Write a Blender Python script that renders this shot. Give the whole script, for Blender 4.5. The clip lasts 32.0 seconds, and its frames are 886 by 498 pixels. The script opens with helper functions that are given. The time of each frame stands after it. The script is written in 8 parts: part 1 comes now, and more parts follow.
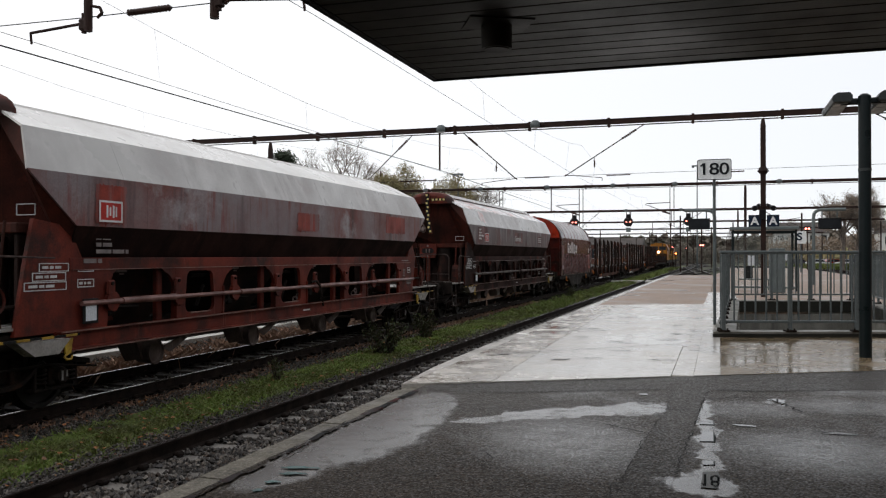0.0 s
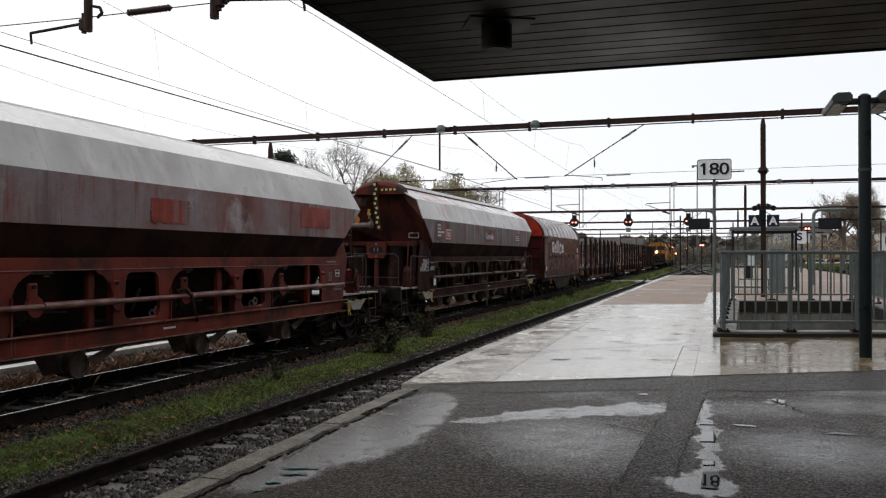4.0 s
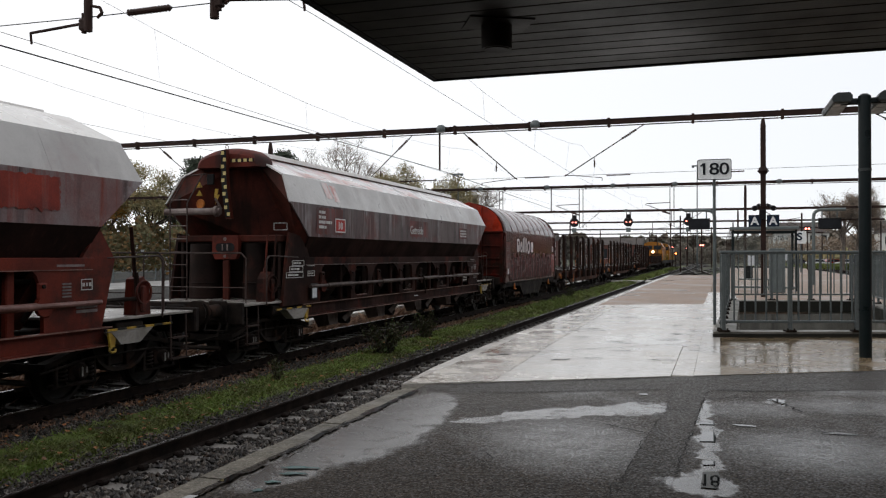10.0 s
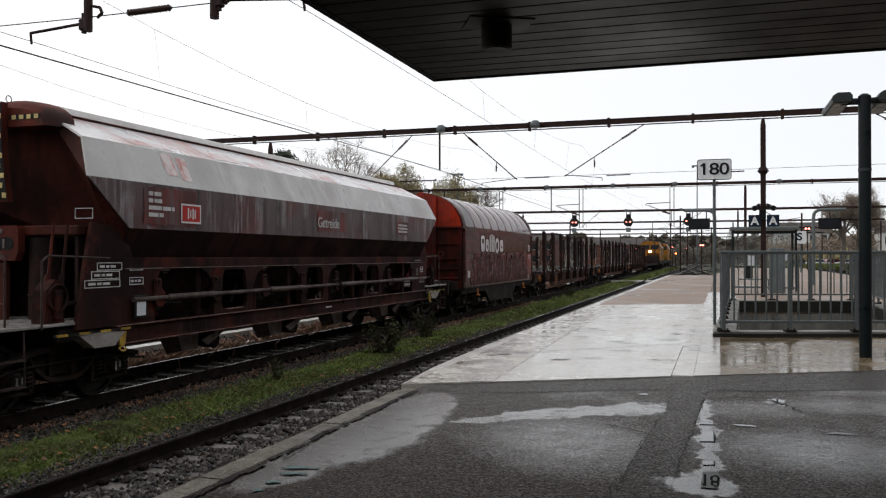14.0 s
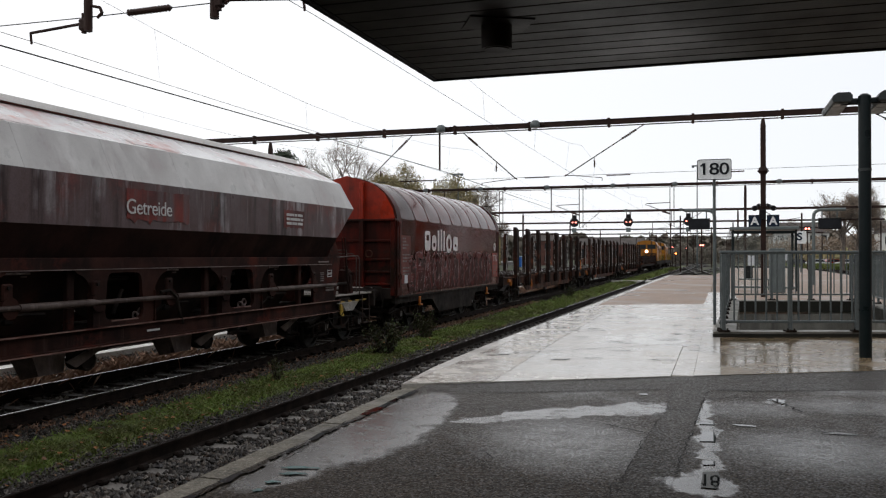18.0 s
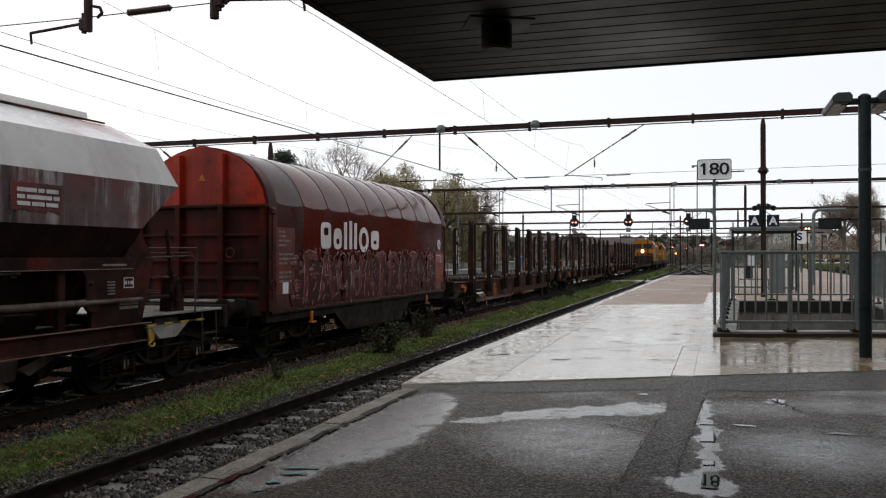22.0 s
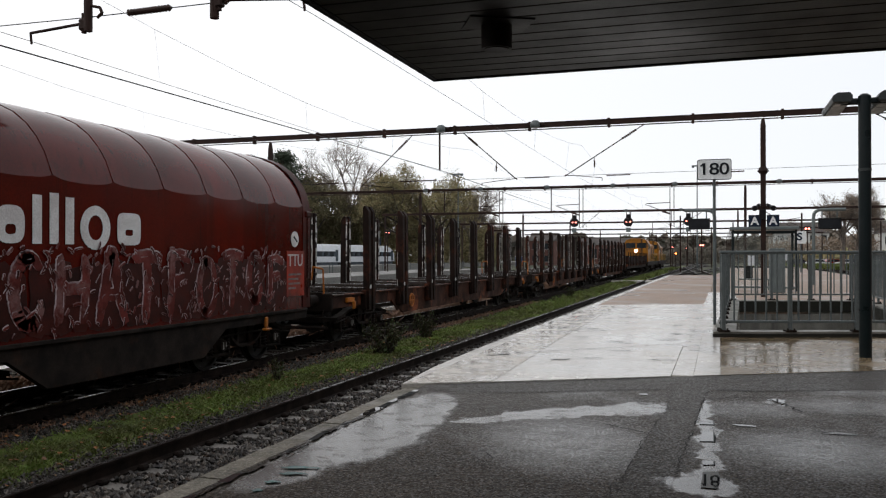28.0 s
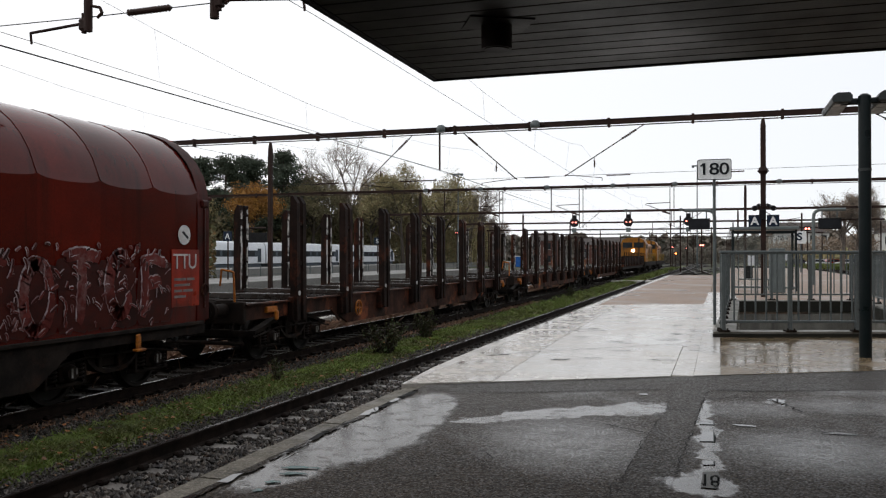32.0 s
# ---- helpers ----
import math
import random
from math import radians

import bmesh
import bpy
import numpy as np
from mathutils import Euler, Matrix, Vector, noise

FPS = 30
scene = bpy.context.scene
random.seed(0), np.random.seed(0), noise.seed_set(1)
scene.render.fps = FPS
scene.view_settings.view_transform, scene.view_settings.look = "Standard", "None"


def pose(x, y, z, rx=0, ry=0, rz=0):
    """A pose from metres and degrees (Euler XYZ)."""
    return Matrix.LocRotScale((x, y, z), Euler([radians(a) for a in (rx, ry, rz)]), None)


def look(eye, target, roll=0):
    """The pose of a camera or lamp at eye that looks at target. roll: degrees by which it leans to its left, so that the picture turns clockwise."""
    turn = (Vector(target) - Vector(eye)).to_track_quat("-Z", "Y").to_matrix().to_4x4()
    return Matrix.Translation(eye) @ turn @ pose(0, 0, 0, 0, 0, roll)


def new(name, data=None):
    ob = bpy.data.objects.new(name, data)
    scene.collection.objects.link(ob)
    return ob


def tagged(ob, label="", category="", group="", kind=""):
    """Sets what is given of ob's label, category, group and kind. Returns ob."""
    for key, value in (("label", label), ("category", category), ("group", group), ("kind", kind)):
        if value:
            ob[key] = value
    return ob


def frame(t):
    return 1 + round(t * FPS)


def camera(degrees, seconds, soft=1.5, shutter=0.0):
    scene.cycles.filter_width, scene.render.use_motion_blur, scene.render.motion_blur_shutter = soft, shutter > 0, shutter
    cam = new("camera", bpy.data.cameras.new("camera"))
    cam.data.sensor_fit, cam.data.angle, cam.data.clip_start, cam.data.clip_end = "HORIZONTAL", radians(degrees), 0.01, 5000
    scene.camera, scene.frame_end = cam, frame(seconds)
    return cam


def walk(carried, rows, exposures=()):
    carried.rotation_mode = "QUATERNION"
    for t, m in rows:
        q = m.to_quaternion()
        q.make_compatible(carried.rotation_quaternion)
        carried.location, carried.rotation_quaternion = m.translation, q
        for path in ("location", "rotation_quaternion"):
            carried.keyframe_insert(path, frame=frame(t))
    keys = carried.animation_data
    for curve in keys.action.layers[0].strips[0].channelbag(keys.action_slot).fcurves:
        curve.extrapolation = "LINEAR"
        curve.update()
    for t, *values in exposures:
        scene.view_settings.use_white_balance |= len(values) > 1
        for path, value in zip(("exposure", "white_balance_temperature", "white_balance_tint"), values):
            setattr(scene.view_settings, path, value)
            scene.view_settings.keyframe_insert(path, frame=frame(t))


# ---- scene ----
# x: across the tracks to the right, y: along the tracks, z: up from the platform
EYE = (0.0, 0.0, 1.5)
TURN, TILT = 18.25, 0.465
cam = camera(55.82, 32.0, soft=1.2)
STAND = pose(*EYE, 90 + TILT, 0, TURN)
walk(cam, [(0.0, STAND), (32.0, STAND)], exposures=[(0.0, 0.0), (32.0, 0.0)])

# ---- world and sun: a bright overcast sky ----
world = bpy.data.worlds.new("overcast")
scene.world = world
world.use_nodes = True
wn, wl = world.node_tree.nodes, world.node_tree.links
sky = wn.new("ShaderNodeTexSky")
sky.sky_type, sky.sun_disc = "NISHITA", False
sky.sun_elevation, sky.sun_rotation = radians(28), radians(-120)
cloud = wn.new("ShaderNodeRGB")
cloud.outputs[0].default_value = (8.95, 8.95, 9.15, 1)
# heavy rain cloud: a little darker towards the zenith
wtc, wsep, wramp = wn.new("ShaderNodeTexCoord"), wn.new("ShaderNodeSeparateXYZ"), wn.new("ShaderNodeMapRange")
wl.new(wtc.outputs["Generated"], wsep.inputs[0])
wl.new(wsep.outputs["Z"], wramp.inputs[0])
for i, v in enumerate((0.3, 1.0, 1.0, 0.95)):
    wramp.inputs[i + 1].default_value = v
wscale = wn.new("ShaderNodeVectorMath")
wscale.operation = "SCALE"
wl.new(cloud.outputs[0], wscale.inputs[0])
wl.new(wramp.outputs[0], wscale.inputs["Scale"])
# and dimmer, bluer on the side away from the hidden sun
wside, wtint, wmul = wn.new("ShaderNodeMapRange"), wn.new("ShaderNodeMix"), wn.new("ShaderNodeVectorMath")
wl.new(wsep.outputs["X"], wside.inputs[0])
for i, v in enumerate((-0.75, 0.2, 0.0, 1.0)):
    wside.inputs[i + 1].default_value = v
wtint.data_type = "RGBA"
wl.new(wside.outputs[0], wtint.inputs[0])
wtint.inputs[6].default_value, wtint.inputs[7].default_value = (1.04, 1.035, 1.02, 1), (0.87, 0.895, 0.915, 1)
wmul.operation = "MULTIPLY"
wl.new(wscale.outputs[0], wmul.inputs[0])
wl.new(wtint.outputs[2], wmul.inputs[1])
wmix = wn.new("ShaderNodeMix")
wmix.data_type = "RGBA"
wmix.inputs[0].default_value = 0.93
wl.new(sky.outputs[0], wmix.inputs[6])
wl.new(wmul.outputs[0], wmix.inputs[7])
wl.new(wmix.outputs[2], wn["Background"].inputs[0])
wn["Background"].inputs[1].default_value = 0.123
sun_data = bpy.data.lights.new("sun", "SUN")
sun_data.energy, sun_data.angle, sun_data.color = 0.5, radians(25), (1.0, 0.97, 0.93)
sun = new("sun", sun_data)
sun.matrix_world = look((-60, -30, 60), (0, 0, 0))


# ---- materials ----
def node(nt, kind, **ins):
    n = nt.nodes.new(kind)
    for k, v in ins.items():
        n.inputs[k.replace("_", " ")].default_value = v
    return n


def rgb(c):
    return (*c, 1.0)


def base(name):
    m = bpy.data.materials.new(name)
    m.use_nodes = True
    return m, m.node_tree, m.node_tree.nodes["Principled BSDF"]


def coords(nt, stretch=(1, 1, 1)):
    tc = nt.nodes.new("ShaderNodeTexCoord")
    mp = nt.nodes.new("ShaderNodeMapping")
    mp.inputs["Scale"].default_value = stretch
    nt.links.new(tc.outputs["Object"], mp.inputs["Vector"])
    return mp.outputs[0]


def noise_at(nt, vec, scale, detail=5.0, rough=0.6):
    n = node(nt, "ShaderNodeTexNoise", Scale=scale, Detail=detail, Roughness=rough)
    nt.links.new(vec, n.inputs["Vector"])
    return n.outputs["Fac"]


def span(nt, value, a, b, c=0.0, d=1.0):
    n = nt.nodes.new("ShaderNodeMapRange")
    for i, v in enumerate((a, b, c, d)):
        n.inputs[i + 1].default_value = v
    nt.links.new(value, n.inputs[0])
    return n.outputs[0]


def blend(nt, fac, a, b, how="MIX"):
    n = nt.nodes.new("ShaderNodeMix")
    n.data_type, n.blend_type = "RGBA", how
    for i, v in ((0, fac), (6, a), (7, b)):
        if isinstance(v, (tuple, list)):
            n.inputs[i].default_value = rgb(v) if len(v) == 3 else v
        elif isinstance(v, (int, float)):
            n.inputs[i].default_value = v
        else:
            nt.links.new(v, n.inputs[i])
    return n.outputs[2]


def bumped(nt, bsdf, height, strength, dist=0.01):
    b = node(nt, "ShaderNodeBump", Strength=strength, Distance=dist)
    nt.links.new(height, b.inputs["Height"])
    nt.links.new(b.outputs[0], bsdf.inputs["Normal"])


def surf(name, c1, c2=None, scale=2.0, rough=0.6, metal=0.0, bump=0.15, fine=45.0, lo=0.38, hi=0.62,
         streak=None, streak_lo=0.5, streak_hi=0.7, streak_scale=3.0, stain=None, stain_lo=0.55, stain_hi=0.7, rvar=0.12, each=0.0, spec=0.18,
         drip=None, drip_lo=0.55, drip_hi=0.72, drip_scale=9.0, drip_long=0.045):
    """Paint, rust, stone: two colours in patches, fine grain, run-down streaks and stains."""
    m, nt, bs = base(name)
    v = coords(nt)
    big = noise_at(nt, v, scale)
    small = noise_at(nt, v, fine, 3.0)
    col = blend(nt, span(nt, big, lo, hi), c1, c2 or tuple(x * 0.75 for x in c1))
    if streak:
        sv = coords(nt, (1.0, 1.0, 0.06))
        s = noise_at(nt, sv, streak_scale, 4.0, 0.55)
        col = blend(nt, span(nt, s, streak_lo, streak_hi), col, streak)
    if drip:
        dv = coords(nt, (1.0, 1.0, drip_long))
        gate = span(nt, noise_at(nt, v, 0.7, 4.0), 0.42, 0.6)
        d = noise_at(nt, dv, drip_scale, 6.0, 0.65)
        mul = nt.nodes.new("ShaderNodeMath")
        mul.operation = "MULTIPLY"
        nt.links.new(span(nt, d, drip_lo, drip_hi), mul.inputs[0])
        nt.links.new(gate, mul.inputs[1])
        col = blend(nt, mul.outputs[0], col, drip)
    if stain:
        st = noise_at(nt, v, scale * 0.6 + 0.3, 7.0, 0.7)
        col = blend(nt, span(nt, st, stain_lo, stain_hi), col, stain)
    grain = span(nt, small, 0.3, 0.7, 0.82, 1.15)
    gm = nt.nodes.new("ShaderNodeVectorMath")
    gm.operation = "SCALE"
    nt.links.new(col, gm.inputs[0])
    nt.links.new(grain, gm.inputs["Scale"])
    out = gm.outputs[0]
    if each:
        oi = nt.nodes.new("ShaderNodeObjectInfo")
        g2 = nt.nodes.new("ShaderNodeVectorMath")
        g2.operation = "SCALE"
        nt.links.new(out, g2.inputs[0])
        nt.links.new(span(nt, oi.outputs["Random"], 0, 1, 1 - each, 1 + each), g2.inputs["Scale"])
        out = g2.outputs[0]
    nt.links.new(out, bs.inputs["Base Color"])
    nt.links.new(span(nt, big, 0.3, 0.7, max(rough - rvar, 0.02), min(rough + rvar, 1)), bs.inputs["Roughness"])
    bs.inputs["Metallic"].default_value = metal
    bs.inputs["Specular IOR Level"].default_value = spec
    if bump:
        bumped(nt, bs, small, bump)
    return m


def islands(name, cols, rough=0.7, patch=None, bump=0.0):
    """Leaves, stones, blades: a colour for each loose piece."""
    m, nt, bs = base(name)
    g = nt.nodes.new("ShaderNodeNewGeometry")
    r = nt.nodes.new("ShaderNodeValToRGB")
    r.color_ramp.elements.remove(r.color_ramp.elements[0])
    for i, c in enumerate(cols):
        e = r.color_ramp.elements[0] if i == 0 else r.color_ramp.elements.new(i / (len(cols) - 1))
        e.position, e.color = i / max(len(cols) - 1, 1), rgb(c)
    nt.links.new(g.outputs["Random Per Island"], r.inputs[0])
    out = r.outputs[0]
    if patch:
        v = coords(nt)
        out = blend(nt, span(nt, noise_at(nt, v, 0.9, 5.0, 0.65), 0.42, 0.64, 0.0, 0.8), out, patch)
        out = blend(nt, span(nt, noise_at(nt, v, 3.5, 3.0), 0.5, 0.66, 0.0, 0.45), out, tuple(x * 0.6 for x in patch))
    nt.links.new(out, bs.inputs["Base Color"])
    bs.inputs["Roughness"].default_value = rough
    bs.inputs["Specular IOR Level"].default_value = 0.2
    if bump:
        bumped(nt, bs, noise_at(nt, coords(nt), 60), bump)
    return m


def glow(name, c, strength):
    m, nt, bs = base(name)
    bs.inputs["Base Color"].default_value = rgb(c)
    bs.inputs["Emission Color"].default_value = rgb(c)
    bs.inputs["Emission Strength"].default_value = strength
    return m


def wet_ground(name, c1, c2, dry_rough, wet_rough, wet_lo, wet_hi, wet_scale, grain=90.0, bump=0.25, stain=None, spec=0.5, depth=0.006, speck=0.4):
    """Paving after rain: dry and wet patches, coarse and fine aggregate, stains."""
    m, nt, bs = base(name)
    v = coords(nt)
    wet = span(nt, noise_at(nt, v, wet_scale, 9.0, 0.68), wet_lo, wet_hi)
    fine = noise_at(nt, v, grain, 2.0)
    coarse = noise_at(nt, v, grain * 0.35, 3.0, 0.7)
    col = blend(nt, span(nt, noise_at(nt, v, 1.3, 8.0, 0.65), 0.35, 0.65), c1, c2)
    col = blend(nt, span(nt, fine, 0.5, 0.68, 0.0, speck), col, tuple(min(x * 2.6, 1) for x in c1))
    col = blend(nt, span(nt, coarse, 0.45, 0.7, 0.0, 0.5), col, tuple(x * 0.4 for x in c2))
    if stain:
        col = blend(nt, span(nt, noise_at(nt, v, 0.7, 9.0, 0.72), 0.5, 0.64, 0.0, 0.85), col, stain)
        col = blend(nt, span(nt, noise_at(nt, v, 3.1, 6.0, 0.7), 0.56, 0.68, 0.0, 0.6), col, tuple(x * 0.55 for x in stain))
    dark = blend(nt, span(nt, wet, 0, 1, 0.0, 0.5), col, tuple(x * 0.45 for x in c1))
    nt.links.new(dark, bs.inputs["Base Color"])
    nt.links.new(span(nt, wet, 0, 1, dry_rough, wet_rough), bs.inputs["Roughness"])
    mixh = nt.nodes.new("ShaderNodeMath")
    mixh.operation = "ADD"
    nt.links.new(fine, mixh.inputs[0])
    nt.links.new(coarse, mixh.inputs[1])
    bs.inputs["Specular IOR Level"].default_value = spec
    b = node(nt, "ShaderNodeBump", Distance=depth)
    nt.links.new(mixh.outputs[0], b.inputs["Height"])
    nt.links.new(span(nt, wet, 0, 1, bump, bump * 0.15), b.inputs["Strength"])
    nt.links.new(b.outputs[0], bs.inputs["Normal"])
    return m


MAT = {
    "slab": wet_ground("wet_concrete", (0.56, 0.525, 0.48), (0.49, 0.455, 0.41), 0.28, 0.1, 0.38, 0.62, 0.45, 40.0, 0.25, (0.43, 0.385, 0.33), 0.5, 0.008, 0.15),
    "paving": wet_ground("wet_brick_paving", (0.3, 0.215, 0.165), (0.22, 0.155, 0.115), 0.62, 0.3, 0.46, 0.66, 0.35, 30.0, 0.4, (0.17, 0.12, 0.09), 0.3, 0.012),
    "edge": wet_ground("edge_concrete", (0.18, 0.16, 0.13), (0.1, 0.09, 0.072), 0.7, 0.35, 0.5, 0.66, 1.6, 50.0, 0.8, (0.05, 0.05, 0.034), 0.22, 0.02),
    "earth": surf("ballast_earth", (0.03, 0.024, 0.019), (0.016, 0.0135, 0.011), 1.2, 0.8, bump=0.6, fine=25, stain=(0.024, 0.03, 0.011), spec=0.1),
    "far_ground": surf("far_ground", (0.055, 0.05, 0.042), (0.05, 0.062, 0.024), 0.08, 0.85, bump=0.2, fine=3),
    "rail_rust": surf("rusty_rail", (0.017, 0.011, 0.0085), (0.009, 0.0065, 0.0055), 5, 0.75, 0.0, fine=60, spec=0.06),
    "rail_top": surf("worn_rail_head", (0.2, 0.19, 0.19), (0.1, 0.095, 0.09), 3, 0.25, 0.8, 0.05),
    "sleeper": surf("concrete_sleeper", (0.19, 0.175, 0.16), (0.1, 0.09, 0.08), 4, 0.5, bump=0.3, each=0.3, spec=0.25),
    "stones": islands("ballast_stones", [(0.014, 0.012, 0.011), (0.062, 0.052, 0.045), (0.026, 0.022, 0.02), (0.17, 0.15, 0.13), (0.048, 0.029, 0.019), (0.018, 0.0155, 0.014), (0.038, 0.034, 0.034), (0.095, 0.082, 0.07)], 0.4, bump=0.3),
    "grass": islands("grass_blades", [(0.075, 0.115, 0.022), (0.125, 0.185, 0.034), (0.165, 0.225, 0.042), (0.095, 0.155, 0.027), (0.15, 0.175, 0.045), (0.16, 0.125, 0.05)], 0.55, (0.085, 0.085, 0.03)),
    "litter": islands("fallen_leaves", [(0.24, 0.09, 0.03), (0.11, 0.045, 0.025), (0.3, 0.13, 0.04), (0.07, 0.035, 0.022), (0.14, 0.08, 0.04)], 0.55),
    "weed": islands("weed_leaves", [(0.035, 0.05, 0.018), (0.05, 0.075, 0.022), (0.06, 0.04, 0.02), (0.03, 0.035, 0.016)], 0.6),
    "steel_brown": surf("brown_gantry_paint", (0.034, 0.017, 0.013), (0.022, 0.013, 0.011), 1.5, 0.6, fine=30, spec=0.12),
    "dark_post": surf("dark_green_post_paint", (0.007, 0.012, 0.013), (0.011, 0.015, 0.016), 2, 0.35, bump=0.05, spec=0.15),
    "galv": surf("grey_green_railing_paint", (0.1, 0.115, 0.115), (0.075, 0.088, 0.09), 9, 0.4, 0.0, 0.06, spec=0.4),
    "grey_paint": surf("grey_green_paint", (0.13, 0.15, 0.15), (0.1, 0.12, 0.12), 4, 0.4, 0.0, 0.05, spec=0.3),
    "wire": surf("wire", (0.05, 0.05, 0.05), None, 3, 0.5, 0.6, 0),
    "porcelain": surf("insulator", (0.06, 0.035, 0.028), None, 5, 0.25, bump=0),
    "black": surf("black_plastic", (0.011, 0.011, 0.012), (0.016, 0.016, 0.016), 4, 0.5, bump=0.05, spec=0.08),
    "soffit": surf("stained_soffit_boards", (0.028, 0.021, 0.018), (0.02, 0.016, 0.014), 1.5, 0.42, bump=0.1, each=0.1, spec=0.28),
    "white_sign": surf("white_sign_enamel", (0.75, 0.76, 0.76), (0.66, 0.68, 0.68), 3, 0.3, bump=0.02),
    "sign_black": surf("sign_black", (0.012, 0.014, 0.018), None, 4, 0.4, bump=0),
    "sign_blue": surf("dark_blue_sign", (0.01, 0.02, 0.04), None, 4, 0.3, bump=0),
    "lamp_grey": surf("lamp_head", (0.045, 0.05, 0.05), (0.03, 0.035, 0.035), 4, 0.4, bump=0.05),
    "diffuser": surf("lamp_diffuser", (0.45, 0.46, 0.45), None, 5, 0.3, bump=0),
    "concrete": surf("stair_concrete", (0.2, 0.19, 0.17), (0.13, 0.125, 0.11), 1.5, 0.5, bump=0.2, streak=(0.07, 0.066, 0.058)),
    # kerb face, coping and well floor: about a tenth of the kerb's tone
    "dark_concrete": surf("near_black_concrete", (0.022, 0.021, 0.017), (0.014, 0.014, 0.011), 2, 0.5, bump=0.25),
    # the train
    "hop_red": surf("hopper_red_paint", (0.138, 0.022, 0.012), (0.074, 0.0145, 0.0095), 1.3, 0.55, streak=(0.026, 0.01, 0.008), streak_lo=0.52, streak_hi=0.74, stain=(0.03, 0.0125, 0.01), stain_lo=0.5, stain_hi=0.64, spec=0.12, drip=(0.2, 0.075, 0.058), drip_lo=0.62),
    "hop_dark": surf("hopper_grimy_brown", (0.075, 0.017, 0.011), (0.028, 0.01, 0.0075), 1.1, 0.6, streak=(0.014, 0.008, 0.006), stain=(0.12, 0.022, 0.012), stain_lo=0.58, stain_hi=0.75, drip=(0.015, 0.008, 0.006), spec=0.08),
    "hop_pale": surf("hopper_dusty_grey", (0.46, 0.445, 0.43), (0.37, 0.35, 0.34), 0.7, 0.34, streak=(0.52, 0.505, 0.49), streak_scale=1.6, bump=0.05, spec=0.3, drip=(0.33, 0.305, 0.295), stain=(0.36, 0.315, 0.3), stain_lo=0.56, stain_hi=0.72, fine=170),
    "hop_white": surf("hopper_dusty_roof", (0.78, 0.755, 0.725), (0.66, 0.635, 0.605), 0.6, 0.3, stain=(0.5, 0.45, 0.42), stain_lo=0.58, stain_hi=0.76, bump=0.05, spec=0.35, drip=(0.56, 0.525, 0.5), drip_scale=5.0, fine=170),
    "hop_side": surf("hopper_dust_streaked_side", (0.19, 0.155, 0.16), (0.15, 0.05, 0.042), 0.55, 0.42, streak=(0.045, 0.024, 0.023), streak_lo=0.54, streak_hi=0.74, streak_scale=3.4, bump=0.06, spec=0.22, stain=(0.29, 0.265, 0.27), stain_lo=0.53, stain_hi=0.66, drip=(0.16, 0.035, 0.025), drip_lo=0.5, drip_hi=0.64, drip_scale=6.0),
    "hop_side_b": surf("hopper_streaked_dark_side", (0.1, 0.072, 0.074), (0.055, 0.024, 0.022), 0.7, 0.36, streak=(0.022, 0.013, 0.013), streak_lo=0.52, streak_hi=0.7, streak_scale=3.8, bump=0.06, spec=0.25, drip=(0.34, 0.32, 0.33), drip_lo=0.5, drip_hi=0.66, drip_scale=5.0, drip_long=0.09, stain=(0.13, 0.035, 0.03), stain_lo=0.52, stain_hi=0.68),
    "hop_patch_b": surf("worn_red_patch", (0.15, 0.026, 0.02), (0.07, 0.022, 0.02), 1.8, 0.42, streak=(0.1, 0.074, 0.076), streak_lo=0.48, streak_hi=0.64, streak_scale=4.0, drip=(0.03, 0.016, 0.015)),
    "hop_patch": surf("faded_red_patch", (0.24, 0.03, 0.016), (0.13, 0.02, 0.014), 2.2, 0.42, streak=(0.17, 0.11, 0.11), streak_lo=0.5, streak_hi=0.66, streak_scale=4.0, drip=(0.06, 0.02, 0.018)),
    "cover_red": surf("wet_red_tarpaulin", (0.086, 0.0062, 0.0031), (0.056, 0.0048, 0.0027), 0.8, 0.13, streak=(0.035, 0.0045, 0.003), streak_lo=0.55, streak_hi=0.75, bump=0.012, rvar=0.05, spec=0.2, drip=(0.026, 0.0055, 0.003), stain=(0.05, 0.007, 0.004), stain_lo=0.56, each=0.16),
    "end_red": surf("red_end_wall_paint", (0.32, 0.026, 0.009), (0.2, 0.016, 0.007), 1.0, 0.34, streak=(0.07, 0.011, 0.007), streak_lo=0.54, streak_hi=0.76, stain=(0.045, 0.012, 0.008), stain_lo=0.54, stain_hi=0.7, spec=0.2, drip=(0.03, 0.009, 0.006)),
    # near-black base holds the shade of this downward-facing shell
    "hop_black": surf("grimy_shaded_lower_shell", (0.024, 0.011, 0.009), (0.013, 0.0075, 0.0065), 1.2, 0.75, streak=(0.009, 0.006, 0.005), drip=(0.04, 0.018, 0.014), spec=0.04),
    "end_dark": surf("grimy_dark_red_end", (0.075, 0.008, 0.005), (0.03, 0.006, 0.004), 1.2, 0.42, streak=(0.012, 0.005, 0.004), stain=(0.014, 0.007, 0.005), stain_lo=0.5, stain_hi=0.64, spec=0.09, drip=(0.012, 0.006, 0.005)),
    "worn_edge": surf("worn_edge_wet_glint", (0.2, 0.12, 0.1), (0.07, 0.026, 0.02), 2.5, 0.35, bump=0, lo=0.48, hi=0.64),
    "cream": surf("pale_yellow_block", (0.6, 0.48, 0.2), (0.5, 0.4, 0.16), 8, 0.5, bump=0),
    "logo_red": surf("logo_red", (0.4, 0.025, 0.018), None, 3, 0.4, bump=0),
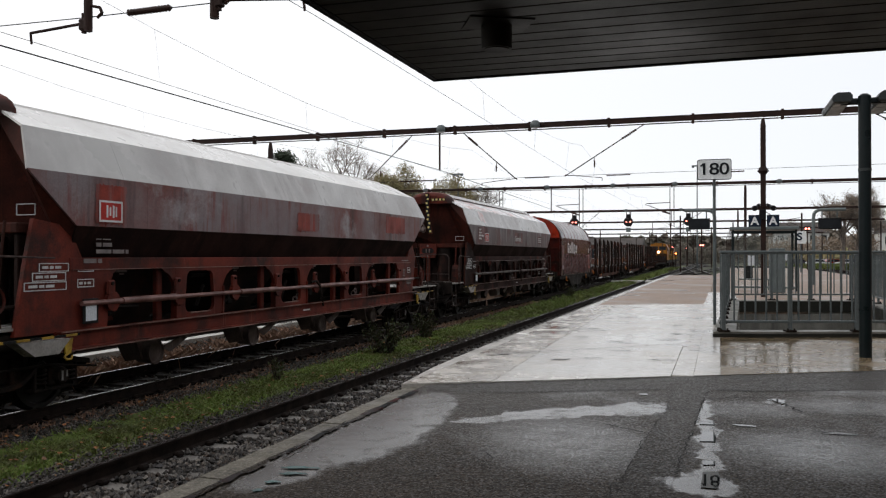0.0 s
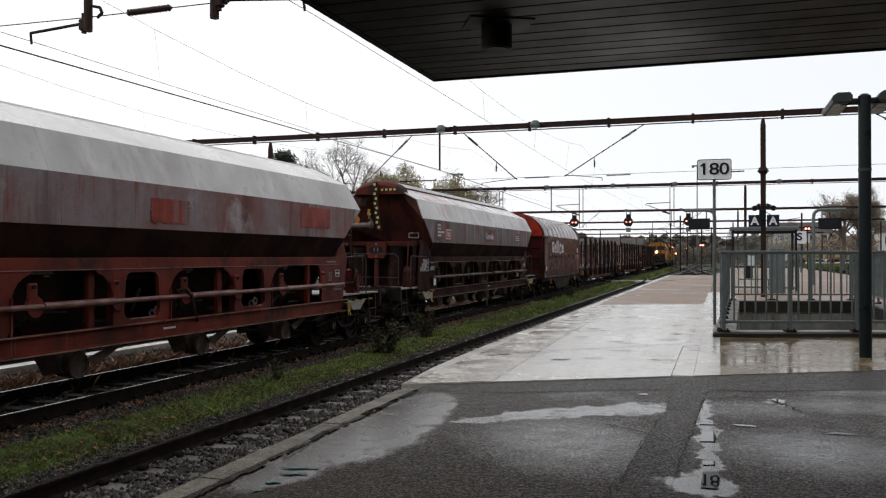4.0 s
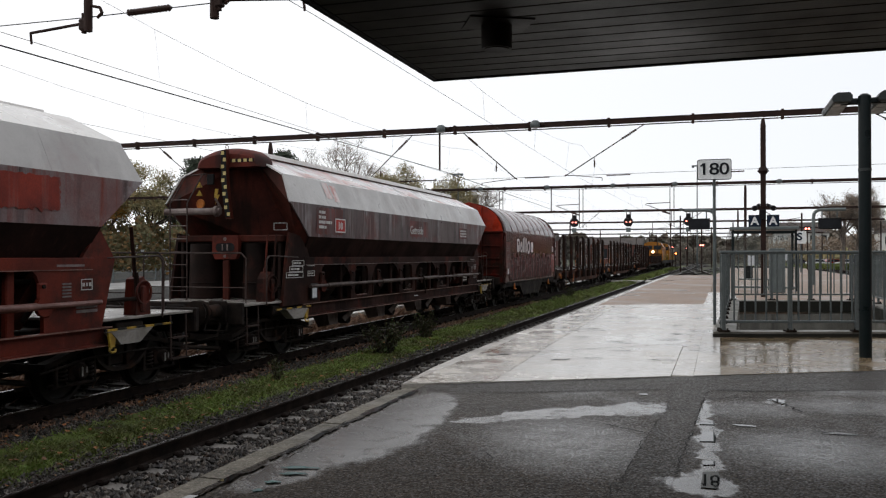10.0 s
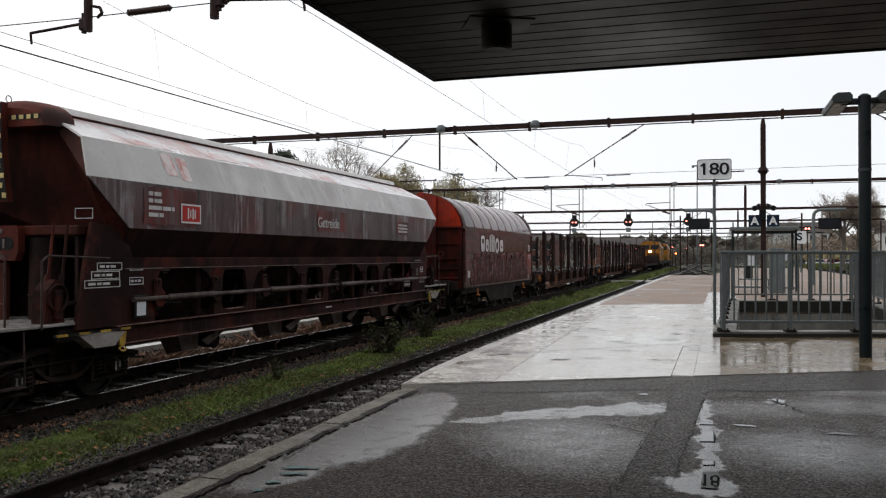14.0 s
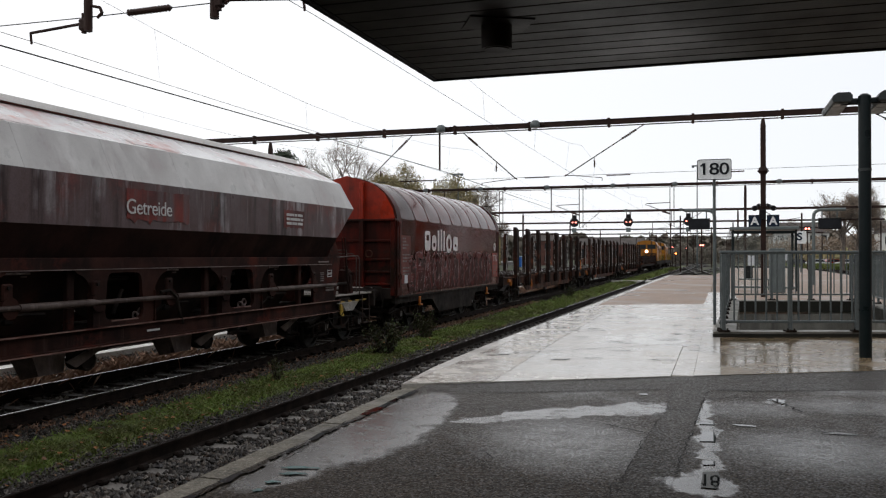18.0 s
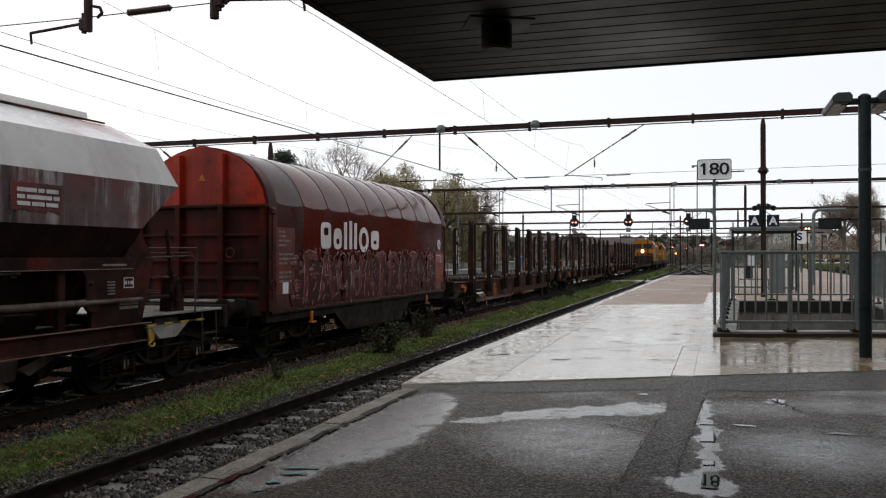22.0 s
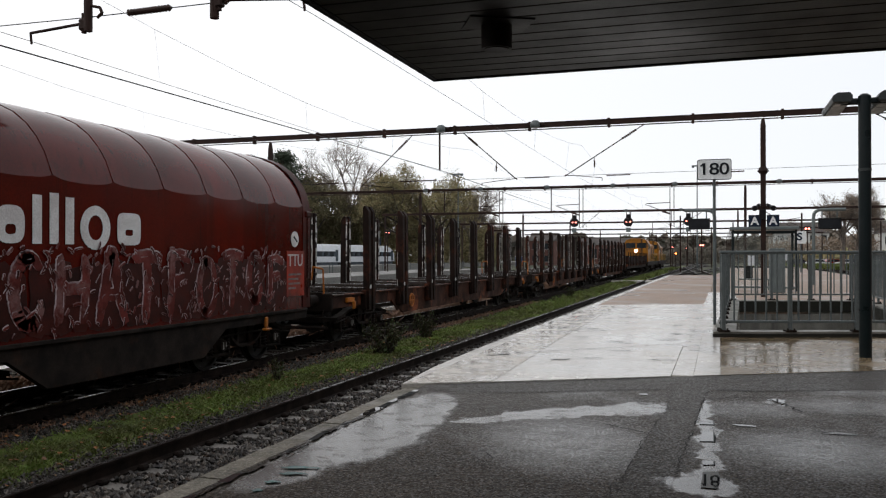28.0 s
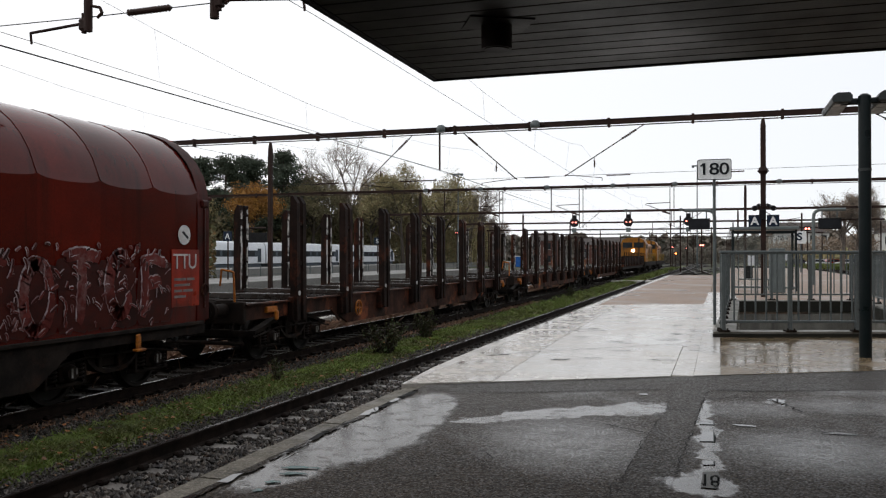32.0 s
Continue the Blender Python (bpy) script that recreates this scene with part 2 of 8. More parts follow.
    "slab_brown": wet_ground("wet_brown_concrete", (0.19, 0.138, 0.082), (0.13, 0.094, 0.055), 0.4, 0.06, 0.38, 0.62, 0.5, 60.0, 0.14, (0.095, 0.068, 0.04), 0.24),
    "dull_slab": wet_ground("dull_far_concrete", (0.16, 0.155, 0.145), (0.12, 0.115, 0.105), 0.6, 0.3, 0.5, 0.65, 0.4, 30.0, 0.2),
    # far-track sleepers: same shape, much darker base colour
    "dark_sleeper": surf("dark_brown_sleeper", (0.022, 0.017, 0.014), (0.013, 0.0105, 0.009), 4, 0.7, bump=0.3, each=0.2, spec=0.1),
    "under": surf("grimy_underframe", (0.02, 0.0145, 0.012), (0.009, 0.007, 0.0062), 3, 0.68, bump=0.3, fine=30, spec=0.08, stain=(0.035, 0.017, 0.011)),
    "wheel": surf("wheel_steel", (0.012, 0.01, 0.009), (0.008, 0.007, 0.006), 4, 0.5, 0.0, 0.1),
    "rust": surf("rusty_frame", (0.06, 0.022, 0.013), (0.018, 0.0105, 0.0085), 1.6, 0.65, bump=0.3, stain=(0.2, 0.06, 0.028), stain_lo=0.54, stain_hi=0.66, spec=0.09, drip=(0.018, 0.01, 0.008)),
    "stake": surf("rusty_stake", (0.02, 0.0105, 0.008), (0.009, 0.006, 0.005), 2.0, 0.66, bump=0.2, stain=(0.075, 0.023, 0.012), stain_lo=0.54, stain_hi=0.68, spec=0.07, each=0.3),
    "stake_in": surf("worn_pale_lining", (0.55, 0.53, 0.5), (0.1, 0.09, 0.08), 5.0, 0.5, lo=0.5, hi=0.56),
    "yellow": surf("dirty_yellow_paint", (0.42, 0.27, 0.035), (0.25, 0.15, 0.025), 7, 0.45, stain=(0.08, 0.055, 0.02)),
    "orange_hook": surf("dirty_orange_paint", (0.42, 0.14, 0.02), (0.28, 0.08, 0.015), 7, 0.45, stain=(0.08, 0.04, 0.02)),
    "white_mark": surf("faded_white_marking", (0.55, 0.54, 0.53), (0.4, 0.38, 0.37), 6, 0.5, bump=0),
    "grey_mark": surf("dim_marking", (0.2, 0.17, 0.16), (0.12, 0.1, 0.1), 6, 0.5, bump=0),
    "logo_white": surf("logo_white", (0.62, 0.61, 0.6), (0.5, 0.47, 0.46), 3, 0.4, bump=0),
    "tag_pink": surf("sprayed_pink", (0.15, 0.03, 0.025), (0.07, 0.013, 0.01), 2.2, 0.5, bump=0, stain=(0.17, 0.085, 0.08), stain_lo=0.5, stain_hi=0.6, spec=0.08),
    "tag_grey": surf("sprayed_grey", (0.42, 0.35, 0.36), (0.14, 0.07, 0.07), 5, 0.45, bump=0, lo=0.42, hi=0.58, spec=0.1),
    "tag_dark": surf("sprayed_dark", (0.02, 0.006, 0.005), (0.05, 0.008, 0.005), 2.2, 0.45, bump=0, spec=0.1),
    "pipe": surf("pale_pipe", (0.2, 0.16, 0.15), (0.09, 0.062, 0.056), 3, 0.4, 0.0, spec=0.2),
    "deck": surf("wet_deck_plate", (0.3, 0.28, 0.26), (0.17, 0.155, 0.14), 3, 0.3, 0.0, spec=0.3),
    "loco": surf("locomotive_orange", (0.34, 0.14, 0.012), (0.24, 0.09, 0.01), 1.5, 0.35, bump=0.02, streak=(0.06, 0.03, 0.015), stain=(0.05, 0.035, 0.025), stain_lo=0.55),
    "window": surf("dark_window_glass", (0.02, 0.024, 0.028), (0.03, 0.034, 0.038), 1, 0.06, bump=0),
    "coach": surf("white_coach_paint", (0.62, 0.64, 0.66), (0.55, 0.57, 0.6), 0.5, 0.3, bump=0),
    "coach_dark": surf("coach_dark_band", (0.06, 0.075, 0.09), None, 1, 0.2, bump=0),
    "thin_rail": surf("worn_dark_handrail", (0.055, 0.036, 0.031), (0.026, 0.017, 0.015), 6, 0.5, bump=0.05, spec=0.15),
    "shaft_red": surf("worn_red_shaft", (0.2, 0.1, 0.085), (0.09, 0.035, 0.028), 3, 0.4, bump=0.05, spec=0.35),
    "panel_red": surf("dull_red_data_panel", (0.13, 0.02, 0.012), (0.07, 0.012, 0.008), 3, 0.4, bump=0, streak=(0.04, 0.012, 0.009)),
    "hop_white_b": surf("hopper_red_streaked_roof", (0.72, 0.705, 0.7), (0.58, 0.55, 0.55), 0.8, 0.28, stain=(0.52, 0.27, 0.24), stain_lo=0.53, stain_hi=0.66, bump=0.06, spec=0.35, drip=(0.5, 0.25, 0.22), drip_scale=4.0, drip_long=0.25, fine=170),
    "axle_mark": surf("pale_axle_mark", (0.3, 0.29, 0.28), (0.14, 0.13, 0.12), 9, 0.4, bump=0),
    "frame_b": surf("hopper_grimy_dark_frame", (0.034, 0.013, 0.0095), (0.014, 0.0075, 0.0065), 1.2, 0.7, streak=(0.01, 0.006, 0.005), stain=(0.09, 0.018, 0.011), stain_lo=0.53, stain_hi=0.7, drip=(0.045, 0.026, 0.022), spec=0.06),
    # recessed hopper parts: shade behind the openings put into a near-black base
    "funnel": surf("recess_dark_brown", (0.02, 0.01, 0.008), (0.01, 0.0065, 0.0055), 1.6, 0.6, stain=(0.04, 0.014, 0.01), spec=0.08),
    "chute": surf("dusty_grey_chute", (0.1, 0.075, 0.066), (0.045, 0.03, 0.026), 2.5, 0.5, drip=(0.16, 0.13, 0.12), spec=0.15),
    "roof_faint": surf("faint_red_stencil", (0.5, 0.22, 0.19), (0.64, 0.56, 0.55), 3.0, 0.35, bump=0, lo=0.4, hi=0.56, spec=0.25),
    "cover_dark": surf("grey_brown_tarpaulin", (0.05, 0.009, 0.0065), (0.03, 0.0075, 0.006), 0.9, 0.22, streak=(0.018, 0.006, 0.005), bump=0.012, spec=0.14),
    "turf": surf("mossy_turf", (0.085, 0.112, 0.026), (0.045, 0.06, 0.018), 2.2, 0.75, bump=0.8, fine=38, stain=(0.03, 0.022, 0.015), stain_lo=0.54, stain_hi=0.66, spec=0.1),
    "wet_beam": surf("wet_dark_beam", (0.03, 0.02, 0.016), (0.015, 0.011, 0.009), 3, 0.24, bump=0.15, spec=0.45),
    "dead_grass": islands("dead_grass", [(0.22, 0.125, 0.085), (0.15, 0.085, 0.06), (0.28, 0.17, 0.11), (0.1, 0.058, 0.042)], 0.6),
    # distance
    "bark": surf("bark", (0.07, 0.055, 0.045), (0.045, 0.037, 0.03), 3, 0.8, bump=0.4),
    # twig, green and olive leaf colours are raised to take in haze
    "twig": surf("grey_brown_twigs", (0.17, 0.14, 0.12), (0.11, 0.092, 0.08), 3, 0.85, bump=0.2),
    "twig_haze": islands("fine_twigs", [(0.26, 0.21, 0.17), (0.2, 0.165, 0.138), (0.3, 0.22, 0.155), (0.22, 0.195, 0.16)], 0.85),
    "leaf_green": islands("leaves_green", [(0.12, 0.118, 0.06), (0.17, 0.155, 0.078), (0.18, 0.15, 0.085), (0.145, 0.13, 0.07), (0.15, 0.11, 0.07)], 0.8),
    "leaf_dark": islands("leaves_dark", [(0.07, 0.075, 0.035), (0.1, 0.095, 0.045), (0.12, 0.095, 0.05), (0.16, 0.085, 0.03), (0.085, 0.08, 0.04)], 0.8),
    "leaf_olive": islands("leaves_olive", [(0.26, 0.235, 0.12), (0.32, 0.265, 0.13), (0.23, 0.225, 0.115), (0.34, 0.25, 0.13), (0.25, 0.2, 0.12), (0.22, 0.22, 0.11)], 0.8),
    "leaf_orange": islands("leaves_orange", [(0.3, 0.14, 0.03), (0.36, 0.18, 0.04), (0.2, 0.1, 0.03), (0.25, 0.12, 0.03)], 0.7),
    "leaf_pine": islands("needles", [(0.045, 0.06, 0.042), (0.06, 0.075, 0.052), (0.075, 0.085, 0.058)], 0.8),
    "leaf_far": islands("far_woods", [(0.16, 0.135, 0.11), (0.13, 0.12, 0.1), (0.19, 0.16, 0.13), (0.12, 0.12, 0.1)], 0.8),
    "render_white": surf("white_render", (0.62, 0.62, 0.6), (0.55, 0.55, 0.53), 0.4, 0.8, bump=0.05),
    "brick": surf("brick_red", (0.13, 0.06, 0.048), (0.1, 0.05, 0.042), 1.0, 0.85, bump=0.1),
    "roof": surf("roof_tiles", (0.09, 0.075, 0.07), (0.06, 0.055, 0.05), 0.6, 0.7, bump=0.1),
    "blue": surf("blue_plastic", (0.02, 0.12, 0.42), None, 2, 0.4, bump=0),
    "car_white": surf("car_white", (0.7, 0.71, 0.72), None, 1, 0.15, bump=0),
    "car_red": surf("car_red", (0.3, 0.02, 0.02), None, 1, 0.15, bump=0),
    "car_grey": surf("car_grey", (0.15, 0.16, 0.18), None, 1, 0.15, 0.4, bump=0),
    "rubber": surf("rubber", (0.015, 0.015, 0.015), None, 5, 0.7, bump=0.05),
    "wall": surf("plain_station_wall", (0.3, 0.2, 0.15), (0.24, 0.16, 0.12), 0.7, 0.8),
    "red_light": glow("red_signal_light", (1.0, 0.22, 0.17), 5.0),
    "amber_light": glow("amber_light", (1.0, 0.25, 0.06), 8.0),
    "head_light": glow("headlight", (1.0, 0.6, 0.36), 7.0),
}


def puddle_material():
    m, nt, bs = base("standing_water")
    v = coords(nt)
    bs.inputs["Base Color"].default_value = (0.018, 0.018, 0.018, 1)
    bs.inputs["Roughness"].default_value = 0.015
    bs.inputs["IOR"].default_value = 1.5
    bumped(nt, bs, noise_at(nt, v, 6.0, 2.0), 0.03, 0.004)
    return m


MAT["puddle"] = puddle_material()
MAT["film"] = wet_ground("water_film_on_asphalt", (0.065, 0.06, 0.056), (0.04, 0.037, 0.034), 0.32, 0.13, 0.38, 0.62, 1.6, 42.0, 0.7, None, 0.5, 0.02, 0.7)
MAT["crack"] = surf("open_crack", (0.006, 0.006, 0.006), None, 4, 0.8, bump=0)


def asphalt_material(name, c1, c2, wets, low=0.5, high=0.66):
    """Worn wet asphalt: chips of aggregate, damp clouds and films of water with soft edges."""
    m, nt, bs = base(name)
    v = coords(nt)
    chip = nt.nodes.new("ShaderNodeTexVoronoi")
    chip.inputs["Scale"].default_value = 75.0
    nt.links.new(v, chip.inputs["Vector"])
    sep = nt.nodes.new("ShaderNodeSeparateColor")
    nt.links.new(chip.outputs["Color"], sep.inputs[0])
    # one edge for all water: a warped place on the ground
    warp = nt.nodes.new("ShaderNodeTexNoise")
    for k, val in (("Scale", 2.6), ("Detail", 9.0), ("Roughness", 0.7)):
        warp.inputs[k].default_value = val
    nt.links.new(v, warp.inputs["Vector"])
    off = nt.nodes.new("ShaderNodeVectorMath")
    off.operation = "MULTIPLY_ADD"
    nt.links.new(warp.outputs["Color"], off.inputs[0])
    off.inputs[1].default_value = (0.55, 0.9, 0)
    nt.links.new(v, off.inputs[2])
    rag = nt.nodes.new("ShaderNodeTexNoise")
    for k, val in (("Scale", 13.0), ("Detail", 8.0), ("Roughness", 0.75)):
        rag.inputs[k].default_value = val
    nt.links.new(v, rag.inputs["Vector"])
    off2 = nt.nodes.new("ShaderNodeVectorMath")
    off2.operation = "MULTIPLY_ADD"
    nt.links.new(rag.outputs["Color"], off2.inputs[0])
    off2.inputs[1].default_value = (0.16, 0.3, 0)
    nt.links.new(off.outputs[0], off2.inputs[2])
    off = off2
    # less rain further under the canopy; the lost sheen also stands in for shade
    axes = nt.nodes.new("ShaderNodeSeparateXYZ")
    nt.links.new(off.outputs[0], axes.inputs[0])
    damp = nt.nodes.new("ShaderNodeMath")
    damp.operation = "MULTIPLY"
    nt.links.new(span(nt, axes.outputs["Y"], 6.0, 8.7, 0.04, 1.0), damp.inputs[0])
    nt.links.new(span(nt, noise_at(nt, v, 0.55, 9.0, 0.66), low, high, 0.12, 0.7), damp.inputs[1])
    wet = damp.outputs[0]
    for cx, cy, rx, ry, turn, st in wets:
        mp = nt.nodes.new("ShaderNodeMapping")
        mp.vector_type = "TEXTURE"
        mp.inputs["Location"].default_value = (cx + 0.355, cy + 0.6, 0)
        mp.inputs["Rotation"].default_value = (0, 0, radians(turn))
        mp.inputs["Scale"].default_value = (rx, ry, 1)
        nt.links.new(off.outputs[0], mp.inputs["Vector"])
        ln = nt.nodes.new("ShaderNodeVectorMath")
        ln.operation = "LENGTH"
        nt.links.new(mp.outputs[0], ln.inputs[0])
        mx = nt.nodes.new("ShaderNodeMath")
        mx.operation = "MAXIMUM"
        nt.links.new(wet, mx.inputs[0])
        nt.links.new(span(nt, ln.outputs["Value"], 1.08, 0.86 if st > 0.6 else 0.3, 0.0, st), mx.inputs[1])
        wet = mx.outputs[0]
    broken = nt.nodes.new("ShaderNodeMath")
    broken.operation = "MULTIPLY"
    nt.links.new(wet, broken.inputs[0])
    nt.links.new(span(nt, noise_at(nt, v, 4.5, 8.0, 0.7), 0.34, 0.52, 0.6, 1.0), broken.inputs[1])
    wet = broken.outputs[0]
    col = blend(nt, span(nt, noise_at(nt, v, 1.1, 9.0, 0.7), 0.38, 0.62), c1, c2)
    col = blend(nt, span(nt, sep.outputs[0], 0.45, 1.0, 0.0, 0.75), col, tuple(x * 2.7 for x in c1))
    col = blend(nt, span(nt, sep.outputs[1], 0.6, 1.0, 0.0, 0.8), col, tuple(x * 0.25 for x in c2))
    col = blend(nt, span(nt, noise_at(nt, v, 7.0, 6.0, 0.7), 0.55, 0.7, 0.0, 0.5), col, tuple(x * 0.4 for x in c2))
    nt.links.new(col, bs.inputs["Base Color"])
    dry = span(nt, sep.outputs[2], 0.0, 1.0, 0.32, 0.85)
    mixr = nt.nodes.new("ShaderNodeMix")
    nt.links.new(wet, mixr.inputs[0])
    nt.links.new(dry, mixr.inputs[2])
    mixr.inputs[3].default_value = 0.12
    nt.links.new(mixr.outputs[0], bs.inputs["Roughness"])
    nt.links.new(span(nt, wet, 0, 0.6, 0.06, 0.62), bs.inputs["Specular IOR Level"])
    hsum = nt.nodes.new("ShaderNodeMath")
    hsum.operation = "MULTIPLY_ADD"
    nt.links.new(noise_at(nt, v, 22.0, 4.0), hsum.inputs[0])
    hsum.inputs[1].default_value = 0.7
    nt.links.new(sep.outputs[2], hsum.inputs[2])
    b = node(nt, "ShaderNodeBump", Distance=0.014)
    nt.links.new(hsum.outputs[0], b.inputs["Height"])
    nt.links.new(span(nt, wet, 0, 0.9, 0.7, 0.04), b.inputs["Strength"])
    nt.links.new(b.outputs[0], bs.inputs["Normal"])
    return m


# where rainwater stands in a thin film: centre, half sizes, turn, strength
WETS = [(-2.76, 7.05, 0.4, 1.65, 5, 0.93), (-2.92, 5.6, 0.26, 0.9, 6, 0.9), (-3.1, 6.2, 0.06, 1.5, 4, 0.9), (-1.25, 8.1, 1.05, 0.24, 38, 0.95), (-1.85, 7.5, 0.6, 0.14, 34, 0.9), (-0.75, 8.35, 0.35, 0.25, 38, 0.85), (-0.11, 7.5, 0.1, 1.7, 2, 0.95), (-0.14, 5.75, 0.24, 0.3, 10, 0.97),
        (-1.2, 6.85, 0.95, 1.25, 20, 0.57), (0.75, 7.1, 1.05, 0.95, 10, 0.58), (0.3, 8.75, 0.7, 0.6, 8, 0.5), (1.3, 9.2, 1.0, 0.7, 5, 0.52), (0.55, 9.25, 0.1, 0.24, 20, 0.95), (-1.5, 9.5, 1.2, 0.3, 28, 0.4)]
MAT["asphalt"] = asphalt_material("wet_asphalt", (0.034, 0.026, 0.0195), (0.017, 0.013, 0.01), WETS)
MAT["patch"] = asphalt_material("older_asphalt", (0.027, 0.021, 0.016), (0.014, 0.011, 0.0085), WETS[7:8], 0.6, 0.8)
MAT["teal"] = surf("teal_paint_flake", (0.045, 0.12, 0.115), (0.03, 0.07, 0.068), 14, 0.3, bump=0.05)
MAT["worn_slab"] = wet_ground("spalled_concrete", (0.52, 0.475, 0.42), (0.42, 0.37, 0.31), 0.36, 0.06, 0.4, 0.56, 1.4, 40.0, 0.5, (0.3, 0.235, 0.17), 0.5, 0.012, 0.2)


def glass_material():
    m, nt, bs = base("shelter_glass")
    bs.inputs["Base Color"].default_value = (0.82, 0.9, 0.88, 1)
    bs.inputs["Roughness"].default_value = 0.03
    bs.inputs["Transmission Weight"].default_value = 0.95
    bs.inputs["IOR"].default_value = 1.1
    bs.inputs["Alpha"].default_value = 0.22
    return m


MAT["glass"] = glass_material()


# ---- mesh tools ----
class Build:
    """Gathers solids into one mesh."""

    def __init__(self):
        self.v, self.f = [], []

    def add(self, verts, faces):
        n = len(self.v)
        self.v += [tuple(p) for p in verts]
        self.f += [tuple(i + n for i in f) for f in faces]
        return self

    def box(self, c, s, b=0.0, m=None):
        """A box at c of size s with chamfered edges b, turned by m."""
        hx, hy, hz = s[0] / 2, s[1] / 2, s[2] / 2
        sg = [(x, y, z) for z in (-1, 1) for y in (-1, 1) for x in (-1, 1)]
        if not b:
            vs = [Vector((x * hx, y * hy, z * hz)) for x, y, z in sg]
            fs = [(0, 2, 3, 1), (4, 5, 7, 6), (0, 1, 5, 4), (2, 6, 7, 3), (0, 4, 6, 2), (1, 3, 7, 5)]
        else:
            b = min(b, hx * 0.9, hy * 0.9, hz * 0.9)
            vs = []
            for x, y, z in sg:
                vs += [Vector((x * hx, y * (hy - b), z * (hz - b))), Vector((x * (hx - b), y * hy, z * (hz - b))), Vector((x * (hx - b), y * (hy - b), z * hz))]
            k = lambda i, a: i * 3 + a
            fs = [tuple(k(i, 2) for i in (0, 2, 3, 1)), tuple(k(i, 2) for i in (4, 5, 7, 6)), tuple(k(i, 1) for i in (0, 1, 5, 4)),
                  tuple(k(i, 1) for i in (2, 6, 7, 3)), tuple(k(i, 0) for i in (0, 4, 6, 2)), tuple(k(i, 0) for i in (1, 3, 7, 5))]
            for i, j, a, c2 in ((0, 1, 1, 2), (2, 3, 1, 2), (4, 5, 1, 2), (6, 7, 1, 2), (0, 2, 0, 2), (1, 3, 0, 2), (4, 6, 0, 2), (5, 7, 0, 2), (0, 4, 0, 1), (1, 5, 0, 1), (2, 6, 0, 1), (3, 7, 0, 1)):
                fs.append((k(i, a), k(i, c2), k(j, c2), k(j, a)))
            fs += [(k(i, 0), k(i, 1), k(i, 2)) for i in range(8)]
        if m is not None:
            vs = [m @ p for p in vs]
        return self.add([(p[0] + c[0], p[1] + c[1], p[2] + c[2]) for p in vs], fs)

    def cyl(self, p, q, r, r2=None, n=12, cap=True):
        p, q = Vector(p), Vector(q)
        r2 = r if r2 is None else r2
        t = (q - p).to_track_quat("Z", "Y").to_matrix()
        ring = [Vector((math.cos(2 * math.pi * i / n), math.sin(2 * math.pi * i / n), 0)) for i in range(n)]
        vs = [p + t @ (a * r) for a in ring] + [q + t @ (a * r2) for a in ring]
        fs = [(i, (i + 1) % n, n + (i + 1) % n, n + i) for i in range(n)]
        if cap:
            fs += [tuple(range(n - 1, -1, -1)), tuple(range(n, 2 * n))]
        return self.add(vs, fs)

    def tube(self, path, r, n=8):
        for a, b in zip(path, path[1:]):
            self.cyl(a, b, r, n=n)
        return self

    def prism(self, poly, a, b, axis="y"):
        """A polygon in the plane across axis, drawn out from a to b."""
        put = {"x": lambda u, w, t: (t, u, w), "y": lambda u, w, t: (u, t, w), "z": lambda u, w, t: (u, w, t)}[axis]
        n = len(poly)
        vs = [put(u, w, a) for u, w in poly] + [put(u, w, b) for u, w in poly]
        return self.add(vs, [(i, (i + 1) % n, n + (i + 1) % n, n + i) for i in range(n)] + [tuple(range(n - 1, -1, -1)), tuple(range(n, 2 * n))])

    def loft(self, rings, close=True, caps=True):
        n = len(rings[0])
        vs = [p for r in rings for p in r]
        fs = []
        for k in range(len(rings) - 1):
            for i in range(n if close else n - 1):
                j = (i + 1) % n
                fs.append((k * n + i, k * n + j, (k + 1) * n + j, (k + 1) * n + i))
        if caps:
            fs += [tuple(range(n - 1, -1, -1)), tuple((len(rings) - 1) * n + i for i in range(n))]
        return self.add(vs, fs)

    def torus(self, c, r, t, axis="x", n=20, k=6):
        rings = []
        for i in range(n + 1):
            a = 2 * math.pi * i / n
            ring = []
            for j in range(k):
                b = 2 * math.pi * j / k
                u, w, d = (r + t * math.cos(b)) * math.cos(a), (r + t * math.cos(b)) * math.sin(a), t * math.sin(b)
                ring.append({"x": (c[0] + d, c[1] + u, c[2] + w), "y": (c[0] + u, c[1] + d, c[2] + w), "z": (c[0] + u, c[1] + w, c[2] + d)}[axis])
            rings.append(ring)
        return self.loft(rings, True, False)

    def mesh(self, name, material, smooth=35):
        me = bpy.data.meshes.new(name)
        me.from_pydata(self.v, [], self.f)
        me.materials.append(material)
        if smooth:
            me.polygons.foreach_set("use_smooth", [True] * len(me.polygons))
            me.set_sharp_from_angle(angle=radians(smooth))
        bm = bmesh.new()
        bm.from_mesh(me)
        bmesh.ops.recalc_face_normals(bm, faces=bm.faces)
        bm.to_mesh(me)
        bm.free()
        return me


def part(name, bm, material, parent, label="", smooth=35):
    """Links a built mesh as one object under a thing or a part."""
    me = bm.mesh(name, MAT[material], smooth) if isinstance(bm, Build) else bm
    if me.materials and isinstance(bm, Build) is False and material:
        me.materials[0] = MAT[material]
    ob = new(name, me)
    ob.parent = parent
    return tagged(ob, label)


def thing(name, m, label, category, group="", kind=""):
    """An empty at the base of a thing that has parts."""
    ob = new(name)
    ob.empty_display_size = 0.2
    ob.matrix_world = m
    return tagged(ob, label, category, group, kind)


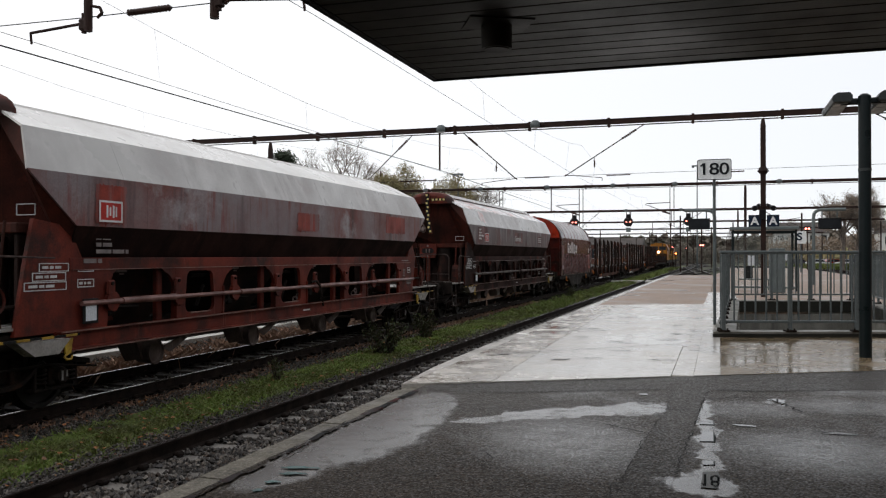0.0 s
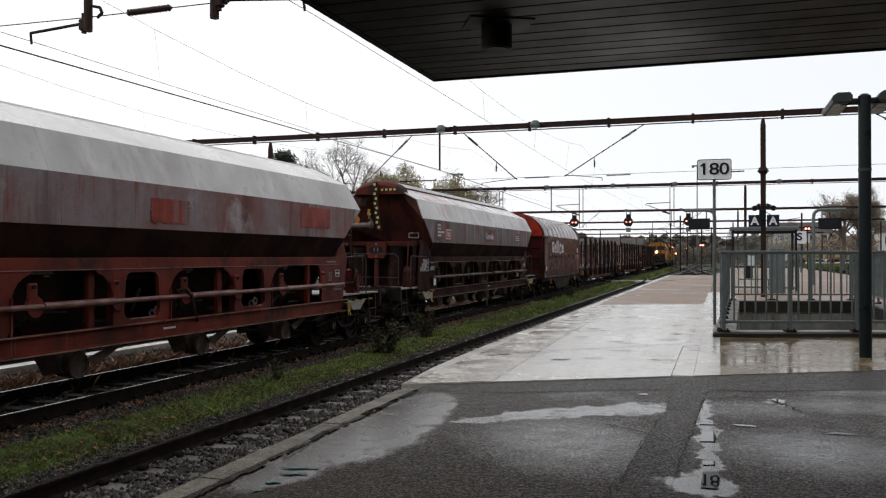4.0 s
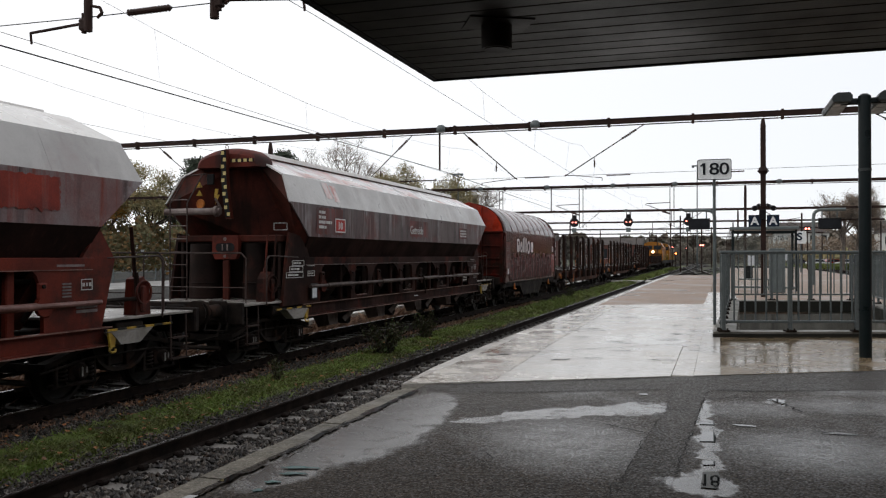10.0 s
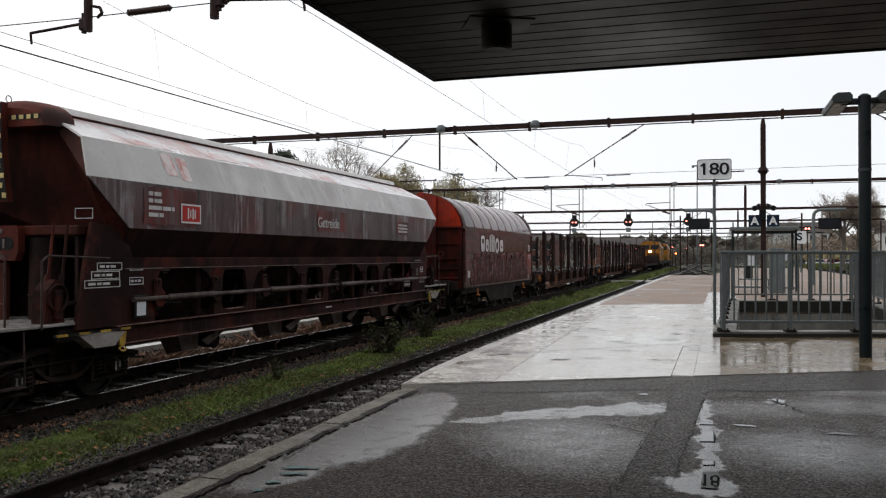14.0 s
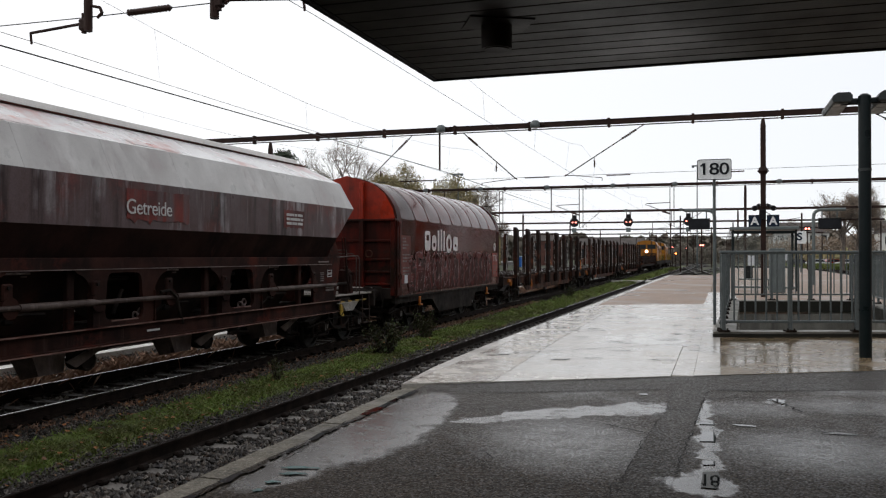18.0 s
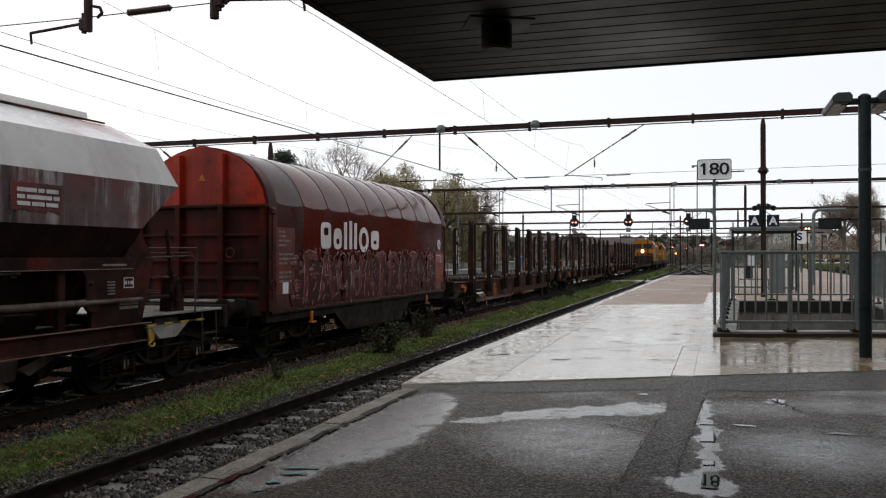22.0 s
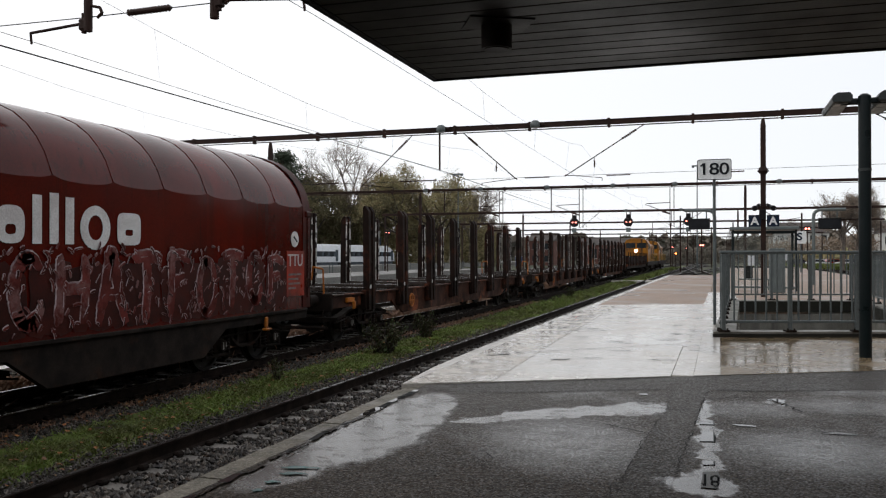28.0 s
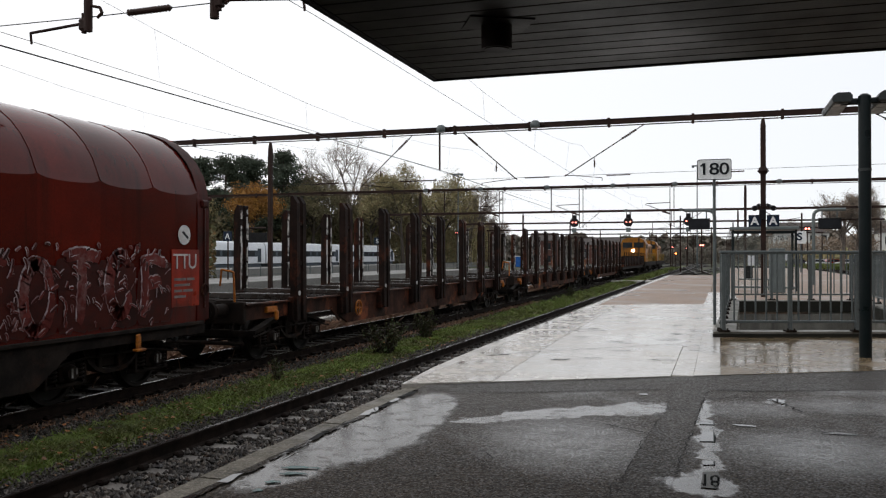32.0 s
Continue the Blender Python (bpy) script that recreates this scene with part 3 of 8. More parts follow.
def solid(name, bm, material, label="", category="", group="", kind="", smooth=35):
    """A top-level mesh."""
    return tagged(new(name, bm.mesh(name, MAT[material], smooth)), label, category, group, kind)


def lettering(text, size, depth=0.004, bold=0.0):
    """A word as a mesh, centred, in the plane x-z facing -y."""
    cu = bpy.data.curves.new("word", "FONT")
    cu.body, cu.size, cu.extrude, cu.align_x, cu.align_y = text, size, depth, "CENTER", "CENTER"
    cu.offset, cu.space_character = bold, 0.94
    tmp = bpy.data.objects.new("word", cu)
    scene.collection.objects.link(tmp)
    dg = bpy.context.evaluated_depsgraph_get()
    me = bpy.data.meshes.new_from_object(tmp.evaluated_get(dg))
    bpy.data.objects.remove(tmp)
    me.transform(Matrix.Rotation(radians(90), 4, "X"))
    me.materials.clear()
    me.materials.append(MAT["white_mark"])
    return me


RAIL = -0.55
NEAR, FAR = -5.05, -9.5


# ---- ground and tracks ----
def ground_sheet():
    b = Build()
    b.add([(-2500, -600, -0.86), (2500, -600, -0.86), (2500, 4000, -0.86), (-2500, 4000, -0.86)], [(0, 1, 2, 3)])
    solid("ground", b, "far_ground", "wide flat railway land of earth and thin grass", "ground", kind="structure")


ground_sheet()


def bed(x, y0, y1):
    """The ballast bed under one track."""
    rnd = random.Random(int(x * 10))
    b = Build()
    rings = []
    y = y0
    while y <= y1:
        h = lambda: rnd.uniform(-0.02, 0.02)
        rings.append([(x - 2.05, y, -0.95), (x - 1.95 + h(), y, -0.84), (x - 1.4, y, -0.76 + h()), (x - 0.7, y, -0.765 + h()), (x, y, -0.77 + h()), (x + 0.7, y, -0.765 + h()), (x + 1.4, y, -0.76 + h()), (x + 1.95 + h(), y, -0.84), (x + 2.05, y, -0.95)])
        y += 0.5 if y < 40 else 4.0
    b.loft(rings, False, False)
    return solid("ballast_bed", b, "earth", "dark wet ballast bed of a railway track", "ballast", "ballast beds", "structure", 60)


def rail_profile(x, z):
    p = [(-0.07, -0.172), (0.07, -0.172), (0.07, -0.16), (0.012, -0.14), (0.01, -0.045), (0.034, -0.036), (0.036, -0.006), (0.028, 0), (-0.028, 0), (-0.036, -0.006), (-0.034, -0.036), (-0.01, -0.045), (-0.012, -0.14), (-0.07, -0.16)]
    return [(x + u, z + w) for u, w in p]


sleeper_mesh = Build().prism([(-0.13, -0.2), (0.13, -0.2), (0.1, 0.0), (-0.1, 0.0)], -1.25, 1.25, "x").mesh("sleeper", MAT["sleeper"], 20)
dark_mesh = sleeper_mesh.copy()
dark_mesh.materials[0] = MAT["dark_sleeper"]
clip_build = Build()
for cx in (-0.86, -0.64, 0.64, 0.86):
    clip_build.box((cx, 0, 0.03), (0.09, 0.12, 0.06), 0.02)
clip_mesh = clip_build.mesh("rail_clip", MAT["rail_rust"])


def track(x, y0, y1, sleepers_to, name="track", shine="rail_top", dense=True):
    t = thing(name, pose(x, 0, 0), "railway track of rusty steel rails on concrete sleepers", "track", "tracks", "structure")
    for sx in (-0.7525, 0.7525):
        part("rail", Build().prism(rail_profile(sx, RAIL), y0, y1), "rail_rust", t, "rust-brown steel rail", 0)
        part("rail_head", Build().box((sx, (y0 + y1) / 2, RAIL + 0.001), (0.05, y1 - y0, 0.004)), shine, t, "polished wet rail head", 0)
    y, n = y0 + 0.3, 0
    while y < sleepers_to:
        if dense:
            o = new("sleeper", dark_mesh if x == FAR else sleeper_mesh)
            o.parent, o.location = t, (0, y, RAIL - 0.178)
            if 2 < y < 40:
                c = new("rail_clip", clip_mesh)
                c.parent, c.location = t, (0, y, RAIL - 0.178)
        y += 0.6
    return t


bed(NEAR, -40, 420)
bed(FAR, -40, 420)
track(NEAR, -40.4, 420, 95)
track(FAR, -40.4, 420, 95)
for x0, y0, ang, ln in ((-4.6, 82, -4.2, 110), (-9.0, 95, -4.2, 100), (-0.3, 78, 3.6, 90), (0.2, 74, 0.0, 300)):
    tr = track(0, 0, ln, 0, dense=False)
    tr.matrix_world = pose(x0, y0, -0.004, 0, 0, ang)
for tx in (-14.6, -19.6, -24.2, 11.2, 15.7):
    bed(tx, 12, 400)
    track(tx, 12, 400, 30 if tx < 0 else 12, dense=False)


def scatter_stones(name, n, xs, ys, seed, size=(0.02, 0.045), zoff=0.0, skip=lambda x, y: False):
    """Loose ballast stones: many small uneven solids in one mesh."""
    rng = np.random.default_rng(seed)
    oct_v = np.array([(1, 0, 0), (-1, 0, 0), (0, 1, 0), (0, -1, 0), (0, 0, 1), (0, 0, -1), (.6, .6, .5), (-.6, .5, .6)], float)
    oct_f = [(0, 6, 4), (6, 2, 4), (0, 2, 6), (2, 7, 4), (7, 1, 4), (2, 1, 7), (1, 3, 4), (3, 0, 4), (2, 0, 5), (1, 2, 5), (3, 1, 5), (0, 3, 5)]
    vs, fs = [], []
    u = rng.random(n)
    yy = ys[0] + (ys[1] - ys[0]) * u ** 2.1
    xx = rng.uniform(xs[0], xs[1], n)
    for x, y in zip(xx, yy):
        if skip(x, y):
            continue
        s = rng.uniform(*size)
        a = rng.uniform(0, 6.28)
        sc = rng.uniform(0.6, 1.15, 3) * s
        p = oct_v * rng.uniform(0.75, 1.2, (8, 1)) * sc
        c, d = math.cos(a), math.sin(a)
        q = np.stack([p[:, 0] * c - p[:, 1] * d, p[:, 0] * d + p[:, 1] * c, p[:, 2]], 1)
        k = len(vs)
        z = -0.765 + zoff + rng.uniform(-0.015, 0.03)
        vs += [(x + r[0], y + r[1], z + r[2]) for r in q]
        fs += [(i + k, j + k, l + k) for i, j, l in oct_f]
    me = bpy.data.meshes.new(name)
    me.from_pydata(vs, [], fs)
    me.materials.append(MAT["stones"])
    return tagged(new(name, me), "loose dark grey wet ballast stones beside the rails", "ballast", "", "stuff")


on_sleeper = lambda x, y: abs(((y - 1.3 + 0.3) % 0.6) - 0.3) < 0.125 and abs(abs(x - NEAR) - 0.8) < 0.44 and random.random() < 0.985
scatter_stones("ballast_stones", 30000, (NEAR - 0.72, NEAR + 1.75), (3.5, 34), 1, (0.022, 0.04), 0.025, on_sleeper)
scatter_stones("ballast_stones", 9000, (NEAR - 1.75, NEAR - 0.85), (4.5, 30), 2, (0.014, 0.03))
scatter_stones("ballast_stones", 6000, (FAR + 0.85, FAR + 1.7), (6, 32), 3, (0.015, 0.034))
scatter_stones("ballast_stones", 9000, (FAR - 3.6, FAR + 0.7), (6, 40), 4, (0.018, 0.04))

bare_edge = lambda x, y: -7.85 < x < -6.72 and random.random() < 0.93
scatter_stones("ballast_stones", 18000, (-8.35, -6.15), (4.4, 24), 9, (0.01, 0.026), 0.035, bare_edge)


def verge():
    """The grassy strip between the two tracks: a low bank of earth."""
    rnd = random.Random(5)
    rings = []
    y = -40.0
    while y < 200:
        h = lambda a=0.025: rnd.uniform(-a, a)
        rings.append([(-8.35, y, -0.9), (-8.1 + h(), y, -0.79), (-7.8, y, -0.74 + h()), (-7.3, y, -0.72 + h()), (-6.9, y, -0.74 + h()), (-6.6 + h(), y, -0.8), (-6.4, y, -0.9)])
        y += 0.5 if y < 40 else 5
    b = Build()
    b.loft(rings, False, False)
    solid("verge_bank", b, "turf", "mossy earth bank with weeds between the tracks", "verge", kind="structure", smooth=60)


verge()


def grass(name, n, xs, ys, seed, height=(0.04, 0.13), mat="grass", power=1.6):
    rng = np.random.default_rng(seed)
    vs, fs = [], []
    for _ in range(n):
        y = ys[0] + (ys[1] - ys[0]) * rng.random() ** power
        m = noise.noise(Vector((y * 0.35, seed, 0.0)))
        x = rng.normal((xs[0] + xs[1]) / 2 + m * 0.15, (xs[1] - xs[0]) / 3.8)
        if noise.noise(Vector((x * 1.6, y * 0.9, 3.3))) + 0.5 * noise.noise(Vector((x * 5, y * 4, 1.3))) < -0.22 and rng.random() < 0.85:
            continue
        h, a, w = rng.uniform(*height) * (1 + y / 60), rng.uniform(0, 6.28), rng.uniform(0.004, 0.009) * (1 + y / 12)
        lx, ly = rng.normal(0, 0.75, 2) * h
        dx, dy = math.cos(a) * w, math.sin(a) * w
        k = len(vs)
        z = -0.76
        vs += [(x - dx, y - dy, z), (x + dx, y + dy, z), (x + lx * 0.5 + dx * 0.7, y + ly * 0.5 + dy * 0.7, z + h * 0.65), (x + lx, y + ly, z + h)]
        fs += [(k, k + 1, k + 2), (k, k + 2, k + 3)]
    me = bpy.data.meshes.new(name)
    me.from_pydata(vs, [], fs)
    me.materials.append(MAT[mat])
    return tagged(new(name, me), "short green grass growing between the two tracks" if mat == "grass" else "tufts of brown dead grass beside the rails", "grass", "", "stuff")


grass("grass", 190000, (-7.75, -6.8), (4, 38), 6, (0.025, 0.075), power=1.55)
grass("dead_grass", 16000, (-11.5, -10.5), (5, 60), 16, (0.06, 0.26), "dead_grass", 1.4)
grass("dead_grass", 7000, (-8.6, -8.2), (4.4, 40), 17, (0.02, 0.07), "dead_grass", 1.7)
grass("grass", 26000, (-7.9, -6.6), (30, 150), 7, (0.05, 0.12), power=1.2)
grass("grass", 5000, (-4.2, -3.75), (22, 70), 8, (0.05, 0.12))


def leaves_fallen(n, seed):
    rng = np.random.default_rng(seed)
    vs, fs = [], []
    for _ in range(n):
        x, y = rng.uniform(-8.5, -6.0), 4 + 22 * rng.random() ** 1.5
        s, a = rng.uniform(0.015, 0.035), rng.uniform(0, 6.28)
        k = len(vs)
        for q in range(5):
            t = a + q * 1.2566
            vs.append((x + math.cos(t) * s * (1 if q else 1.5), y + math.sin(t) * s, -0.7 + rng.uniform(0, 0.03)))
        fs.append(tuple(range(k, k + 5)))
    me = bpy.data.meshes.new("fallen_leaves")
    me.from_pydata(vs, [], fs)
    me.materials.append(MAT["litter"])
    tagged(new("fallen_leaves", me), "brown and orange fallen leaves on the grass", "leaves", "", "stuff")


leaves_fallen(750, 11)


def weed_bush(x, y, h, w, seed, stems=26):
    """A ragged trackside weed with thin stems and small leaves."""
    rng = random.Random(seed)
    t = thing("weed_bush", pose(x, y, -0.76), "ragged dark green weed bush growing beside the track", "bush", "weeds by the track")
    st, lf = Build(), Build()
    for _ in range(stems):
        a, l = rng.uniform(0, 6.28), rng.uniform(0.6, 1.0) * h
        tip = Vector((math.cos(a) * w * rng.uniform(0.2, 1), math.sin(a) * w * rng.uniform(0.2, 1), l))
        foot = Vector((tip.x * 0.2, tip.y * 0.2, -0.03))
        st.cyl(foot, tip, 0.007, 0.002, 5, False)
        for _ in range(26):
            p = foot.lerp(tip, rng.uniform(0.2, 1.05)) + Vector([rng.gauss(0, 0.035) for _ in range(3)])
            d = Vector([rng.gauss(0, 1) for _ in range(3)]).normalized() * rng.uniform(0.025, 0.055)
            s = d.cross(Vector((0.3, 0.5, 1))).normalized() * 0.016
            lf.add([p - d, p + s, p + d, p - s], [(0, 1, 2, 3)])
    part("stems", st, "bark", t)
    part("foliage", lf, "weed", t, "", 0)
    return t


weed_bush(-7.2, 17.6, 0.78, 0.6, 1, 56)
weed_bush(-7.5, 21.3, 0.75, 0.45, 2, 44)
weed_bush(-7.45, 13.2, 0.5, 0.14, 3, 9)
weed_bush(-7.5, 44, 0.7, 0.4, 4, 24)

# ---- platform ----
# the seam between asphalt and concrete runs askew
SEAM = [(-3.55, 9.02), (9.5, 16.5)]
RIGHT = 9.6


def block(name, poly, z0, z1, material, label, category, smooth=0):
    return solid(name, Build().prism(poly, z0, z1, "z"), material, label, category, kind="structure", smooth=smooth)


def seam_y(x):
    return 9.02 + (x + 3.55) * 0.572


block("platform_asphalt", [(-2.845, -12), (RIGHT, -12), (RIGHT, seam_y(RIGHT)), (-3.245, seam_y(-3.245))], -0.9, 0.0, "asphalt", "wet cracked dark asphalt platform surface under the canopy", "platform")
# the stairwell's hole is left open between the pieces of paving
HOLE = [(0.3, 16.62), (4.1, 17.87), (4.15, 28.62), (0.6, 27.45)]
block("platform_slab", [(-3.48, seam_y(-3.48)), (-0.57, seam_y(-0.57)), (-0.57, 14.3), (-0.505, 14.3), (-0.44, 27), (-3.5, 25.6)], -0.9, 0.012, "slab", "pale wet concrete platform slab reflecting the sky", "platform")
block("platform_slab", [(-0.3, seam_y(-0.3)), (0.018, seam_y(0.018)), (0.018, 16.52), (-0.3, 16.42)], -0.9, 0.009, "slab", "pale wet concrete strip beside the drain", "platform")
block("platform_slab", [(0.02, seam_y(0.02)), (RIGHT, seam_y(RIGHT)), (RIGHT, 19.7), (4.1, 17.87), (0.3, 16.62), (0.02, 16.52)], -0.9, 0.006, "slab_brown", "wet brown-grey concrete platform before the stair railing", "platform")
block("platform_slab", [(-0.5045, 14.32), (-0.305, 14.32), (-0.305, 16.43), (0.3, 16.63), (0.6, 27.45), (0.6, 36), (-0.3, 36), (-0.39, 36), (-0.4385, 27)], -0.9, 0.006, "slab", "wet concrete strip beside the stairwell", "platform")
block("platform_paving", [(-3.5, 25.62), (-0.44, 27.02), (-0.32, 36), (-0.32, 68), (-3.5, 66)], -0.9, 0.004, "paving", "wet reddish brown paved platform", "platform")
block("platform_paving", [(0.61, 27.46), (4.15, 28.63), (RIGHT, 30.4), (RIGHT, 130), (2.5, 130), (-0.3, 70), (-0.3, 36.02), (0.61, 36.02)], -0.9, 0.0, "paving", "wet reddish brown paved platform", "platform")
block("platform_paving", [(4.11, 17.89), (RIGHT, 19.72), (RIGHT, 30.38), (4.16, 28.6)], -0.9, 0.002, "paving", "paved platform beside the stairwell", "platform")
# a shallow drain of concrete pieces between the slabs
drain = thing("drain_channel", pose(0, 0, 0), "shallow concrete drain channel sunk in the platform", "drain", "", "structure")
dy = seam_y(-0.36) + 0.02
while dy < 14.0:
    part("drain_stone", Build().box((-0.434, dy + 0.42, -0.2), (0.268, 0.845, 0.416), 0.008), "slab", drain)
    dy += 0.85
# platform edge stones
edging = thing("platform_edge", pose(0, 0, 0), "worn wet concrete edge stones along the platform", "platform edge", "", "structure")
rnd = random.Random(3)
y = 1.0 - 13 * 0.98
while y < 8.9:
    x = -2.72 - 0.4 * (y + 12) / 20.9 + (-0.02 if y > 4 else 0)
    xa, xb = -2.722 - 0.4 * (y + 12) / 20.9, -2.722 - 0.4 * (y + 0.97 + 12) / 20.9
    part("edge_stone", Build().prism([(xa - 0.33, y), (xa - 0.125, y), (xb - 0.125, y + 0.965), (xb - 0.33, y + 0.965)], -0.82, rnd.uniform(-0.03, -0.005), "z"), "edge", edging, "", 0)
    y += 0.98
y = 9.1
while y < 66:
    oa, ob = (-3.51 - 0.19 * (1 - math.exp(-(q - 9.1) / 1.5)) for q in (y, y + 1.46))
    part("edge_stone", Build().prism([(oa, y), (-3.485, y), (-3.485, y + 1.46), (ob, y + 1.46)], -0.84, 0.01, "z"), "slab", edging, "", 0)
    y += 1.48


def ragged(poly, seed, amp=0.05, z=0.004, mat="film", label="thin film of rainwater on the asphalt"):
    """A wet patch of the given outline with an uneven edge."""
    pts = []
    n = len(poly)
    for i in range(n):
        (xa, ya), (xb, yb) = poly[i], poly[(i + 1) % n]
        m = max(4, int(math.hypot(xb - xa, yb - ya) / 0.03))
        for k in range(m):
            u = k / m
            x, y = xa + (xb - xa) * u, ya + (yb - ya) * u
            q = Vector((x * 3.0, y * 3.0, seed))
            r = Vector((x * 14.0, y * 14.0, seed + 5))
            pts.append((x + amp * noise.noise(q) + 0.35 * amp * noise.noise(r), y + 2 * amp * noise.noise(q + Vector((9, 0, 0))) + 0.7 * amp * noise.noise(r + Vector((4, 0, 0)))))
    b = Build().add([(x, y, z) for x, y in pts], [tuple(range(len(pts)))])
    return solid("puddle", b, mat, label, "puddle", "puddles", "structure", 0)


POOL = "clear puddle of rainwater on the asphalt"
for px, py, hx, hy in ((-0.11, 7.88, 0.065, 0.1), (-0.09, 7.3, 0.06, 0.22), (-0.07, 6.33, 0.045, 0.05), (-0.065, 5.88, 0.06, 0.24)):
    ragged([(px - hx, py - hy), (px + hx, py - hy * 0.9), (px + hx * 0.9, py + hy), (px - hx * 0.8, py + hy * 0.9)], 3 + px * 20, 0.025, 0.006, "puddle", POOL)
for k, outline in enumerate([[(0.101, 7.848), (0.195, 7.891), (0.313, 7.842), (0.305, 7.777), (0.191, 7.739)], [(0.82, 7.731), (0.923, 7.789), (0.983, 7.762), (1.103, 7.744), (1.091, 7.684), (0.929, 7.664), (0.823, 7.663)], [(0.512, 9.419), (0.603, 9.449), (0.653, 9.121), (0.612, 8.976), (0.568, 9.093)], [(-0.818, 9.314), (-0.733, 9.342), (-0.715, 9.196), (-0.793, 9.152)]]):
    my = sum(p[1] for p in outline) / len(outline)
    ragged([(x, my + (y - my) * 0.55) for x, y in outline], 20 + k, 0.02, 0.008, "puddle", "small clear puddle in a broken crack")
for fx, fy, fl in ((-2.8, 5.3, 0.13), (-2.77, 5.14, 0.09), (-2.8, 4.91, 0.05), (-2.79, 4.7, 0.03)):
    flake = [(fx + fl * math.cos(a) * (1 + 0.2 * math.sin(5 * a + fx)), fy + 0.25 * fl * math.cos(a) + 0.03 * math.sin(a) * (1 + 0.4 * math.cos(3 * a))) for a in np.linspace(0, 2 * math.pi, 18, endpoint=False)]
    solid("paint_flake", Build().prism(flake, 0.006, 0.009, "z"), "teal", "flat teal flake of old paint on the asphalt", "paint flake", "paint flakes", "", 0)
# the joint behind the edge stones is broken open and holds water
rng_e = random.Random(8)
y = 4.3
while y < 8.6:
    ex, ln = -3.02 - 0.4 * (y - 4.3) / 20.9 - 0.09, rng_e.uniform(0.12, 0.38)
    wd = rng_e.uniform(0.02, 0.05)
    ragged([(ex - wd, y), (ex + wd, y + 0.02), (ex + wd * 0.6, y + ln), (ex - wd * 0.8, y + ln * 0.9)], rng_e.uniform(0, 50), 0.03, rng_e.choice((0.0105, 0.012)), rng_e.choice(("puddle", "crack", "puddle", "patch")), "broken wet joint beside the platform edge")
    y += ln * rng_e.uniform(0.8, 1.3)


def ground_patch(poly, name, material, label, z=0.003):
    return solid(name, Build().add([(x, y, z) for x, y in poly], [tuple(range(len(poly)))]), material, label, "patch", "asphalt repairs", "structure", 0)


ground_patch([(-0.5, 10.72), (-0.1, 10.92), (-0.12, 9.8), (-0.21, 7.65), (-0.3, 5.6), (-0.36, 4.2), (-0.8, 4.2), (-0.64, 5.6), (-0.57, 7.16), (-0.49, 8.33)], "asphalt_patch", "patch", "rough dark repaired trench in the asphalt")
ground_patch([(-3.2, 9.16), (-0.5, 10.7), (-0.48, 9.75), (-1.75, 9.14), (-2.3, 8.9), (-3.2, 8.75)], "asphalt_patch", "patch", "dark strip of older asphalt", 0.0025)
ground_patch([(-0.1, 10.9), (2.4, 12.3), (2.4, 10.75), (0.44, 9.86), (-0.1, 9.82)], "asphalt_patch", "patch", "dark strip of older asphalt", 0.0025)


def crack(path, w, seed, z=0.005):
    """An open crack in the asphalt: a thin uneven strip."""
    rng = random.Random(seed)
    pts = []
    for (xa, ya), (xb, yb) in zip(path, path[1:]):
        n = max(3, int(math.hypot(xb - xa, yb - ya) / 0.07))
        for i in range(n):
            u = i / n
            pts.append((xa + (xb - xa) * u + rng.gauss(0, 0.012), ya + (yb - ya) * u + rng.gauss(0, 0.012)))
    pts.append(path[-1])
    b = Build()
    vs, fs = [], []
    for i, (x, y) in enumerate(pts):
        q = pts[min(i + 1, len(pts) - 1)]
        o = pts[max(i - 1, 0)]
        d = Vector((q[0] - o[0], q[1] - o[1])).normalized()
        ww = w * rng.uniform(0.4, 1.2) / 2
        vs += [(x - d.y * ww, y + d.x * ww, z), (x + d.y * ww, y - d.x * ww, z)]
        if i:
            k = 2 * i
            fs.append((k - 2, k - 1, k + 1, k))
    b.add(vs, fs)
    return solid("crack", b, "crack", "open crack in the wet asphalt", "crack", "asphalt cracks", "structure", 0)


for i, (pth, wd) in enumerate([
        ([(-3.1, 9.2), (-0.6, 10.62)], 0.04), ([(-0.3, 10.8), (2.3, 12.2), (4.5, 13.5)], 0.05), ([(-0.05, 9.82), (0.44, 9.84), (1.77, 10.42), (3.4, 11.2)], 0.04),
        ([(-0.12, 9.18), (0.46, 9.46), (0.61, 9.1), (0.78, 8.64), (1.47, 8.67), (2.4, 8.9)], 0.04), ([(-0.02, 7.85), (0.29, 7.9), (0.52, 7.82), (1.29, 7.66), (2.2, 7.6)], 0.03),
        ([(-0.98, 7.52), (-0.76, 7.36), (-0.58, 7.22)], 0.03), ([(-2.3, 8.88), (-1.75, 9.12), (-0.54, 9.7)], 0.03), ([(-2.31, 6.97), (-2.0, 7.3), (-1.5, 7.6)], 0.018), ([(-3.05, 5.5), (-3.12, 6.1), (-3.2, 6.9)], 0.03),
        ([(-0.12, 9.7), (-0.21, 7.65), (-0.28, 6.0)], 0.018), ([(-0.48, 9.7), (-0.49, 8.33), (-0.57, 7.16), (-0.62, 5.9), (-0.7, 5.0)], 0.014), ([(-1.75, 6.2), (-1.6, 6.0), (-1.9, 5.85)], 0.02)]):
    crack(pth, wd * 0.52, 40 + i, 0.0095)
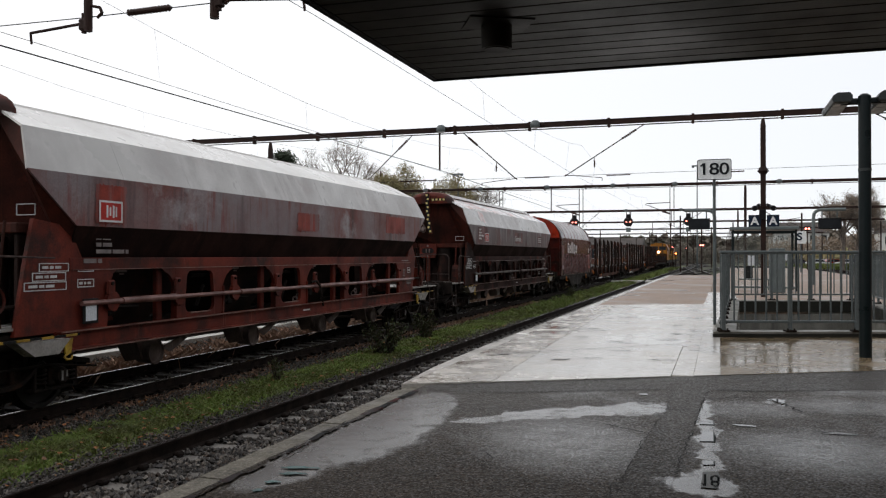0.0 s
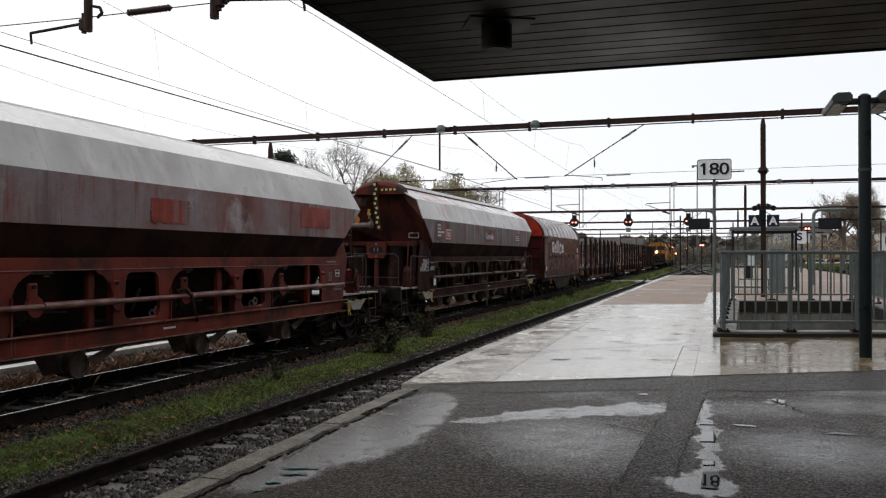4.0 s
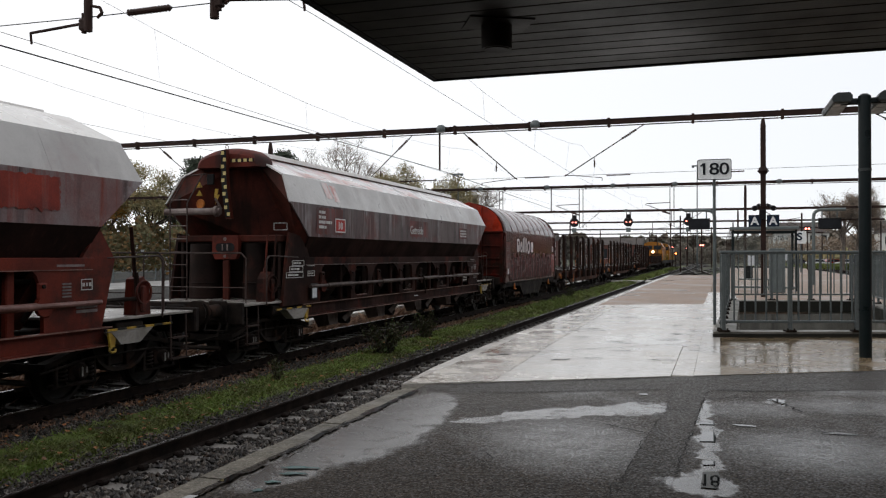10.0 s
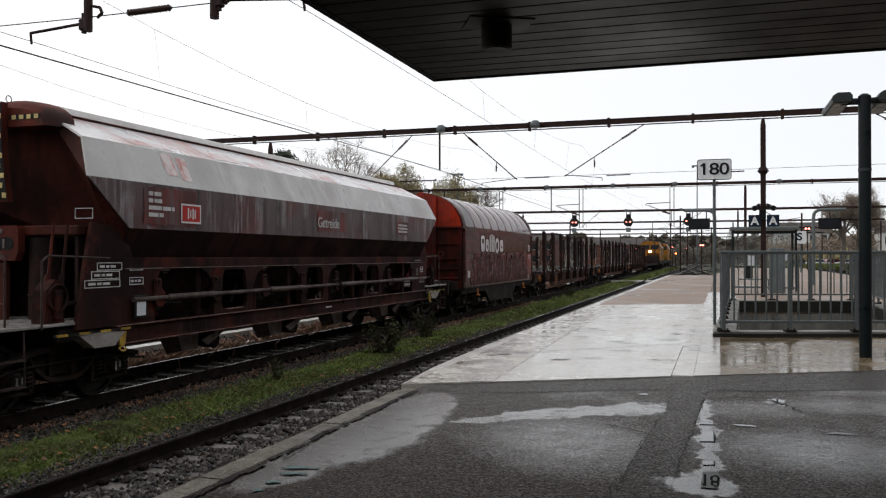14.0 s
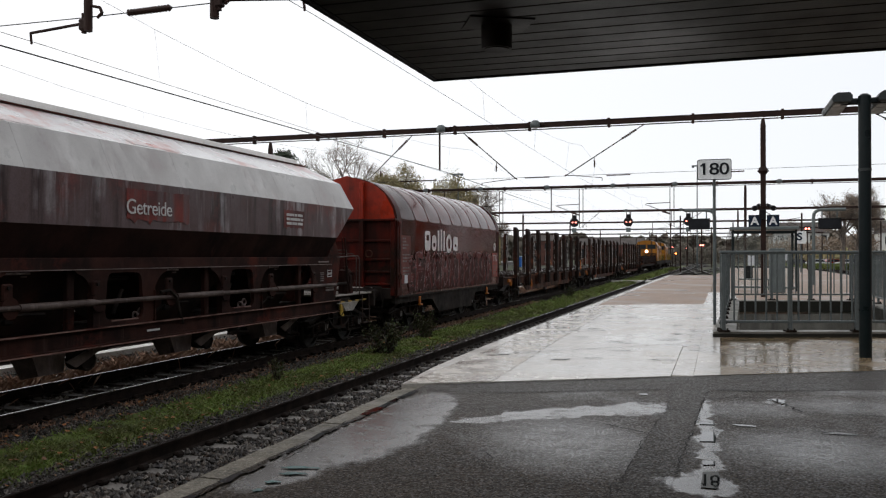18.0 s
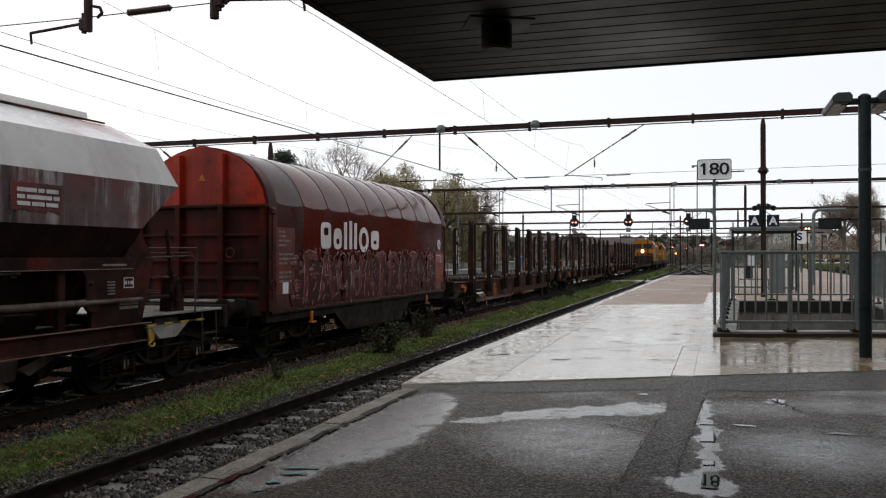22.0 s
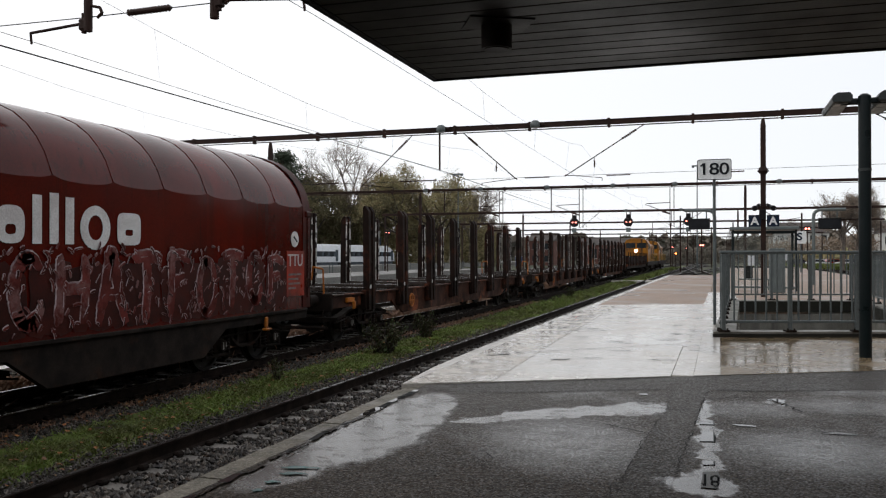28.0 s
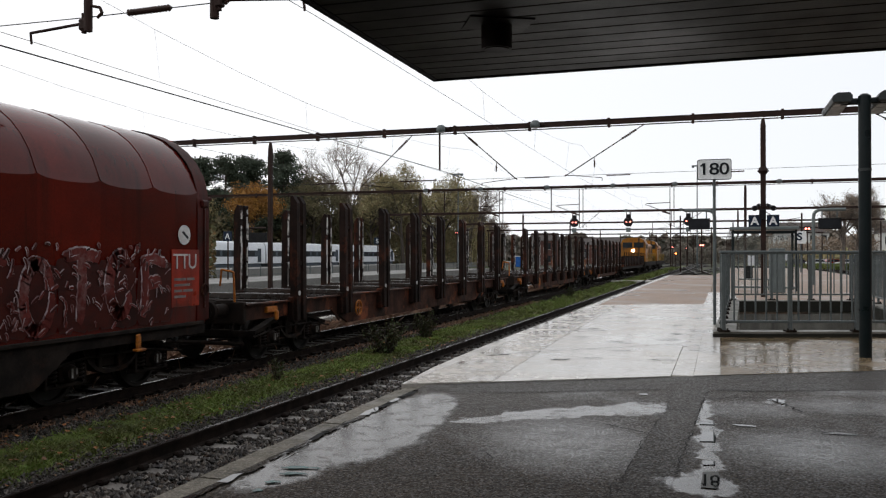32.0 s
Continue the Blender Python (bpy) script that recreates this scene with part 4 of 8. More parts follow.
ground_patch([(-3.47, seam_y(-3.47) + 0.03), (-2.55, seam_y(-2.55) + 0.03), (-2.61, 11.6), (-2.7, 14.6), (-2.9, 25.6), (-3.47, 25.4)], "spalled_strip", "worn_slab", "spalled brown-stained concrete along the platform edge", 0.0165)
# hairline joints in the concrete slab
rng_j = random.Random(12)
joints = [([(-3.25, 12.2), (-1.7, 13.64), (-0.58, 14.7)], 0.022), ([(-3.45, 19.0), (-2.3, 20.2), (-1.7, 20.6)], 0.02)]
for _ in range(26):
    # shallow spalls, most of them near the edge and towards the far end
    jx, jy = -3.3 + 2.7 * rng_j.random() ** 1.4, rng_j.uniform(11.5, 25.0)
    joints.append(([(jx, jy), (jx + rng_j.uniform(0.15, 0.4), jy + rng_j.uniform(0.0, 0.2))], rng_j.uniform(0.03, 0.07)))
for i, (pth, wd) in enumerate(joints):
    crack(pth, wd, 70 + i, 0.021)

# rain lies in the hollows of the far paving
rng_p = random.Random(31)
for _ in range(16):
    qx, qy = rng_p.uniform(-3.2, -0.7), rng_p.uniform(28.5, 60)
    ql, qd = rng_p.uniform(0.2, 0.6), rng_p.uniform(0.1, 0.45)
    ragged([(qx - ql, qy - qd * 0.6), (qx + ql, qy - qd * 0.2), (qx + ql * 0.9, qy + qd), (qx - ql * 0.7, qy + qd * 0.7)], rng_p.uniform(0, 90), 0.06, 0.009, rng_p.choice(("film", "puddle")), "thin film of rainwater on the paving")
# boards laid across the tracks beyond the platform's end
crossing = thing("track_crossing", pose(0, 0, 0), "pale worn boards of a foot crossing over the rails", "crossing", "", "structure")
for cx, cw in ((-7.2, 2.5), (-5.05, 1.36), (-3.7, 0.9)):
    for k in range(3):
        part("crossing_board", Build().box((cx, 70.3 + k * 0.62, -0.62), (cw, 0.6, 0.14), 0.01), "slab", crossing)

# ---- canopy over the platform ----
CZ, CX, CY = 3.0, -2.3, 6.75
roofing = Build().box(((CX + 10) / 2, (CY - 12) / 2, CZ + 0.3), (10 - CX, CY + 12, 0.42), 0.02)
solid("canopy_roof", roofing, "black", "flat dark canopy roof over the platform", "canopy", kind="structure")
boards = Build()
y = CY - 0.03
while y > -11.9:
    boards.box(((CX + 10) / 2, y - 0.1, CZ + 0.045), (10 - CX - 0.06, 0.188, 0.09), 0.006)
    y -= 0.2
solid("canopy_ceiling", boards, "soffit", "dark stained board ceiling of the canopy", "ceiling", kind="structure")
fascia = Build().box((CX + 0.0, (CY - 12) / 2, CZ + 0.24), (0.05, CY + 12, 0.5), 0.01).box(((CX + 10) / 2, CY, CZ + 0.24), (10 - CX + 0.05, 0.05, 0.5), 0.01)
solid("canopy_fascia", fascia, "black", "dark metal edge of the canopy", "trim", kind="structure")
back = Build().box((3.9, -12.1, 1.5), (12.6, 0.2, 3.0)).box((10.1, -2.6, 1.5), (0.2, 18.7, 3.0))
solid("wall_station", back, "wall", "plain station wall that closes the platform", "wall", kind="structure")
spot = thing("ceiling_lamp", pose(-1.37, 5.27, CZ), "round dark lamp fixed under the canopy", "lamp")
part("mount_plate", Build().box((0.02, -0.05, -0.005), (0.42, 0.3, 0.008), 0.002, Matrix.Rotation(radians(28), 3, "Z")), "soffit", spot)
part("lamp_can", Build().cyl((0, 0, -0.008), (0, 0, -0.155), 0.1, n=24), "soffit", spot)
part("lens", Build().cyl((0, 0, -0.1555), (0, 0, -0.161), 0.082, n=24), "soffit", spot, "unlit lamp lens")


# ---- overhead line gantries ----
def gantry(y, x0, x1, posts, drops, z=6.62, detail=True, label="long rust-brown steel portal over the tracks"):
    g = thing("gantry", pose(0, y, 0), label, "gantry", "overhead line gantries")
    bm = Build()
    bm.box(((x0 + x1) / 2, 0, z + (0.035 if detail else 0)), (x1 - x0, 0.14, 0.2 if detail else 0.26), 0.012)
    beam = part("beam", bm, "steel_brown", g)
    if detail:
        part("conduit", Build().cyl((x0, -0.03, z - 0.135), (x1, -0.03, z - 0.135), 0.022, n=8), "steel_brown", beam)
        part("flange", Build().box(((x0 + x1) / 2, -0.08, z + 0.125), (x1 - x0, 0.02, 0.02)), "steel_brown", beam)
        x = x0 + 1
        while x < x1:
            part("clamp", Build().box((x, 0, z), (0.1, 0.2, 0.36), 0.01), "steel_brown", beam)
            x += 3.1
    for px in posts:
        p = part("post", Build().box((px, 0, (z - 0.15 - 0.86) / 2 - 0.2), (0.18, 0.18, z + 0.86 + 0.1 - 0.4), 0.02).cyl((px, 0, z - 0.42), (px, 0, z - 0.12), 0.1, 0.05), "steel_brown", g)
    for dx, dz in drops:
        part("drop_tube", Build().cyl((dx, 0, z), (dx, 0, dz), 0.04, n=10), "steel_brown", g)
    return g


g0 = gantry(9.6, -18.7, 6.6, (6.5, -18.6), ((-8.43, 4.67), (-6.37, 4.67)))
g1 = gantry(32.5, -36, 12, (1.54, -18.7, 11.6, -35.6), ((-10.86, 5.0),))
g2 = gantry(62.5, -60, 14, (1.78, -22.5, -55, 13.6), ((-20.5, 4.8), (-12, 4.8)))
for gy, gx in ((97, -40), (130, -40), (165, -45), (200, -45), (240, -50)):
    gantry(gy, gx, 22, (2.0, -22, gx + 0.4, 21.5), ((-9.5, 4.8), (-5.05, 4.8), (11.2, 4.8)), detail=False, label="far rust-brown steel portal over the tracks")


# ---- the train ----
S_ROWS = [0.0, -1.08, -2.2, -3.37, -4.57, -5.82, -7.1, -8.4, -9.73, -11.07, -12.43, -13.8, -15.19, -16.58, -18.0, -19.44, -20.91,
          -22.43, -24.0, -25.61, -27.26, -28.94, -30.62, -32.29, -33.93, -35.5, -36.99, -38.38, -39.65, -40.78, -41.76, -42.6, -43.28]
WHEEL_R = 0.46
wagons, wheelsets = [], []


def tread_build(r):
    b = Build()
    b.cyl((-0.93, 0, 0), (0.93, 0, 0), 0.08, n=12)
    for s in (-1, 1):
        prof = [(0.68, r + 0.03), (0.71, r + 0.03), (0.722, r), (0.82, r - 0.006), (0.82, r - 0.06), (0.77, r - 0.075), (0.75, 0.2), (0.8, 0.16), (0.8, 0.05), (0.68, 0.05), (0.7, 0.2), (0.69, r - 0.07)]
        rings = []
        for i in range(29):
            a = 2 * math.pi * i / 28
            rings.append([(s * u, w * math.cos(a), w * math.sin(a)) for u, w in prof])
        b.loft(rings, True, False)
    for i in range(3):
        a = i * 2.094
        b.box((0.79, 0.28 * math.cos(a), 0.28 * math.sin(a)), (0.02, 0.05, 0.05))
    return b


WHEEL_MESH = tread_build(WHEEL_R).mesh("wheelset", MAT["wheel"], 35)
frame_b = Build()


def chord(b, pts, x, wx, h):
    """A bowed bar of the bogie's side frame through (y, z) points."""
    b.loft([[(x - wx / 2, y, z - h / 2), (x + wx / 2, y, z - h / 2), (x + wx / 2, y, z + h / 2), (x - wx / 2, y, z + h / 2)] for y, z in pts])


for s in (-1, 1):
    chord(frame_b, [(-1.5, 0.58), (-1.25, 0.63), (-0.85, 0.74), (-0.4, 0.8), (0.4, 0.8), (0.85, 0.74), (1.25, 0.63), (1.5, 0.58)], s * 1.02, 0.16, 0.07)
    chord(frame_b, [(-0.62, 0.72), (-0.5, 0.56), (-0.34, 0.44), (-0.16, 0.39), (0.16, 0.39), (0.34, 0.44), (0.5, 0.56), (0.62, 0.72)], s * 1.02, 0.18, 0.06)
    for q in (-0.2, 0.2):
        frame_b.box((s * 1.0, q, 0.6), (0.1, 0.07, 0.38), 0.01)
    frame_b.box((s * 0.96, 0, 0.58), (0.05, 0.9, 0.3), 0.02)
    frame_b.box((s * 1.0, 0, 0.87), (0.34, 0.5, 0.1), 0.02)
    for q in (-0.9, 0.9):
        frame_b.box((s * 1.0, q, 0.285), (0.18, 0.78, 0.05), 0.015)
        for e in (-0.36, 0.36):
            frame_b.box((s * 1.06, q + e, 0.43), (0.05, 0.05, 0.34), 0.01)
    frame_b.tube([(s * 1.12, -1.6, 0.5), (s * 1.12, -0.7, 0.62), (s * 1.12, 0.7, 0.62), (s * 1.12, 1.6, 0.5)], 0.018, 6)
    frame_b.tube([(s * 0.62, -1.5, 0.26), (s * 0.62, 1.5, 0.26)], 0.03, 6)
frame_b.box((0, 0, 0.68), (2.0, 0.42, 0.2), 0.03).box((0, -1.45, 0.56), (2.1, 0.08, 0.1)).box((0, 1.45, 0.56), (2.1, 0.08, 0.1))
for q in (-1.5, -0.3, 0.3, 1.5):
    frame_b.cyl((-0.85, q, 0.36), (0.85, q, 0.36), 0.04, n=8)
FRAME_MESH = frame_b.mesh("bogie", MAT["under"])
AXLE_MESH = Build().box((0, 0, 0), (0.2, 0.3, 0.28), 0.04).cyl((0.1, 0, 0), (0.17, 0, 0), 0.12, 0.1, 16).box((0.175, 0, 0), (0.012, 0.03, 0.17)).mesh("axle_box", MAT["under"])
MARK_MESH = Build().box((0.183, -0.035, 0), (0.006, 0.03, 0.13)).box((0.183, 0.045, 0.02), (0.006, 0.02, 0.08)).mesh("axle_mark", MAT["axle_mark"], 0)
spring_b = Build()
coil = []
for i in range(51):
    a = i * 2 * math.pi / 10
    coil.append([(0.07 * math.cos(a) + 0.018 * math.cos(c) * math.cos(a), 0.07 * math.sin(a) + 0.018 * math.cos(c) * math.sin(a), -0.14 + i * 0.0056 + 0.018 * math.sin(c)) for c in (0, 1.57, 3.14, 4.71)])
spring_b.loft(coil)
SPRING_MESH = spring_b.mesh("coil_spring", MAT["under"])
BRAKE_MESH = Build().box((0, 0, 0), (0.07, 0.06, 0.3), 0.02).mesh("brake_shoe", MAT["wheel"])


def bogie(w, y):
    f = new("bogie", FRAME_MESH)
    f.parent, f.location = w, (0, y, 0)
    for dy in (-0.9, 0.9):
        ws = new("wheelset", WHEEL_MESH)
        ws.parent, ws.location = f, (0, dy, WHEEL_R)
        wheelsets.append((ws, dy))
        for s in (-1, 1):
            for nm, me, x, yy, z in (("axle_box", AXLE_MESH, s * 1.03, dy, WHEEL_R), ("coil_spring", SPRING_MESH, s * 1.05, dy - 0.25, WHEEL_R), ("coil_spring", SPRING_MESH, s * 1.05, dy + 0.25, WHEEL_R)):
                o = new(nm, me)
                o.parent = f
                o.matrix_basis = pose(x, yy, z, 0, 0, 0 if s > 0 else 180)
                if nm == "axle_box" and s > 0:
                    new("axle_mark", MARK_MESH).parent = o
        for e in (-0.54, 0.54):
            o = new("brake_shoe", BRAKE_MESH)
            o.parent, o.location = f, (0.75, dy + e, WHEEL_R + 0.02)
    return f


def buffers(w, half, z=1.05):
    """Buffers, coupling hook and hoses at both ends; half: from the centre to the headstock."""
    for s in (-1, 1):
        for x in (-0.875, 0.875):
            b = Build().cyl((x, s * half, z), (x, s * (half + 0.38), z), 0.13, 0.115, 16).cyl((x, s * (half + 0.36), z), (x, s * (half + 0.56), z), 0.085, n=14)
            b.cyl((x, s * (half + 0.56), z), (x, s * (half + 0.6), z), 0.22, 0.2, 20).box((x, s * (half + 0.02), z), (0.38, 0.05, 0.38), 0.03)
            part("buffer", b, "under", w, "grimy steel buffer")
        hook = Build().box((0, s * (half + 0.2), z - 0.02), (0.06, 0.4, 0.16), 0.03).torus((0, s * (half + 0.45), z - 0.18), 0.11, 0.025, "x", 12, 6).cyl((-0.1, s * (half + 0.5), z - 0.2), (0.1, s * (half + 0.5), z - 0.2), 0.03)
        part("coupling", hook, "under", w)
        for x in (-0.4, 0.4):
            part("brake_hose", Build().tube([(x, s * half, z - 0.15), (x, s * (half + 0.25), z - 0.2), (x, s * (half + 0.4), z - 0.45), (x, s * (half + 0.5), z - 0.5), (x, s * (half + 0.62), z - 0.4)], 0.025), "rubber", w)
        part("shunter_handle", Build().tube([(1.1, s * half, z - 0.1), (1.1, s * (half + 0.1), z - 0.35), (0.65, s * (half + 0.1), z - 0.35), (0.65, s * half, z - 0.15)], 0.014, 6), "under", w)


def bars(w, x, y, z, rows, mat="white_mark", h=0.05, gap=0.035, lab="small unreadable markings"):
    """Unreadable writing as plain bars on the side; rows: widths of each line's bars."""
    b = Build()
    for i, row in enumerate(rows):
        yy = y
        for wd in row:
            if wd > 0:
                b.box((x, yy + wd / 2, z - i * (h + gap)), (0.006, wd, h))
            yy += abs(wd) + 0.03
    return part("markings", b, mat, w, lab, 0)


def box_frame(b, x, y, z, w, h, t=0.02):
    for dy, dz, sy, sz in ((0, h / 2, w + t, t), (0, -h / 2, w + t, t), (w / 2, 0, t, h - t), (-w / 2, 0, t, h - t)):
        b.box((x, y + dy, z + dz), (0.006, sy, sz))
    return b


def hopper(y0, second):
    """A long covered grain hopper wagon."""
    lab = ("dark red covered hopper wagon with streaked grey sides, wet roof" if second else "red covered hopper wagon with dusty pale roof and faded red side")
    w = thing("hopper_wagon", pose(FAR, y0, RAIL), lab, "freight wagon", "wagons of the freight train")
    wagons.append((w, y0))
    side = "hop_side_b" if second else "hop_side"
    red = "frame_b" if second else "hop_red"
    # tank shell in facets: (x, z, half length)
    st = [(1.22, 2.02, 6.35), (1.45, 2.45, 6.45), (1.46, 3.13, 7.3), (1.2, 3.7, 7.12), (0.45, 4.08, 6.95), (0.0, 4.12, 6.9)]
    def strip(i, j, name, mat, label="", mirror=True):
        (xa, za, la), (xb, zb, lb) = st[i], st[j]
        for s in ((1, -1) if mirror else (1,)):
            n = 9 if i in (1, 2, 3) else 1
            for k in range(n):
                b = Build()
                mid = min(la, lb)
                seam = lambda q, l: -l if q == 0 else l if q == n else -mid + 2 * mid * q / n
                ya0, ya1, yb0, yb1 = seam(k, la), seam(k + 1, la), seam(k, lb), seam(k + 1, lb)
                g = 0.002 if n > 1 else 0
                nx, nz = (zb - za), -(xb - xa)
                l = math.hypot(nx, nz)
                nx, nz = nx / l * 0.03, nz / l * 0.03
                q = [(s * xa, ya0 + g, za), (s * xa, ya1 - g, za), (s * xb, yb1 - g, zb), (s * xb, yb0 + g, zb)]
                b.add(q + [(x - s * nx, yy, z - nz) for x, yy, z in q], [(0, 1, 2, 3), (7, 6, 5, 4), (0, 4, 5, 1), (1, 5, 6, 2), (2, 6, 7, 3), (3, 7, 4, 0)])
                part(name, b, mat, w, label if k == 0 else "", 0)
    strip(0, 1, "lower_slope", "hop_black", "grimy sloping lower shell with underside shade in its near-black colour")
    strip(1, 2, "side_sheet", side, "dust-streaked side sheets")
    # each facet further up takes a paler base colour than the one below
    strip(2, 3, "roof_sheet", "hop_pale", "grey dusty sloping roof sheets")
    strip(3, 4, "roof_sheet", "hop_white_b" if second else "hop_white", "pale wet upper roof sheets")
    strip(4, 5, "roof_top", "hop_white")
    # hull behind the seams and the end walls
    hull = Build()
    ring = lambda k, f: [(s * x * 0.975, k * (l - 0.03), z - 0.02) for s, seq in ((1, st), (-1, st[::-1][1:])) for x, z, l in seq]
    hull.loft([ring(-1, 0), ring(1, 0)])
    part("shell", hull, "hop_dark", w, "dark red-brown inner shell and end walls", 0)
    # funnel ends and bottom
    for s in (-1, 1):
        fb = Build()
        fb.loft([[(-1.22, s * 6.4, 2.3), (1.22, s * 6.4, 2.3), (1.22, s * 5.9, 2.3), (-1.22, s * 5.9, 2.3)], [(-1.0, s * 5.5, 1.1), (1.0, s * 5.5, 1.1), (1.0, s * 5.2, 1.1), (-1.0, s * 5.2, 1.1)]])
        part("end_slope", fb, "hop_dark", w, "", 0)
    for k in range(4):
        yc = -4.6 + k * 3.07
        part("outlet_funnel", Build().loft([[(-1.1, yc - 1.45, 2.1), (1.1, yc - 1.45, 2.1), (1.1, yc + 1.45, 2.1), (-1.1, yc + 1.45, 2.1)], [(-0.7, yc - 0.5, 1.0), (0.7, yc - 0.5, 1.0), (0.7, yc + 0.5, 1.0), (-0.7, yc + 0.5, 1.0)]]), "funnel", w, "", 0)
    # loading hatch along the ridge
    dz = 0.03 if second else -0.07
    part("hatch", Build().prism([(-0.42, 4.08 + dz), (0.42, 4.08 + dz), (0.4, 4.19 + dz), (0.2, 4.24 + dz), (-0.2, 4.24 + dz), (-0.4, 4.19 + dz)], -6.5, 6.5), "hop_white", w, "long wet roof hatch")
    if second:
        part("gutter_rail", Build().cyl((0.47, -6.8, 4.1), (0.47, 6.8, 4.1), 0.016, n=8), "hop_dark", w)
    # side framing: top rail, posts, arched webs
    for s in (1, -1):
        x = s * 1.3
        part("upper_rail", Build().box((x, 0, 1.94), (0.08, 12.9, 0.17), 0.01), red, w)
        part("sill_beam", Build().prism([(s * u, z) for u, z in ((1.3, 0.8), (1.43, 0.8), (1.43, 0.825), (1.36, 0.835), (1.36, 1.03), (1.43, 1.04), (1.43, 1.06), (1.3, 1.06))], -6.7, 6.7), red, w, "long sill beam whose worn edge carries a painted glint")
        # pale strips put the flanges' wet glint into colour
        for z in (1.056, 0.802):
            part("worn_edge", Build().box((s * 1.432, 0, z), (0.006, 13.38, 0.016)), "worn_edge", w, "pale strip painted as wet glint on the worn flange edge", 0)
        part("worn_edge", Build().box((s * 1.342, 0, 1.862), (0.006, 12.8, 0.012)), "worn_edge" if not second else "pipe", w, "", 0)
        for corner in ([(-5.72, 1.05), (-7.36, 1.05), (-7.2, 1.9), (-7.06, 2.52), (-6.45, 2.44), (-6.2, 2.0), (-5.5, 1.9), (-5.6, 1.8), (-5.7, 1.6)],
                       [(5.55, 1.05), (6.6, 1.05), (6.86, 2.0), (6.55, 2.44), (6.2, 2.0), (5.3, 1.9), (5.42, 1.8), (5.52, 1.6)]):
            part("corner_panel", Build().prism(corner, x - 0.03, x + 0.03, "x"), red, w, "", 0)
        for yc in (-3.5, -0.39, 2.74):
            web = Build()
            # ring web with a rounded window
            inn = []
            for cx2, cz2, a0 in ((0.25, 1.69, 0), (-0.25, 1.69, 90), (-0.29, 1.25, 180), (0.29, 1.25, 270)):
                for a in range(0, 91, 30):
                    inn.append((cx2 + 0.12 * math.cos(radians(a0 + a)), cz2 + 0.12 * math.sin(radians(a0 + a))))
            out = []
            for u, z in inn:
                t = max(abs(u) / 0.66, abs(z - 1.465) / 0.415)
                out.append((u / t, 1.465 + (z - 1.465) / t))
            n = len(inn)
            vs = [(x + d, yc + u, z) for d in (-0.03, 0.03) for u, z in out] + [(x + d, yc + u, z) for d in (-0.03, 0.03) for u, z in inn]
            fs = []
            for i in range(n):
                j = (i + 1) % n
                fs += [(i, j, 2 * n + j, 2 * n + i), (n + j, n + i, 3 * n + i, 3 * n + j), (2 * n + i, 2 * n + j, 3 * n + j, 3 * n + i), (i, n + i, n + j, j)]
            web.add(vs, fs)
            part("window_web", web, red, w, "", 0)
            part("window_lip", Build().box((x + s * 0.02, yc, 1.125), (0.05, 0.58, 0.02), 0.006), "worn_edge", w)
            for e in (-1, 1):
                arc = [(yc + e * 0.65, 1.88), (yc + e * 1.02, 1.88)] + [(yc + e * (1.02 - 0.37 * math.sin(radians(q))), 1.88 - 0.06 - 0.42 * (1 - math.cos(radians(q)))) for q in range(10, 91, 16)] + [(yc + e * 0.65, 1.3)]
                part("gusset", Build().prism(arc, x - 0.028, x + 0.028, "x"), red, w, "", 0)
                part("web_flange", Build().box((x, yc + e * 0.66, 1.28), (0.11, 0.025, 0.5)), red, w, "", 0)
        for yc in (-4.45, -1.36, 1.78, 5.1):
            part("strut", Build().box((x - s * 0.1, yc, 1.46), (0.09, 0.13, 0.84), 0.015), red, w)
            part("hand_slot", Build().box((s * 1.0, yc - 0.7, 1.82), (0.02, 0.5, 0.035), 0.01).box((s * 0.98, yc - 0.55, 1.78), (0.02, 0.12, 0.03), 0.01), "pipe", w, "", 0)
            part("lock_rod", Build().tube([(s * 1.08, yc - 1.3, 1.1), (s * 1.08, yc - 0.9, 1.3), (s * 1.08, yc - 0.3, 1.28)], 0.025, 6).box((s * 1.08, yc - 0.9, 1.28), (0.06, 0.16, 0.2), 0.02), "under", w)
        for yc in (-5.67, -4.14, -2.52, -1.0, 0.6, 2.13, 3.72, 5.5):
            cam_b = Build().cyl((x + s * 0.04, yc, 1.41), (x + s * 0.1, yc, 1.41), 0.135, n=18).box((x + s * 0.07, yc - 0.03, 1.6), (0.05, 0.17, 0.22), 0.03).box((x + s * 0.07, yc + 0.05, 1.36), (0.05, 0.1, 0.2), 0.03)
            part("shaft_bracket", cam_b, red, w)
            part("bracket_bolt", Build().cyl((x + s * 0.1, yc - 0.04, 1.66), (x + s * 0.125, yc - 0.04, 1.66), 0.025, n=8), "under", w)
        part("operating_shaft", Build().cyl((x + s * 0.1, -6.3, 1.41), (x + s * 0.1, 6.5, 1.41), 0.036, n=10).cyl((x + s * 0.1, -5.5, 1.41), (x + s * 0.1, -4.25, 1.41), 0.05, n=12).cyl((x + s * 0.1, -2.4, 1.41), (x + s * 0.1, -1.1, 1.41), 0.05, n=12).cyl((x + s * 0.1, 0.72, 1.41), (x + s * 0.1, 2.0, 1.41), 0.05, n=12).cyl((x + s * 0.1, 3.85, 1.41), (x + s * 0.1, 5.35, 1.41), 0.05, n=12), "chute" if second else "shaft_red", w, "worn operating shaft in thick and thin lengths")
